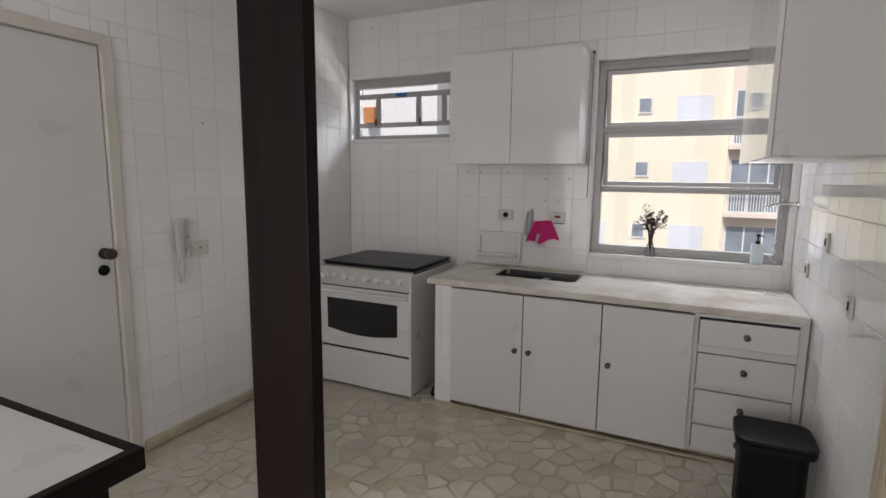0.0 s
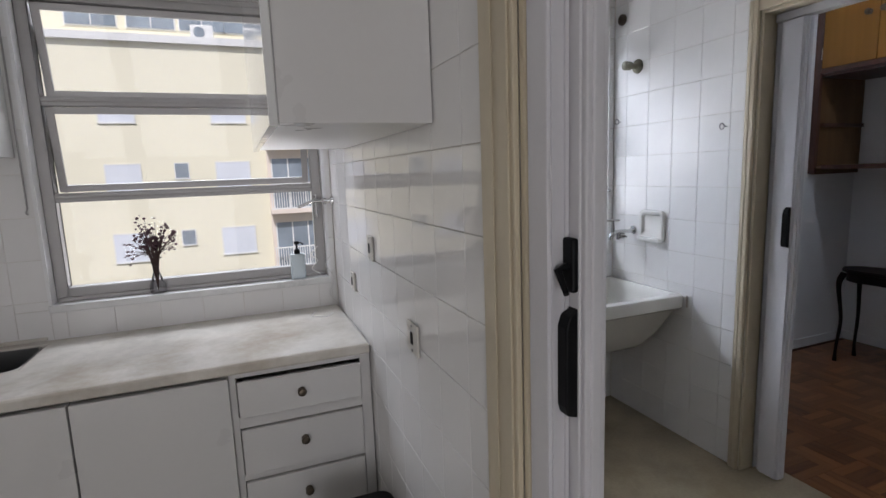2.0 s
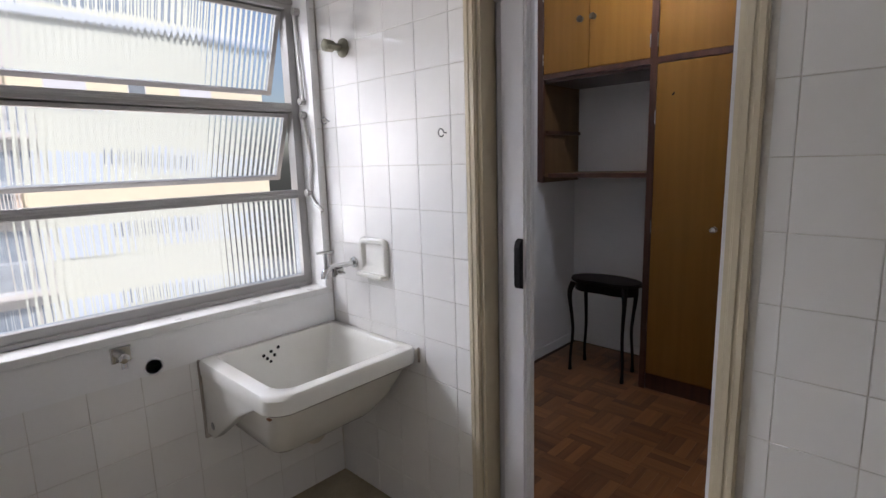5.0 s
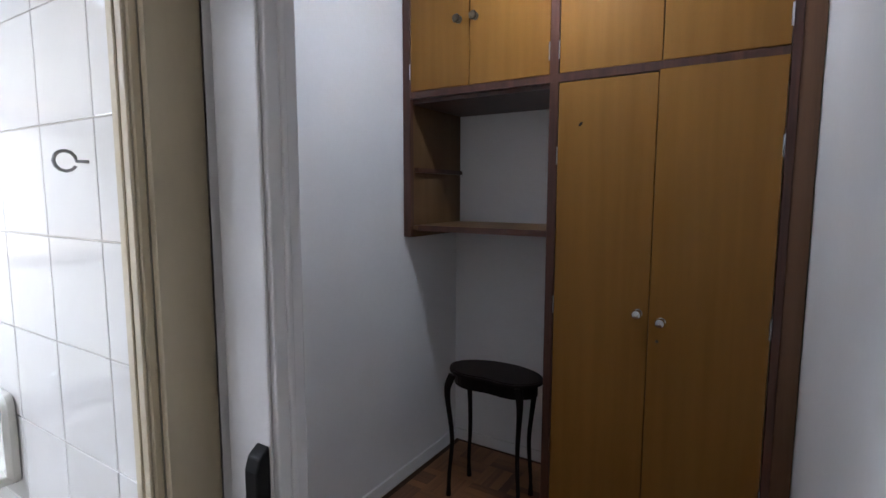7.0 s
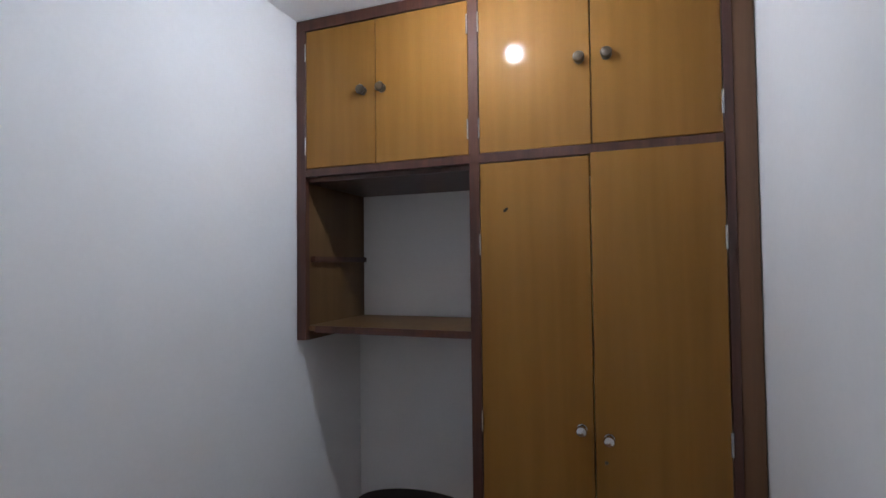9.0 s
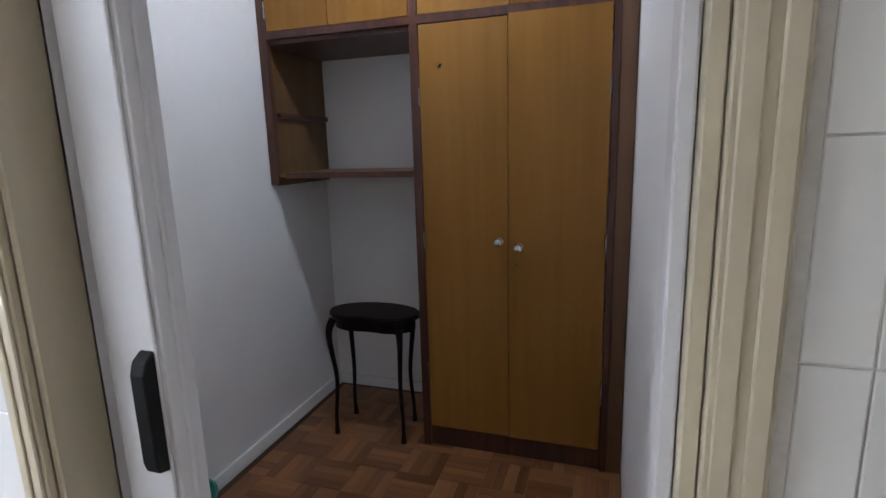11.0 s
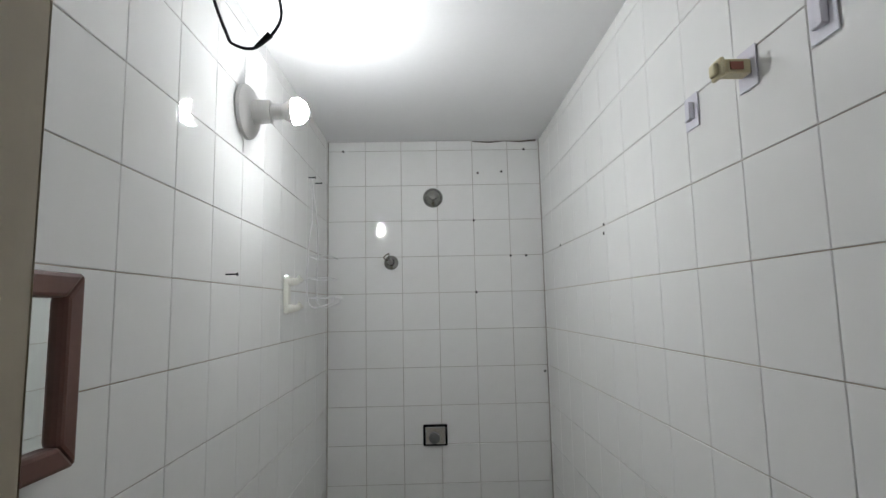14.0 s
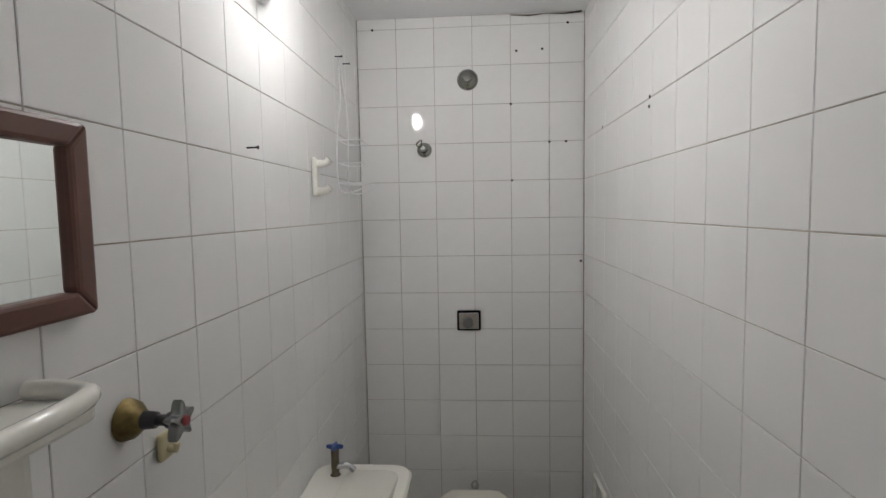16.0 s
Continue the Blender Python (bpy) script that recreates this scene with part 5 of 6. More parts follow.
part("lip", prism([(3.505, 1.075), (3.68, 1.075), (3.68, 1.095), (3.505, 1.095)], 2.515, 2.56, axis="x"), PORCELAIN, sd, bevel=0.008)

v2 = thing("pipe_stub", (2.56, 3.76, 2.06), "old metal shut-off stub with a round flange on the tiled wall", "valve")
OLD = mat("greenish worn metal", (0.22, 0.21, 0.16), 0.4, metal=0.7, spread=0.3, scale=20)
part("flange", lathe([(0.04, 0), (0.038, 0.008), (0.018, 0.02)], (2.56, 3.735, 2.06), (-1, 0, 0), 20), OLD, v2, smooth=True)
part("stem", lathe([(0.016, 0), (0.016, 0.03), (0.024, 0.035), (0.026, 0.075), (0.018, 0.08)], (2.54, 3.735, 2.06), (-1, 0, 0), 8), OLD, v2, smooth=True)
v3 = thing("pipe_outlet", (2.56, 3.90, 2.35), "dark round pipe outlet high on the wall", "valve")
part("ring", lathe([(0.032, 0), (0.03, 0.012), (0.02, 0.014), (0.016, 0.004)], (2.56, 3.865, 2.345), (-1, 0, 0), 16), BRONZE, v3, smooth=True)
v4 = thing("washer_tap", (1.64, WY, 0.91), "square chrome washing machine tap on the tiled wall", "tap")
part("flange", B((1.60, 1.668, WY - 0.008, WY, 0.885, 0.945)), CHROME, v4, bevel=0.004)
part("body", lathe([(0.016, 0), (0.018, 0.02), (0.018, 0.045), (0.01, 0.05)], (1.632, WY - 0.006, 0.91), (0, -1, 0), 12), CHROME, v4, smooth=True)
part("spout", tube([(1.632, WY - 0.035, 0.905), (1.632, WY - 0.04, 0.87)], 0.011, 10), CHROME, v4)
v5 = thing("drain_hole", (1.735, WY, 0.83), "round dark drain hole in the tiled wall", "drain")
part("rim", lathe([(0.036, 0), (0.035, 0.004), (0.029, 0.005), (0.028, 0.001)], (1.735, WY, 0.835), (0, -1, 0), 20), PVC, v5, smooth=True)
part("bore", lathe([(0.028, 0), (0.028, 0.003)], (1.735, WY, 0.835), (0, -1, 0), 20), BLACK, v5)
for y, z in ((3.145, 1.672), (3.87, 1.765)):
    hk = thing("wall_hook", (2.56, y, z), "small metal eye hook for a clothes line", "hook")
    part("eye", tube([(2.56, y, z)] + [(2.545 - 0.014 + 0.014 * math.cos(a), y, z + 0.014 * math.sin(a)) for a in [i * math.pi / 6 for i in range(12)]], 0.0025, 6), STEEL, hk)
lk = thing("window_linkage", (2.50, 4.0, 1.5), "white and grey metal lever linkage of the laundry window", "window lever")
LX = 2.508
part("upper_rod", tube([(LX, 4.02, 2.25), (LX - 0.006, 3.985, 1.86)], 0.008, 8), WHITE, lk)
part("middle_rod", tube([(LX, 4.01, 1.80), (LX, 3.965, 1.60), (LX, 3.985, 1.45)], 0.008, 8), WHITE, lk)
part("handle", tube(spline([(LX, 3.995, 1.435), (LX, 3.95, 1.39), (LX, 3.92, 1.375), (LX, 3.90, 1.355)], 3), 0.009, 8), ALU, lk)
for z in (2.25, 1.86, 1.80, 1.44):
    part("pivot", lathe([(0.016, -0.014), (0.016, 0.012)], (LX - 0.004, 4.0, z), (1, 0, 0), 12), ALU, lk)

# ---- maid's room ----
WX, WYR, WYL, WT = 4.47, 2.2, 3.992, 2.835
wd = thing("wardrobe", (4.75, 3.1, 0), "built-in golden wood wardrobe, doors closed, with an open niche", "wardrobe")
FR = 0.012
part("frame", B((WX - FR, WX + 0.02, 3.135, 3.175, 0, 2.12), (WX - FR, WX + 0.02, 3.135, 3.175, 2.155, 2.785), (WX - FR, WX + 0.02, 2.245, 2.275, 0, 2.785), (WX - FR, WX + 0.02, 3.945, WYL, 1.39, 2.785),
                (WX - FR, WX + 0.02, 2.275, 3.135, 2.12, 2.155), (WX - FR, WX + 0.02, 3.135, 3.945, 2.12, 2.155), (WX - FR, WX + 0.02, 2.245, WYL, 2.785, WT)), MAHOGANY, wd, bevel=0.002, segments=1)
part("side_trim", B((WX - 0.006, WX + 0.02, 2.178, 2.245, 0, WT)), wood("lighter mahogany", (0.085, 0.038, 0.016), (0.14, 0.065, 0.028), 0.4), wd, bevel=0.002, segments=1)
part("carcass", B((WX + 0.02, 5.025, 3.14, 3.16, 0, 2.13), (WX + 0.02, 5.025, 2.18, 2.2, 0, 2.8), (WX + 0.02, 5.025, 2.2, 3.985, 2.8, 2.82), (WX + 0.02, 5.025, 3.16, 3.985, 2.10, 2.13), (5.0, 5.025, 2.2, 3.985, 2.13, 2.8), (WX + 0.02, 5.025, 2.2, 3.14, 0.0, 0.05)), MAHOGANY, wd)
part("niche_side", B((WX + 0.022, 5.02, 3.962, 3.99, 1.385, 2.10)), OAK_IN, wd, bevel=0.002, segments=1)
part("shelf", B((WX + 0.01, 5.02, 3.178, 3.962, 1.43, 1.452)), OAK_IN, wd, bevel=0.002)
part("shelf_edge", B((WX + 0.002, WX + 0.01, 3.178, 3.905, 1.425, 1.455)), MAHOGANY, wd)
part("cleat", B((WX + 0.05, 5.0, 3.937, 3.962, 1.74, 1.765)), MAHOGANY, wd)
part("kick_board", B((WX + 0.01, WX + 0.03, 2.275, 3.135, 0, 0.11)), MAHOGANY, wd)


def wd_door(y0, y1, z0, z1, ky, kz, hinge, proud=0.0, kn=True):
    d = part("door", B((WX - 0.008 - proud, WX + 0.012 - proud, y0, y1, z0, z1)), OAK, wd, base=(WX, y0, z0), bevel=0.0025)
    at = (WX - 0.008 - proud, ky, kz)
    part("knob", lathe([(0.019, 0), (0.019, 0.002), (0.008, 0.004), (0.008, 0.014), (0.018, 0.019), (0.021, 0.027), (0.017, 0.036), (0.007, 0.04)], at, (-1, 0, 0), 16), BRONZE if z0 > 2 else CHROME, d, "round metal knob", smooth=True)
    for hz in (z0 + (z1 - z0) * 0.16, z1 - (z1 - z0) * 0.16) + (((z0 + z1) / 2,) if z0 < 1 else ()):
        hy = y0 if hinge < 0 else y1
        part("hinge", tube([(WX - 0.014 - proud, hy, hz - 0.04), (WX - 0.014 - proud, hy, hz + 0.04)], 0.0045, 6), CHROME, d, "worn metal hinge")
    return d


wd_door(3.178, 3.59, 2.158, 2.782, 3.635 - 0.075, 2.475, -1)
wd_door(3.594, 3.942, 2.158, 2.782, 3.652, 2.475, 1)
wd_door(2.278, 2.703, 2.158, 2.782, 2.648, 2.477, -1, proud=0.004)
wd_door(2.707, 3.132, 2.158, 2.782, 2.745, 2.477, 1)
dd = wd_door(2.278, 2.712, 0.115, 2.124, 2.663, 1.095, -1, proud=0.008)
part("keyhole", lathe([(0.007, 0), (0.006, 0.002)], (WX - 0.016, 2.675, 1.01), (-1, 0, 0), 10), BRONZE, dd)
dd = wd_door(2.716, 3.132, 0.115, 2.117, 2.758, 1.118, 1)
part("wood_knot", lathe([(0.006, 0), (0.005, 0.001)], (WX - 0.008, 3.03, 1.93), (-1, 0, 0), 10, sy=2.0), DARKWOOD, dd)

kt = thing("side_table", (4.5, 3.48, 0), "small dark kidney-shaped wooden side table with curved legs", "table")
kt.scale = (1, 1, 0.962)
def kidney(grow, n=36):
    out = []
    for i in range(n):
        a = 2 * math.pi * i / n
        y = 3.47 + (0.262 + grow) * math.cos(a)
        x = 4.545 + (0.155 + grow) * math.sin(a)
        if math.sin(a) < 0:
            x += 0.035 * math.exp(-((y - 3.47) / 0.10) ** 2)
        out.append((x, y))
    return out
part("top", prism(kidney(0), 0.705, 0.722), DARKWOOD, kt, bevel=0.004)
part("gallery_rim", prism(kidney(-0.004), 0.722, 0.73), DARKWOOD, kt, bevel=0.002, segments=1)
part("inlay", prism(kidney(-0.014), 0.722, 0.7305), DARKWOOD, kt)
part("apron", prism(kidney(-0.028), 0.635, 0.705), DARKWOOD, kt, bevel=0.002, segments=1)
for (fx, fy) in ((4.435, 3.685), (4.44, 3.285), (4.665, 3.685), (4.675, 3.31)):
    ix, iy = (fx + (4.545 - fx) * 0.12), (fy + (3.47 - fy) * 0.06)
    part("leg", tube(spline([(ix, iy, 0.70), (fx + (fx - 4.545) * 0.06, fy + (fy - 3.47) * 0.03, 0.60), (ix, iy, 0.34), (fx + (4.545 - fx) * 0.05, fy, 0.12), (fx, fy, 0.0)], 5),
                     [0.022, 0.022, 0.022, 0.021, 0.019, 0.017, 0.015, 0.014, 0.013, 0.0125, 0.012, 0.012, 0.0115, 0.011, 0.011, 0.011, 0.0105, 0.011, 0.012, 0.014, 0.015], 8), DARKWOOD, kt, smooth=True)

lamp = thing("ceiling_lamp", (3.99, 3.09, 2.84), "bare glowing bulb in a white ceiling holder", "lamp")
part("holder", lathe([(0.055, 0), (0.055, 0.012), (0.025, 0.018), (0.022, 0.045)], (3.99, 3.09, 2.84), (0, 0, -1), 20), WHITE, lamp, smooth=True)
bb = part("bulb", lathe([(0.0312, 0.050), (0.0315, 0.055), (0.030, 0.07), (0.022, 0.086), (0.006, 0.093)], (3.99, 3.09, 2.797), (0, 0, -1), 24), lit("glowing bulb", (0.87, 0.95, 1.05), BULB_GLOW * 1.25), lamp, smooth=True)
# Lip flared past the glowing dome to keep direct light off the ceiling.
part("bulb_base", lathe([(0.013, 0), (0.016, 0.02), (0.0350, 0.0515), (0.01, 0.0495)], (3.99, 3.09, 2.797), (0, 0, -1), 24), WHITE, bb, "white plastic base of the bulb", smooth=True)

bkt = thing("bucket", (3.47, 3.80, 0), "green plastic bucket on the parquet", "bucket", "buckets")
def bucket(o, x, y, z0, r0, r1, h_, name, color):
    m_ = mat(name, color, 0.4, spread=0.06)
    part("shell", lathe([(r0, 0), (r1, h_), (r1 + 0.008, h_), (r1 + 0.008, h_ + 0.012), (r1 - 0.004, h_ + 0.012), (r0 - 0.004, 0.006)], (x, y, z0), n=28), m_, o, smooth=True)
bucket(bkt, 3.47, 3.80, 0.002, 0.085, 0.12, 0.25, "green plastic", (0.03, 0.25, 0.19))
bk2 = thing("bucket", (3.42, 3.84, 0.06), "blue plastic bucket nested in the green bucket", "bucket", "buckets")
bucket(bk2, 3.43, 3.83, 0.10, 0.065, 0.105, 0.24, "blue plastic", (0.07, 0.13, 0.5))
dp = thing("dustpan", (3.62, 3.82, 0), "bright blue plastic dustpan on the parquet", "dustpan")
part("pan", B((3.53, 3.70, 3.72, 3.93, 0.0, 0.008), (3.53, 3.54, 3.72, 3.93, 0.008, 0.05), (3.54, 3.70, 3.92, 3.93, 0.008, 0.06)), mat("bright blue plastic", (0.02, 0.26, 0.62), 0.35), dp, bevel=0.003)
br = thing("broom", (3.5, 3.9, 0), "blue broom handle leaning on the white wall", "broom")
BLUEP = mat("light blue metal tube", (0.03, 0.27, 0.55), 0.35)
part("stick", tube([(3.53, 3.80, 0.03), (3.53, 3.935, 0.93)], 0.011, 10), BLUEP, br, smooth=True)
part("grip", tube([(3.53, 3.925, 0.87), (3.53, 3.938, 0.985)], 0.014, 10), BLUEP, br, smooth=True)
part("head", B((3.40, 3.66, 3.77, 3.82, 0.0, 0.06)), BLUEP, br, bevel=0.006)

# ---- bathroom ----
OFFSET = Vector((0, -0.065, 0))
lp = thing("wall_lamp", (3.82, BY1, 2.268), "white round wall lamp holder with a bare glowing bulb", "lamp")
part("base_disc", lathe([(0.076, 0), (0.076, 0.01), (0.066, 0.02), (0.034, 0.026)], (3.82, BY1, 2.268), (0, -1, 0), 32), WHITE, lp, smooth=True)
part("holder", lathe([(0.034, 0), (0.032, 0.05), (0.022, 0.052), (0.021, 0.085)], (3.82, BY1 - 0.024, 2.268), (0, -1, 0), 24), WHITE, lp, smooth=True)
bb = part("bulb", lathe([(0.0362, 0.028), (0.0365, 0.033), (0.034, 0.048), (0.024, 0.062), (0.006, 0.069)], (3.82, BY1 - 0.107, 2.268), (0, -1, 0), 28), lit("glowing round bulb", (0.99, 1.0, 0.96), BULB_GLOW * 1.15), lp, smooth=True)
# Wide lip added to shield the wall behind from the bulb's glow.
part("bulb_base", lathe([(0.021, 0), (0.026, 0.008), (0.037, 0.0285), (0.01, 0.0275)], (3.82, BY1 - 0.107, 2.268), (0, -1, 0), 28), WHITE, bb, "white plastic base of the bulb", smooth=True)

sh = thing("electric_shower", (3.3, 1.7, 2.44), "yellowed electric shower head on a dark pipe from the wall", "shower")
part("ceiling_crack", tube([(BX1 - 0.003, 1.335, 2.548), (BX1 - 0.003, 1.25, 2.543), (BX1 - 0.003, 1.17, 2.549), (BX1 - 0.003, 1.09, 2.545), (BX1 - 0.003, 1.01, 2.552)], [0.002, 0.004, 0.002, 0.004, 0.005], 5), BRONZE, None, "dark dirty crack along the bathroom ceiling edge", kind="structure")
YEL = mat("yellowed plastic", (0.55, 0.49, 0.30), 0.4, spread=0.08)
SHX, SHZ = 3.27, 2.402
part("pipe", tube([(SHX, BY1, SHZ), (SHX, 1.665, SHZ)], 0.017, 12), mat("dark taped pipe", (0.03, 0.025, 0.04), 0.35), sh, smooth=True)
part("collar", tube([(SHX, BY1 - 0.002, SHZ), (SHX, BY1 - 0.05, SHZ)], [0.024, 0.019], 14), BLACK, sh, smooth=True)
part("head", lathe([(0.045, 0), (0.058, -0.005), (0.058, -0.045), (0.073, -0.060), (0.076, -0.085), (0.066, -0.112), (0.045, -0.128), (0.01, -0.134)], (SHX, 1.607, SHZ + 0.035), n=32), YEL, sh, smooth=True)
part("nozzle_ring", lathe([(0.001, 0), (0.02, 0.0005)], (SHX, 1.607, SHZ - 0.101), n=12), YEL, sh)
hb = bmesh.new()
for r, n_, dz in ((0.022, 8, -0.0985), (0.038, 14, -0.0955), (0.052, 20, -0.0885), (0.065, 26, -0.0795)):
    for i in range(n_):
        a = 2 * math.pi * i / n_
        bmesh.ops.create_icosphere(hb, subdivisions=1, radius=0.003, matrix=Matrix.Translation((SHX + r * math.cos(a), 1.607 + r * math.sin(a), SHZ + dz)))
part("spray_face", hb, mat("browned plastic holes", (0.30, 0.24, 0.12), 0.6), sh)
part("lever", tube([(SHX, 1.66, SHZ - 0.055), (SHX - 0.01, 1.70, SHZ - 0.055)], [0.005, 0.008], 8), YEL, sh)
bx_ = thing("junction_plate", (3.49, BY1, 2.46), "yellowed plastic cable plate on the tiles", "junction box")
part("plate", B((3.36, 3.475, BY1 - 0.012, BY1, 2.435, 2.54)), YEL, bx_, bevel=0.004)
cb = thing("electric_cable", (3.4, 1.9, 2.4), "thin black loose wires between the shower and the wall plate", "cable")
for pts in ([(3.42, BY1 - 0.012, 2.46), (3.35, 1.968, 2.358), (3.33, 1.946, 2.288), (3.33, 1.923, 2.227), (3.33, 1.909, 2.204), (3.33, 1.866, 2.198), (3.33, 1.823, 2.252), (3.33, 1.835, 2.335), (3.33, 1.826, 2.37), (SHX, 1.80, SHZ + 0.01)],
            [(3.425, BY1 - 0.012, 2.465), (3.33, 1.962, 2.355), (3.31, 1.916, 2.33), (3.31, 1.893, 2.31), (3.31, 1.828, 2.285), (3.31, 1.761, 2.294), (3.31, 1.72, 2.327), (3.31, 1.708, 2.354), (3.29, 1.709, 2.39), (SHX, 1.70, SHZ)],
            [(SHX, 1.975, SHZ + 0.01), (3.31, 1.945, 2.379), (3.31, 1.897, 2.311)],
            [(SHX, 1.80, SHZ + 0.01), (3.30, 1.756, 2.385), (3.30, 1.719, 2.384), (SHX, 1.695, SHZ)]):
    part("wire", tube(spline(pts, 6), 0.003, 6), BLACK, cb, smooth=True)
part("taped_joint", tube([(3.33, 1.868, 2.198), (3.33, 1.842, 2.222)], [0.004, 0.007], 8), BLACK, cb)
part("taped_joint", tube([(3.31, 1.735, 2.31), (3.31, 1.712, 2.345)], [0.004, 0.008], 8), BLACK, cb)

mr = thing("mirror", (3.05, BY1, 1.47), "mirror in a reddish brown plastic frame on the tiles", "mirror")
MX0, MX1, MZ0, MZ1, MW = 2.79, 3.163, 1.51, 1.772, 0.034
FRM = mat("reddish brown frame", (0.13, 0.055, 0.04), 0.4, spread=0.12, scale=12)
for pl in ([(MX0, MZ0), (MX1, MZ0), (MX1 - MW, MZ0 + MW), (MX0 + MW, MZ0 + MW)], [(MX1, MZ0), (MX1, MZ1), (MX1 - MW, MZ1 - MW), (MX1 - MW, MZ0 + MW)],
           [(MX1, MZ1), (MX0, MZ1), (MX0 + MW, MZ1 - MW), (MX1 - MW, MZ1 - MW)], [(MX0, MZ1), (MX0, MZ0), (MX0 + MW, MZ0 + MW), (MX0 + MW, MZ1 - MW)]):
    part("frame_side", prism(pl, BY1 - 0.026, BY1 - 0.001, axis="y"), FRM, mr, bevel=0.006)
mm = bpy.data.materials.new("silvered mirror")
mm.use_nodes = True
mm.node_tree.nodes["Principled BSDF"].inputs["Metallic"].default_value = 1
mm.node_tree.nodes["Principled BSDF"].inputs["Roughness"].default_value = 0.02
mm.node_tree.nodes["Principled BSDF"].inputs["Base Color"].default_value = (0.86, 0.9, 0.88, 1)
part("glass", B((MX0 + MW - 0.004, MX1 - MW + 0.004, BY1 - 0.012, BY1 - 0.004, MZ0 + MW - 0.004, MZ1 - MW + 0.004)), mm, mr, "clean mirror glass")
part("hanging_clip", B((2.975, 3.005, BY1 - 0.02, BY1 - 0.002, MZ1, MZ1 + 0.008)), BLACK, mr)

ls = thing("porcelain_shelf", (2.9, BY1, 1.33), "white porcelain shelf with a raised rounded rim", "shelf")
part("tray", prism(rounded(2.76, 3.055, BY1 - 0.11, BY1 - 0.0, 0.03), 1.405, 1.425), PORC_BATH, ls, bevel=0.006)
part("rim", tube(spline([(2.76, BY1 - 0.02, 1.435), (2.77, BY1 - 0.10, 1.435), (2.9, BY1 - 0.115, 1.435), (3.03, BY1 - 0.105, 1.435), (3.056, BY1 - 0.06, 1.435), (3.055, BY1 - 0.01, 1.435)], 5), 0.013, 10), PORC_BATH, ls, smooth=True)
part("bracket", B((2.82, 3.01, BY1 - 0.06, BY1, 1.24, 1.405)), PORC_BATH, ls, bevel=0.02)

vl = thing("shower_valve", (3.25, BY1, 1.3), "corroded metal valve with a star handle on the tiles", "valve")
part("flange", lathe([(0.034, 0), (0.03, 0.014), (0.015, 0.03)], (3.235, BY1, 1.322), (0, -1, 0), 18), mat("corroded brass", (0.20, 0.15, 0.06), 0.5, metal=0.8, spread=0.4, scale=30), vl, smooth=True)
part("stem", lathe([(0.016, 0), (0.013, 0.03), (0.009, 0.032), (0.009, 0.045), (0.013, 0.05), (0.013, 0.06)], (3.235, BY1 - 0.02, 1.322), (0, -1, 0), 12), mat("blackened chrome", (0.08, 0.08, 0.085), 0.35, metal=0.9), vl, smooth=True)
star = [(3.235 + (0.036 if i % 2 == 0 else 0.015) * math.cos(math.pi * i / 5 + 0.3), 1.322 + (0.036 if i % 2 == 0 else 0.015) * math.sin(math.pi * i / 5 + 0.3)) for i in range(10)]
part("handle", prism(star, BY1 - 0.098, BY1 - 0.076, axis="y"), mat("dark chrome", (0.25, 0.25, 0.25), 0.25, metal=1), vl, bevel=0.005)
part("cap", lathe([(0.009, 0), (0.007, 0.004)], (3.235, BY1 - 0.098, 1.322), (0, -1, 0), 12), mat("red enamel", (0.25, 0.02, 0.02), 0.4), vl)
ck = thing("wall_hook", (3.37, BY1, 1.22), "yellowed stick-on plastic hook under the valve", "hook")
part("pad", B((3.30, 3.34, BY1 - 0.012, BY1, 1.215, 1.265)), YEL, ck, bevel=0.006)
part("peg", tube([(3.32, BY1 - 0.01, 1.235), (3.32, BY1 - 0.025, 1.232), (3.32, BY1 - 0.028, 1.245)], 0.006, 8), YEL, ck)

bs = thing("washbasin", (3.92, 1.9, 0.62), "white porcelain wall washbasin", "washbasin")
WX0, WX1, WY0, WZ = 3.66, 4.19, 1.735, 0.765
bm = bmesh.new()
rs = [ring(WX0 + 0.16, WX1 - 0.16, WY0 + 0.12, BY1 - 0.06, 0.05, WZ - 0.16, bm), ring(WX0 + 0.05, WX1 - 0.05, WY0 + 0.04, BY1 - 0.002, 0.06, WZ - 0.075, bm), ring(WX0 + 0.004, WX1 - 0.004, WY0 + 0.004, BY1 - 0.001, 0.06, WZ - 0.04, bm),
      ring(WX0, WX1, WY0, BY1 - 0.001, 0.065, WZ - 0.008, bm), ring(WX0 + 0.008, WX1 - 0.008, WY0 + 0.008, BY1 - 0.002, 0.06, WZ, bm), ring(WX0 + 0.045, WX1 - 0.045, WY0 + 0.04, BY1 - 0.11, 0.05, WZ, bm),
      ring(WX0 + 0.06, WX1 - 0.06, WY0 + 0.052, BY1 - 0.12, 0.05, WZ - 0.02, bm), ring(WX0 + 0.15, WX1 - 0.15, WY0 + 0.10, BY1 - 0.16, 0.04, WZ - 0.12, bm)]
for q, w in zip(rs, rs[1:]):
    n_ = len(q)
    for i in range(n_):
        bm.faces.new((q[i], q[(i + 1) % n_], w[(i + 1) % n_], w[i]))
bm.faces.new(rs[0][::-1])
bm.faces.new(rs[-1])
part("bowl", bm, PORC_BATH, bs, smooth=True)
part("drain", lathe([(0.02, 0), (0.018, 0.003), (0.01, 0.001)], (3.925, 1.865, WZ - 0.119), n=14), CHROME, bs)
part("trap", tube(spline([(3.925, 1.88, WZ - 0.16), (3.925, 1.88, 0.45), (3.925, 1.95, 0.40), (3.925, 2.05, 0.44)], 5), 0.018, 10), PVC, bs, smooth=True)
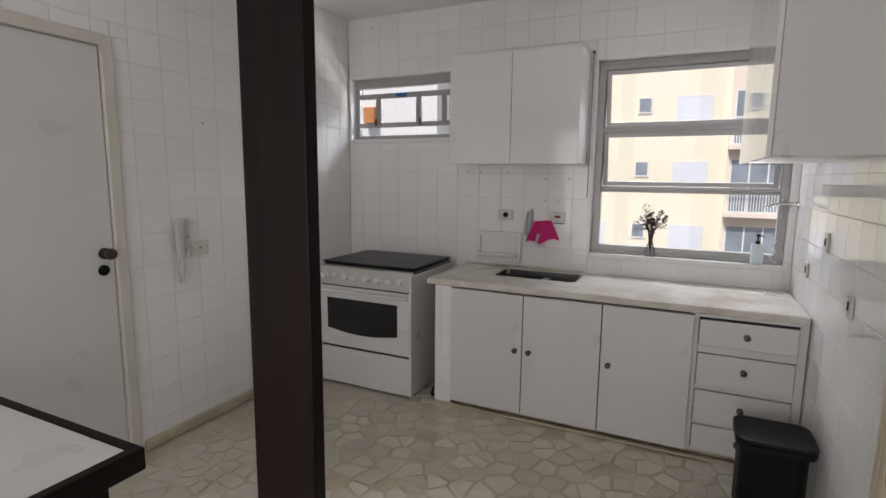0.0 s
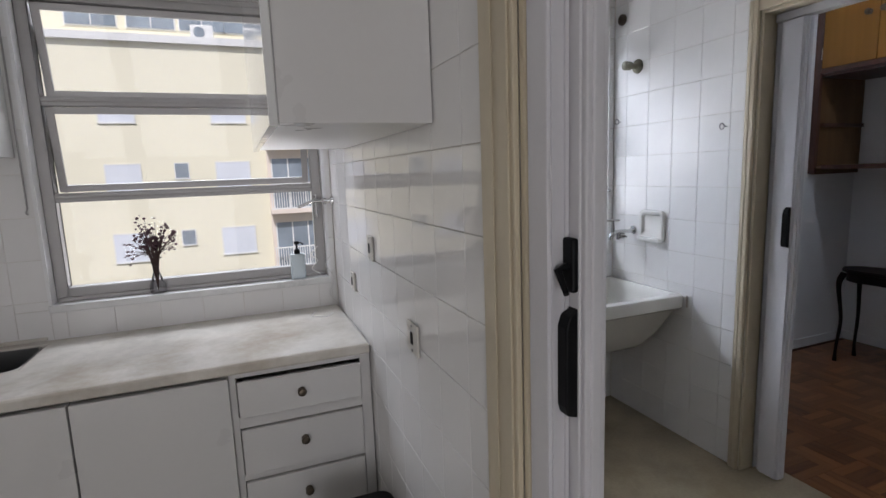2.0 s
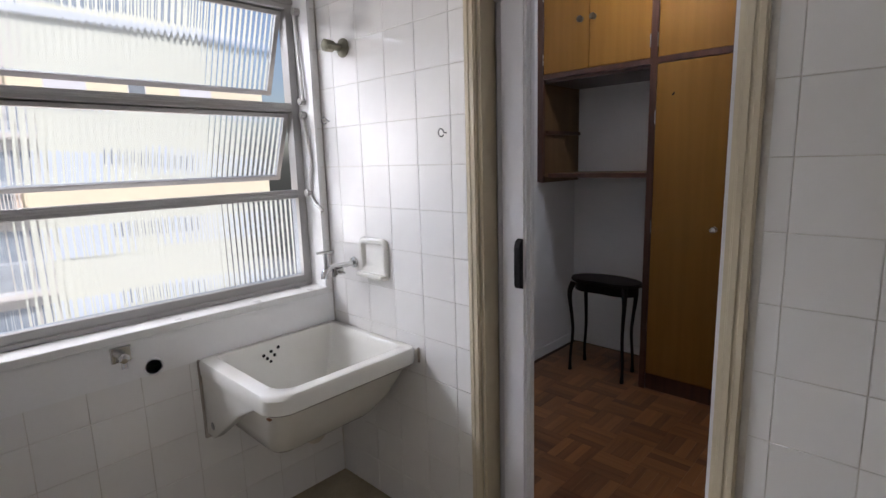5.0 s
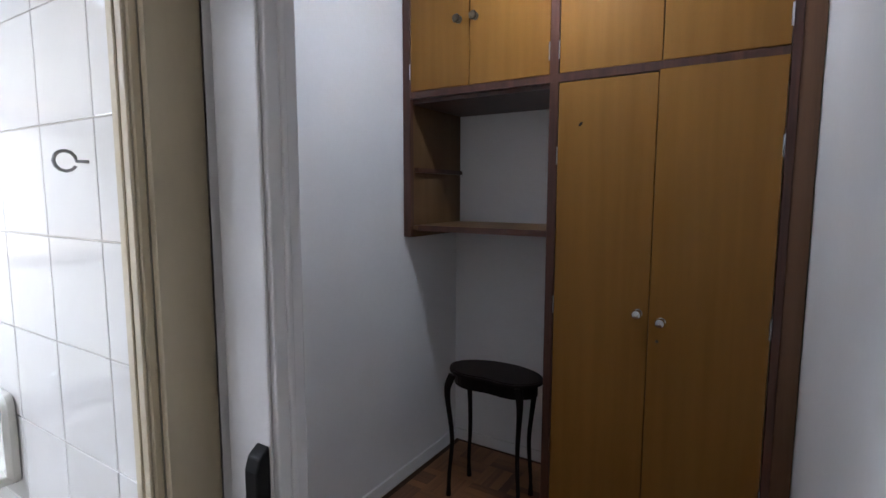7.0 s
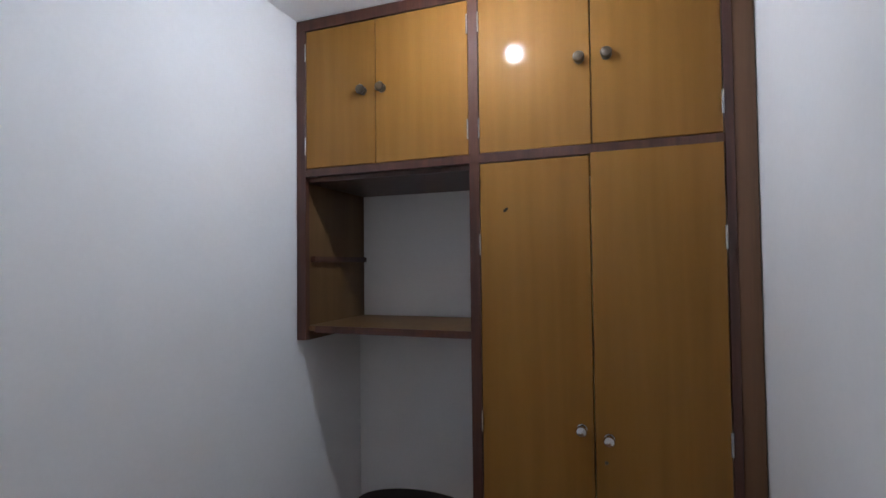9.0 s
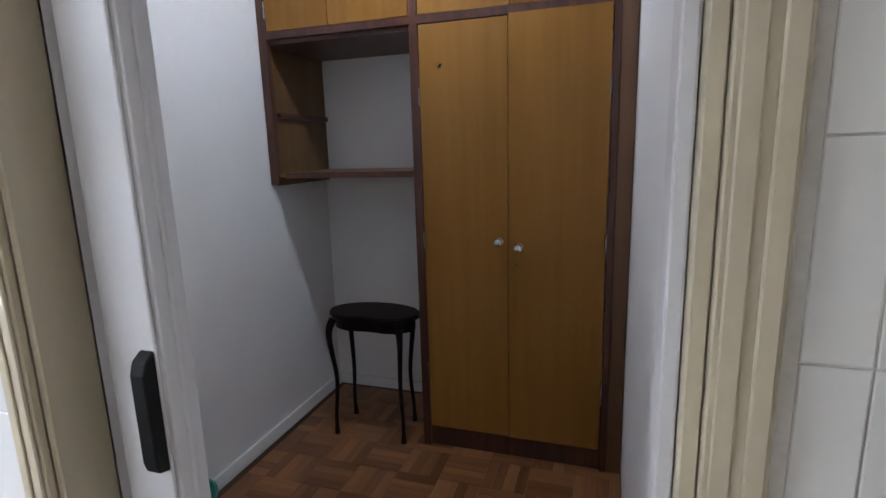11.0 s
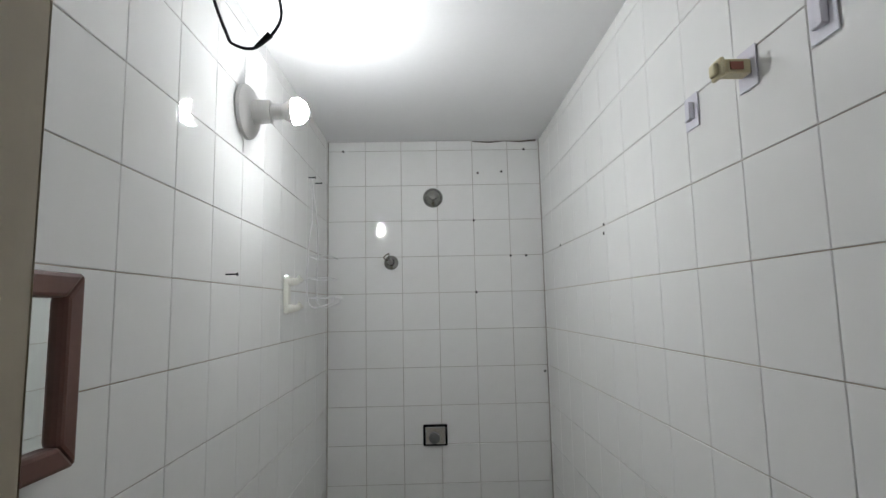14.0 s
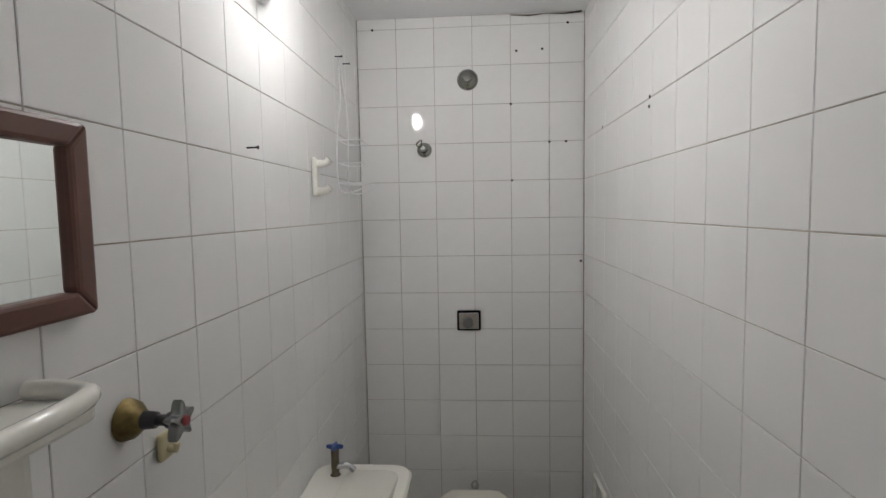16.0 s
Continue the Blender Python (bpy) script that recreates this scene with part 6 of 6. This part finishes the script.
BRASS_DARK = mat("dark worn brass", (0.12, 0.10, 0.07), 0.35, metal=0.9, spread=0.3, scale=30)
bt = thing("tap", (4.11, 2.0, WZ), "old dark chrome basin tap with a blue star handle", "tap")
part("body", lathe([(0.018, 0), (0.012, 0.006), (0.014, 0.03), (0.013, 0.06), (0.014, 0.09)], (4.11, 1.99, WZ), n=14), BRASS_DARK, bt, smooth=True)
part("spout", tube(spline([(4.11, 1.985, WZ + 0.03), (4.115, 1.95, WZ + 0.03), (4.112, 1.925, WZ + 0.015)], 4), [0.012] * 5 + [0.011] * 4, 10), CHROME, bt, smooth=True)
star = [(4.11 + (0.03 if i % 2 == 0 else 0.011) * math.cos(math.pi * i / 4), 1.99 + (0.03 if i % 2 == 0 else 0.011) * math.sin(math.pi * i / 4)) for i in range(8)]
part("handle", prism(star, WZ + 0.09, WZ + 0.105), mat("blue enamel handle", (0.03, 0.08, 0.3), 0.4), bt, bevel=0.003)

tl = thing("toilet", (4.45, 1.515, BF), "white toilet with its cream lid closed", "toilet")
TC = 1.53
def oval(x0, x1, w, flat=0.0, n=32, back=0.0):
    out = []
    cx, a_ = (x0 + x1) / 2, (x1 - x0) / 2
    for i in range(n):
        t_ = 2 * math.pi * i / n
        x, y = cx + a_ * math.cos(t_), TC + w / 2 * math.sin(t_) * (1 - 0.02 * max(0, -math.cos(t_)) - flat * max(0, math.cos(t_)))
        out.append((min(x, x1 - back), y))
    return out
bm = bmesh.new()
rs = []
for z, x0, x1, w in ((BF, 4.225, 4.62, 0.20), (BF + 0.03, 4.235, 4.61, 0.185), (BF + 0.16, 4.30, 4.60, 0.155), (BF + 0.23, 4.29, 4.62, 0.19), (BF + 0.30, 4.20, 4.70, 0.30), (BF + 0.36, 4.155, 4.76, 0.375), (BF + 0.385, 4.15, 4.77, 0.38)):
    rs.append([bm.verts.new((x, y, z)) for x, y in oval(x0, x1, w)])
for q, w in zip(rs, rs[1:]):
    for i in range(len(q)):
        bm.faces.new((q[i], q[(i + 1) % len(q)], w[(i + 1) % len(q)], w[i]))
bm.faces.new(rs[0][::-1])
bm.faces.new(rs[-1])
part("bowl", bm, PORC_BATH, tl, smooth=True)
SEAT = mat("cream plastic seat", (0.78, 0.76, 0.66), 0.15, spread=0.02, bump=0.0)
part("seat", prism(oval(4.145, 4.78, 0.40, back=0.03), BF + 0.387, BF + 0.402), SEAT, tl, bevel=0.006)
part("lid", prism(oval(4.14, 4.80, 0.41, back=0.05), BF + 0.406, BF + 0.43), SEAT, tl, "cream plastic lid, closed", bevel=0.010, segments=3)
for dy in (-0.075, 0.07):
    part("bolt_cap", lathe([(0.013, 0), (0.011, 0.004)], (4.29, TC + dy * 0.95, BF + 0.115), (-0.5, 1 if dy > 0 else -1, 0), 10), BLACK, tl, "dark bolt hole")
part("flush_pipe", tube(spline([(4.96, 1.56, BF + 0.30), (4.86, 1.545, BF + 0.30), (4.78, TC, BF + 0.33)], 4), 0.02, 12), CHROME, tl, smooth=True)
part("hinge", lathe([(0.018, 0), (0.02, 0.012), (0.01, 0.03)], (4.82, TC, BF + 0.40), n=14), CHROME, tl, smooth=True)

tl.location.x += 0.055
fv = thing("flush_valve", (BX1, 1.548, 1.1), "square chrome flush button in a black frame on the tiles", "flush valve")
part("frame", B((BX1 - 0.012, BX1, 1.492, 1.608, 1.055, 1.155)), BLACK, fv, bevel=0.006)
part("plate", B((BX1 - 0.018, BX1 - 0.012, 1.502, 1.598, 1.065, 1.145)), CHROME, fv, bevel=0.004)
part("button", lathe([(0.026, 0), (0.026, 0.012), (0.022, 0.015)], (BX1 - 0.018, 1.555, 1.095), (-1, 0, 0), 18), STEEL, fv, smooth=True)
fg = thing("shower_flange", (BX1, 1.54, 2.25), "round chrome flange of a capped shower outlet", "valve")
part("rose", lathe([(0.05, 0), (0.048, 0.006), (0.03, 0.022), (0.018, 0.028), (0.018, 0.045), (0.008, 0.046)], (BX1, 1.541, 2.259), (-1, 0, 0), 24), TARNISH, fg, smooth=True)
vb = thing("capped_valve", (BX1, 1.757, 1.93), "old chrome valve stub without its handle", "valve")
part("rose", lathe([(0.036, 0), (0.034, 0.008), (0.018, 0.02), (0.013, 0.045), (0.015, 0.06), (0.009, 0.075)], (BX1, 1.753, 1.935), (-1, 0, 0), 20), TARNISH, vb, smooth=True)
part("wire_clip", tube(spline([(BX1 - 0.05, 1.765, 1.94), (BX1 - 0.06, 1.785, 1.955), (BX1 - 0.06, 1.76, 1.975), (BX1 - 0.05, 1.765, 1.945)], 3), 0.003, 6), BRONZE, vb)

rk = thing("wire_rack", (4.5, BY1, 1.73), "white coated wire shower rack hung on a nail", "shower rack")
WIRE = mat("white coated wire", (0.75, 0.75, 0.75), 0.4, bump=0)
RX = 4.505
for xo in (0.0, 0.17):
    part("upright", tube(spline([(4.555 + xo * 0.1, BY1 - 0.01, 2.265), (RX + 0.07 + xo * 0.5, BY1 - 0.012, 2.10), (RX + xo, BY1 - 0.015, 1.98), (RX + xo, BY1 - 0.015, 1.74), (RX + xo, BY1 - 0.10, 1.735), (RX + xo, BY1 - 0.115, 1.76)], 5), 0.003, 6), WIRE, rk, smooth=True)
for z, d_ in ((1.93, 0.10), (1.84, 0.10), (1.76, 0.12)):
    part("tier", tube([(RX, BY1 - 0.014, z), (RX, BY1 - d_, z), (RX + 0.17, BY1 - d_, z), (RX + 0.17, BY1 - 0.014, z), (RX, BY1 - 0.014, z)], 0.0027, 6), WIRE, rk)
part("tray", tube([(RX + 0.02 * i, BY1 - 0.014, 1.76) if k == 0 else (RX + 0.02 * i, BY1 - 0.12, 1.76) for i in range(1, 9) for k in ((0, 1) if i % 2 else (1, 0))], 0.0018, 4), WIRE, rk)
cp_ = thing("brush_holder", (4.22, BY1, 1.66), "white porcelain wall hook pair", "hook")
part("plate", B((4.20, 4.245, BY1 - 0.018, BY1, 1.70, 1.835)), PORC_BATH, cp_, bevel=0.008)
for z in (1.81, 1.718):
    part("peg", tube([(4.22, BY1 - 0.012, z), (4.22, BY1 - 0.045, z + 0.002), (4.22, BY1 - 0.06, z + 0.015)], [0.018, 0.012, 0.014], 10), PORC_BATH, cp_, smooth=True)
for x, z in ((3.713, 1.806), (4.551, 2.267), (4.673, 2.272)):
    nl = thing("nail", (x, BY1, z), "small dark nail in the tile joint", "nail")
    part("shaft", tube([(x, BY1, z), (x, BY1 - 0.028, z)], 0.0022, 6), BLACK, nl)
    part("head", lathe([(0.005, 0), (0.005, 0.002)], (x, BY1 - 0.028, z), (0, -1, 0), 8), BLACK, nl)
for y, z in ((1.991, 2.505), (1.073, 2.505), (1.311, 2.385), (1.191, 2.39), (1.338, 2.141), (1.158, 1.96), (1.08, 1.96), (1.334, 1.782), (1.01, 1.392)):
    part("screw_hole", lathe([(0.006, 0), (0.004, 0.002)], (BX1, y, z), (-1, 0, 0), 8), BLACK, None, "small dark plugged hole in the bathroom tiles", kind="structure")
for x, z in ((4.04, 1.966), (4.045, 1.938), (4.604, 1.967)):
    part("screw_hole", lathe([(0.006, 0), (0.004, 0.002)], (x, BY0, z), (0, 1, 0), 8), BLACK, None, "small dark plugged hole in the bathroom tiles", kind="structure")
FILM = mat("clear sticky pad", (0.72, 0.71, 0.78), 0.15, spread=0.05, bump=0)
for x, z, kind_ in ((3.09, 2.11, 1), (3.262, 2.112, 2), (3.454, 2.11, 0), (2.95, 2.15, 0)):
    ho = thing("adhesive_hook", (x, BY0, z), "clear plastic stick-on hook pad" if kind_ < 2 else "stick-on pad holding a yellowed plastic clip", "hook")
    part("pad", B((x - 0.026, x + 0.026, BY0, BY0 + 0.0025, z - 0.036, z + 0.036)), FILM, ho, bevel=0.001, segments=1)
    if kind_ < 2:
        part("clip", B((x - 0.012, x + 0.012, BY0 + 0.0025, BY0 + 0.006, z - 0.018, z + 0.018), (x - 0.012, x - 0.007, BY0 + 0.006, BY0 + 0.014, z - 0.018, z + 0.018), (x - 0.012, x + 0.012, BY0 + 0.006, BY0 + 0.012, z - 0.018, z - 0.012)), FILM, ho, bevel=0.001, segments=1)
    else:
        part("clip", B((x - 0.014, x + 0.014, BY0 + 0.0025, BY0 + 0.05, z - 0.012, z + 0.014), (x - 0.018, x + 0.016, BY0 + 0.05, BY0 + 0.058, z - 0.018, z + 0.016), (x - 0.012, x + 0.008, BY0 + 0.058, BY0 + 0.066, z - 0.014, z + 0.008)), YEL, ho, bevel=0.003)
        part("red_insert", B((x - 0.017, x - 0.014, BY0 + 0.018, BY0 + 0.04, z - 0.006, z + 0.007)), mat("faded red plastic", (0.35, 0.12, 0.08), 0.5), ho)
s2 = thing("soap_dish", (4.58, BY0, 0.29), "white ceramic paper niche in the tiled side wall", "soap dish")
part("frame", B((4.49, 4.505, BY0, BY0 + 0.018, 0.29, 0.49), (4.665, 4.68, BY0, BY0 + 0.018, 0.29, 0.49), (4.505, 4.665, BY0, BY0 + 0.018, 0.475, 0.49), (4.505, 4.665, BY0, BY0 + 0.018, 0.29, 0.305)), PORC_BATH, s2, bevel=0.006)
part("back", B((4.505, 4.665, BY0 - 0.002, BY0 + 0.003, 0.305, 0.475)), mat("shaded porcelain", (0.66, 0.66, 0.62), 0.15), s2)
part("ledge", prism([(BY0, 0.305), (BY0 + 0.05, 0.325), (BY0 + 0.05, 0.345), (BY0, 0.36)], 4.50, 4.67, axis="x"), PORC_BATH, s2, bevel=0.006)

wb = thing("wire_bin", (4.58, 1.165, BF), "grey metal mesh waste bin beside the toilet", "waste bin")
MESHG = mat("grey painted mesh", (0.22, 0.23, 0.24), 0.5, metal=0.3)
part("rim", tube([(4.59 + 0.118 * math.cos(i * math.pi / 14), 1.16 + 0.118 * math.sin(i * math.pi / 14), BF + 0.262) for i in range(29)], 0.004, 6), CHROME, wb)
part("base", lathe([(0.098, 0), (0.1, 0.05), (0.098, 0.052), (0.094, 0.006)], (4.585, 1.163, BF), n=28), MESHG, wb, smooth=True)
bm = bmesh.new()
N_ = 84
for i in range(N_):
    for tw in (1, -1):
        pts = []
        for k in range(5):
            f_ = k / 4
            a = 2 * math.pi * (i / N_) + tw * 0.55 * f_
            r_ = 0.1 + 0.017 * f_
            pts.append((4.585 + 0.005 * f_ + r_ * math.cos(a), 1.163 - 0.003 * f_ + r_ * math.sin(a), BF + 0.05 + 0.21 * f_))
        tube(pts, 0.0011, 3, bm=bm)
part("mesh", bm, MESHG, wb)
wb.location += Vector((0.05, 0.012, 0))

OFFSET = Vector((0, 0, 0))
# ---- floors in pieces ----
def shards():
    rnd = random.Random(11)
    x0, x1, y0, y1, s = KX0 + 0.035, 0.80, -0.6, 3.9, 0.118
    nx, ny = int((x1 - x0) / s) + 1, int((y1 - y0) / s) + 1
    pts = {(i, j): Vector((x0 + (i + 0.5 + rnd.uniform(-0.46, 0.46)) * s, y0 + (j + 0.5 + rnd.uniform(-0.46, 0.46)) * s)) for i in range(-1, nx + 1) for j in range(-1, ny + 1)}
    near, far = [], []
    for (i, j), c_ in pts.items():
        if not (0 <= i < nx and 0 <= j < ny):
            continue
        if c_.y > 3.22 and c_.x > -1.27 or c_.x > 0.80 or c_.y > 3.9:
            continue
        poly = [Vector((c_.x + a, c_.y + b)) for a, b in ((-0.2, -0.2), (0.2, -0.2), (0.2, 0.2), (-0.2, 0.2))]
        for di in (-2, -1, 0, 1, 2):
            for dj in (-2, -1, 0, 1, 2):
                o = pts.get((i + di, j + dj))
                if o is None or o is c_:
                    continue
                mid_, nr = (o + c_) / 2, (o - c_).normalized()
                lim = mid_.dot(nr) - rnd.uniform(0.004, 0.012)
                out = []
                for k in range(len(poly)):
                    a, b = poly[k], poly[(k + 1) % len(poly)]
                    da, db = a.dot(nr) - lim, b.dot(nr) - lim
                    if da <= 0:
                        out.append(a)
                    if da * db < 0:
                        out.append(a + (b - a) * (da / (da - db)))
                poly = out
                if not poly:
                    break
            if not poly:
                break
        poly = [Vector((min(max(p.x, x0), x1), min(max(p.y, y0), 3.895))) for p in poly]
        if len(poly) < 3:
            continue
        clean = []
        for p in poly:
            if not clean or (p - clean[-1]).length > 0.006:
                clean.append(p)
        if len(clean) > 2 and (clean[0] - clean[-1]).length > 0.006:
            near.append((c_, clean))
    near.sort(key=lambda q: (q[0] - Vector((-0.5, 2.35))).length)
    return near[:300], near[300:]


def shard_mesh(c_, poly):
    n_ = len(poly)
    vs = [(p.x - c_.x, p.y - c_.y, -0.006) for p in poly]
    vs += [((p.x - c_.x) * 0.965, (p.y - c_.y) * 0.965, -0.0005) for p in poly]
    fs = [(i, (i + 1) % n_, n_ + (i + 1) % n_, n_ + i) for i in range(n_)] + [tuple(range(n_, 2 * n_))]
    return vs, fs


near_, far_ = shards()
for c_, poly in near_:
    vs_, fs_ = shard_mesh(c_, poly)
    me = bpy.data.meshes.new("shard")
    me.from_pydata(vs_, [], fs_)
    me.materials.append(SHARD)
    ob = new("shard", me)
    ob.parent = tile_floor
    ob.location = (c_.x, c_.y, 0)
jv, jf = [], []
for c_, poly in far_:
    vs_, fs_ = shard_mesh(c_, poly)
    k = len(jv)
    jv += [(a + c_.x, b + c_.y, z) for a, b, z in vs_]
    jf += [tuple(k + i for i in f) for f in fs_]
me = bpy.data.meshes.new("shards")
me.from_pydata(jv, [], jf)
me.materials.append(SHARD)
ob = new("shards", me)
ob.parent = tile_floor
tagged(ob, "", "", "", "stuff")

rf = bpy.data.objects["floor_room"]
PW, PN = 0.052, 4
blk = PW * PN
_pm = {}
rnd = random.Random(3)
for i in range(12):
    for j in range(10):
        bx0, by0 = 2.742 + i * blk, 2.178 + j * blk
        for k in range(PN):
            if (i + j) % 2:
                a = (bx0, bx0 + blk, by0 + k * PW, by0 + (k + 1) * PW)
            else:
                a = (bx0 + k * PW, bx0 + (k + 1) * PW, by0, by0 + blk)
            a = (a[0], min(a[1], 5.0), a[2], min(a[3], 3.945))
            w, h_ = a[1] - a[0] - 0.0012, a[3] - a[2] - 0.0012
            if w < 0.01 or h_ < 0.01:
                continue
            turn = (i + j) % 2 == 0
            L_, W_ = (h_, w) if turn else (w, h_)
            key = (round(L_, 3), round(W_, 3))
            if key not in _pm:
                bm = B((-L_ / 2, L_ / 2, -W_ / 2, W_ / 2, -0.006, 0.0))
                me = bpy.data.meshes.new("parquet_block")
                bm.to_mesh(me)
                bm.free()
                me.materials.append(PARQUET)
                _pm[key] = me
            ob = new("parquet_block", _pm[key])
            ob.parent = rf
            ob.location = ((a[0] + a[1]) / 2, (a[2] + a[3]) / 2, rnd.uniform(-0.0004, 0.0))
            ob.rotation_euler = (rnd.uniform(-0.004, 0.004), rnd.uniform(-0.002, 0.002), math.pi / 2 if turn else 0)
lay_tiles()
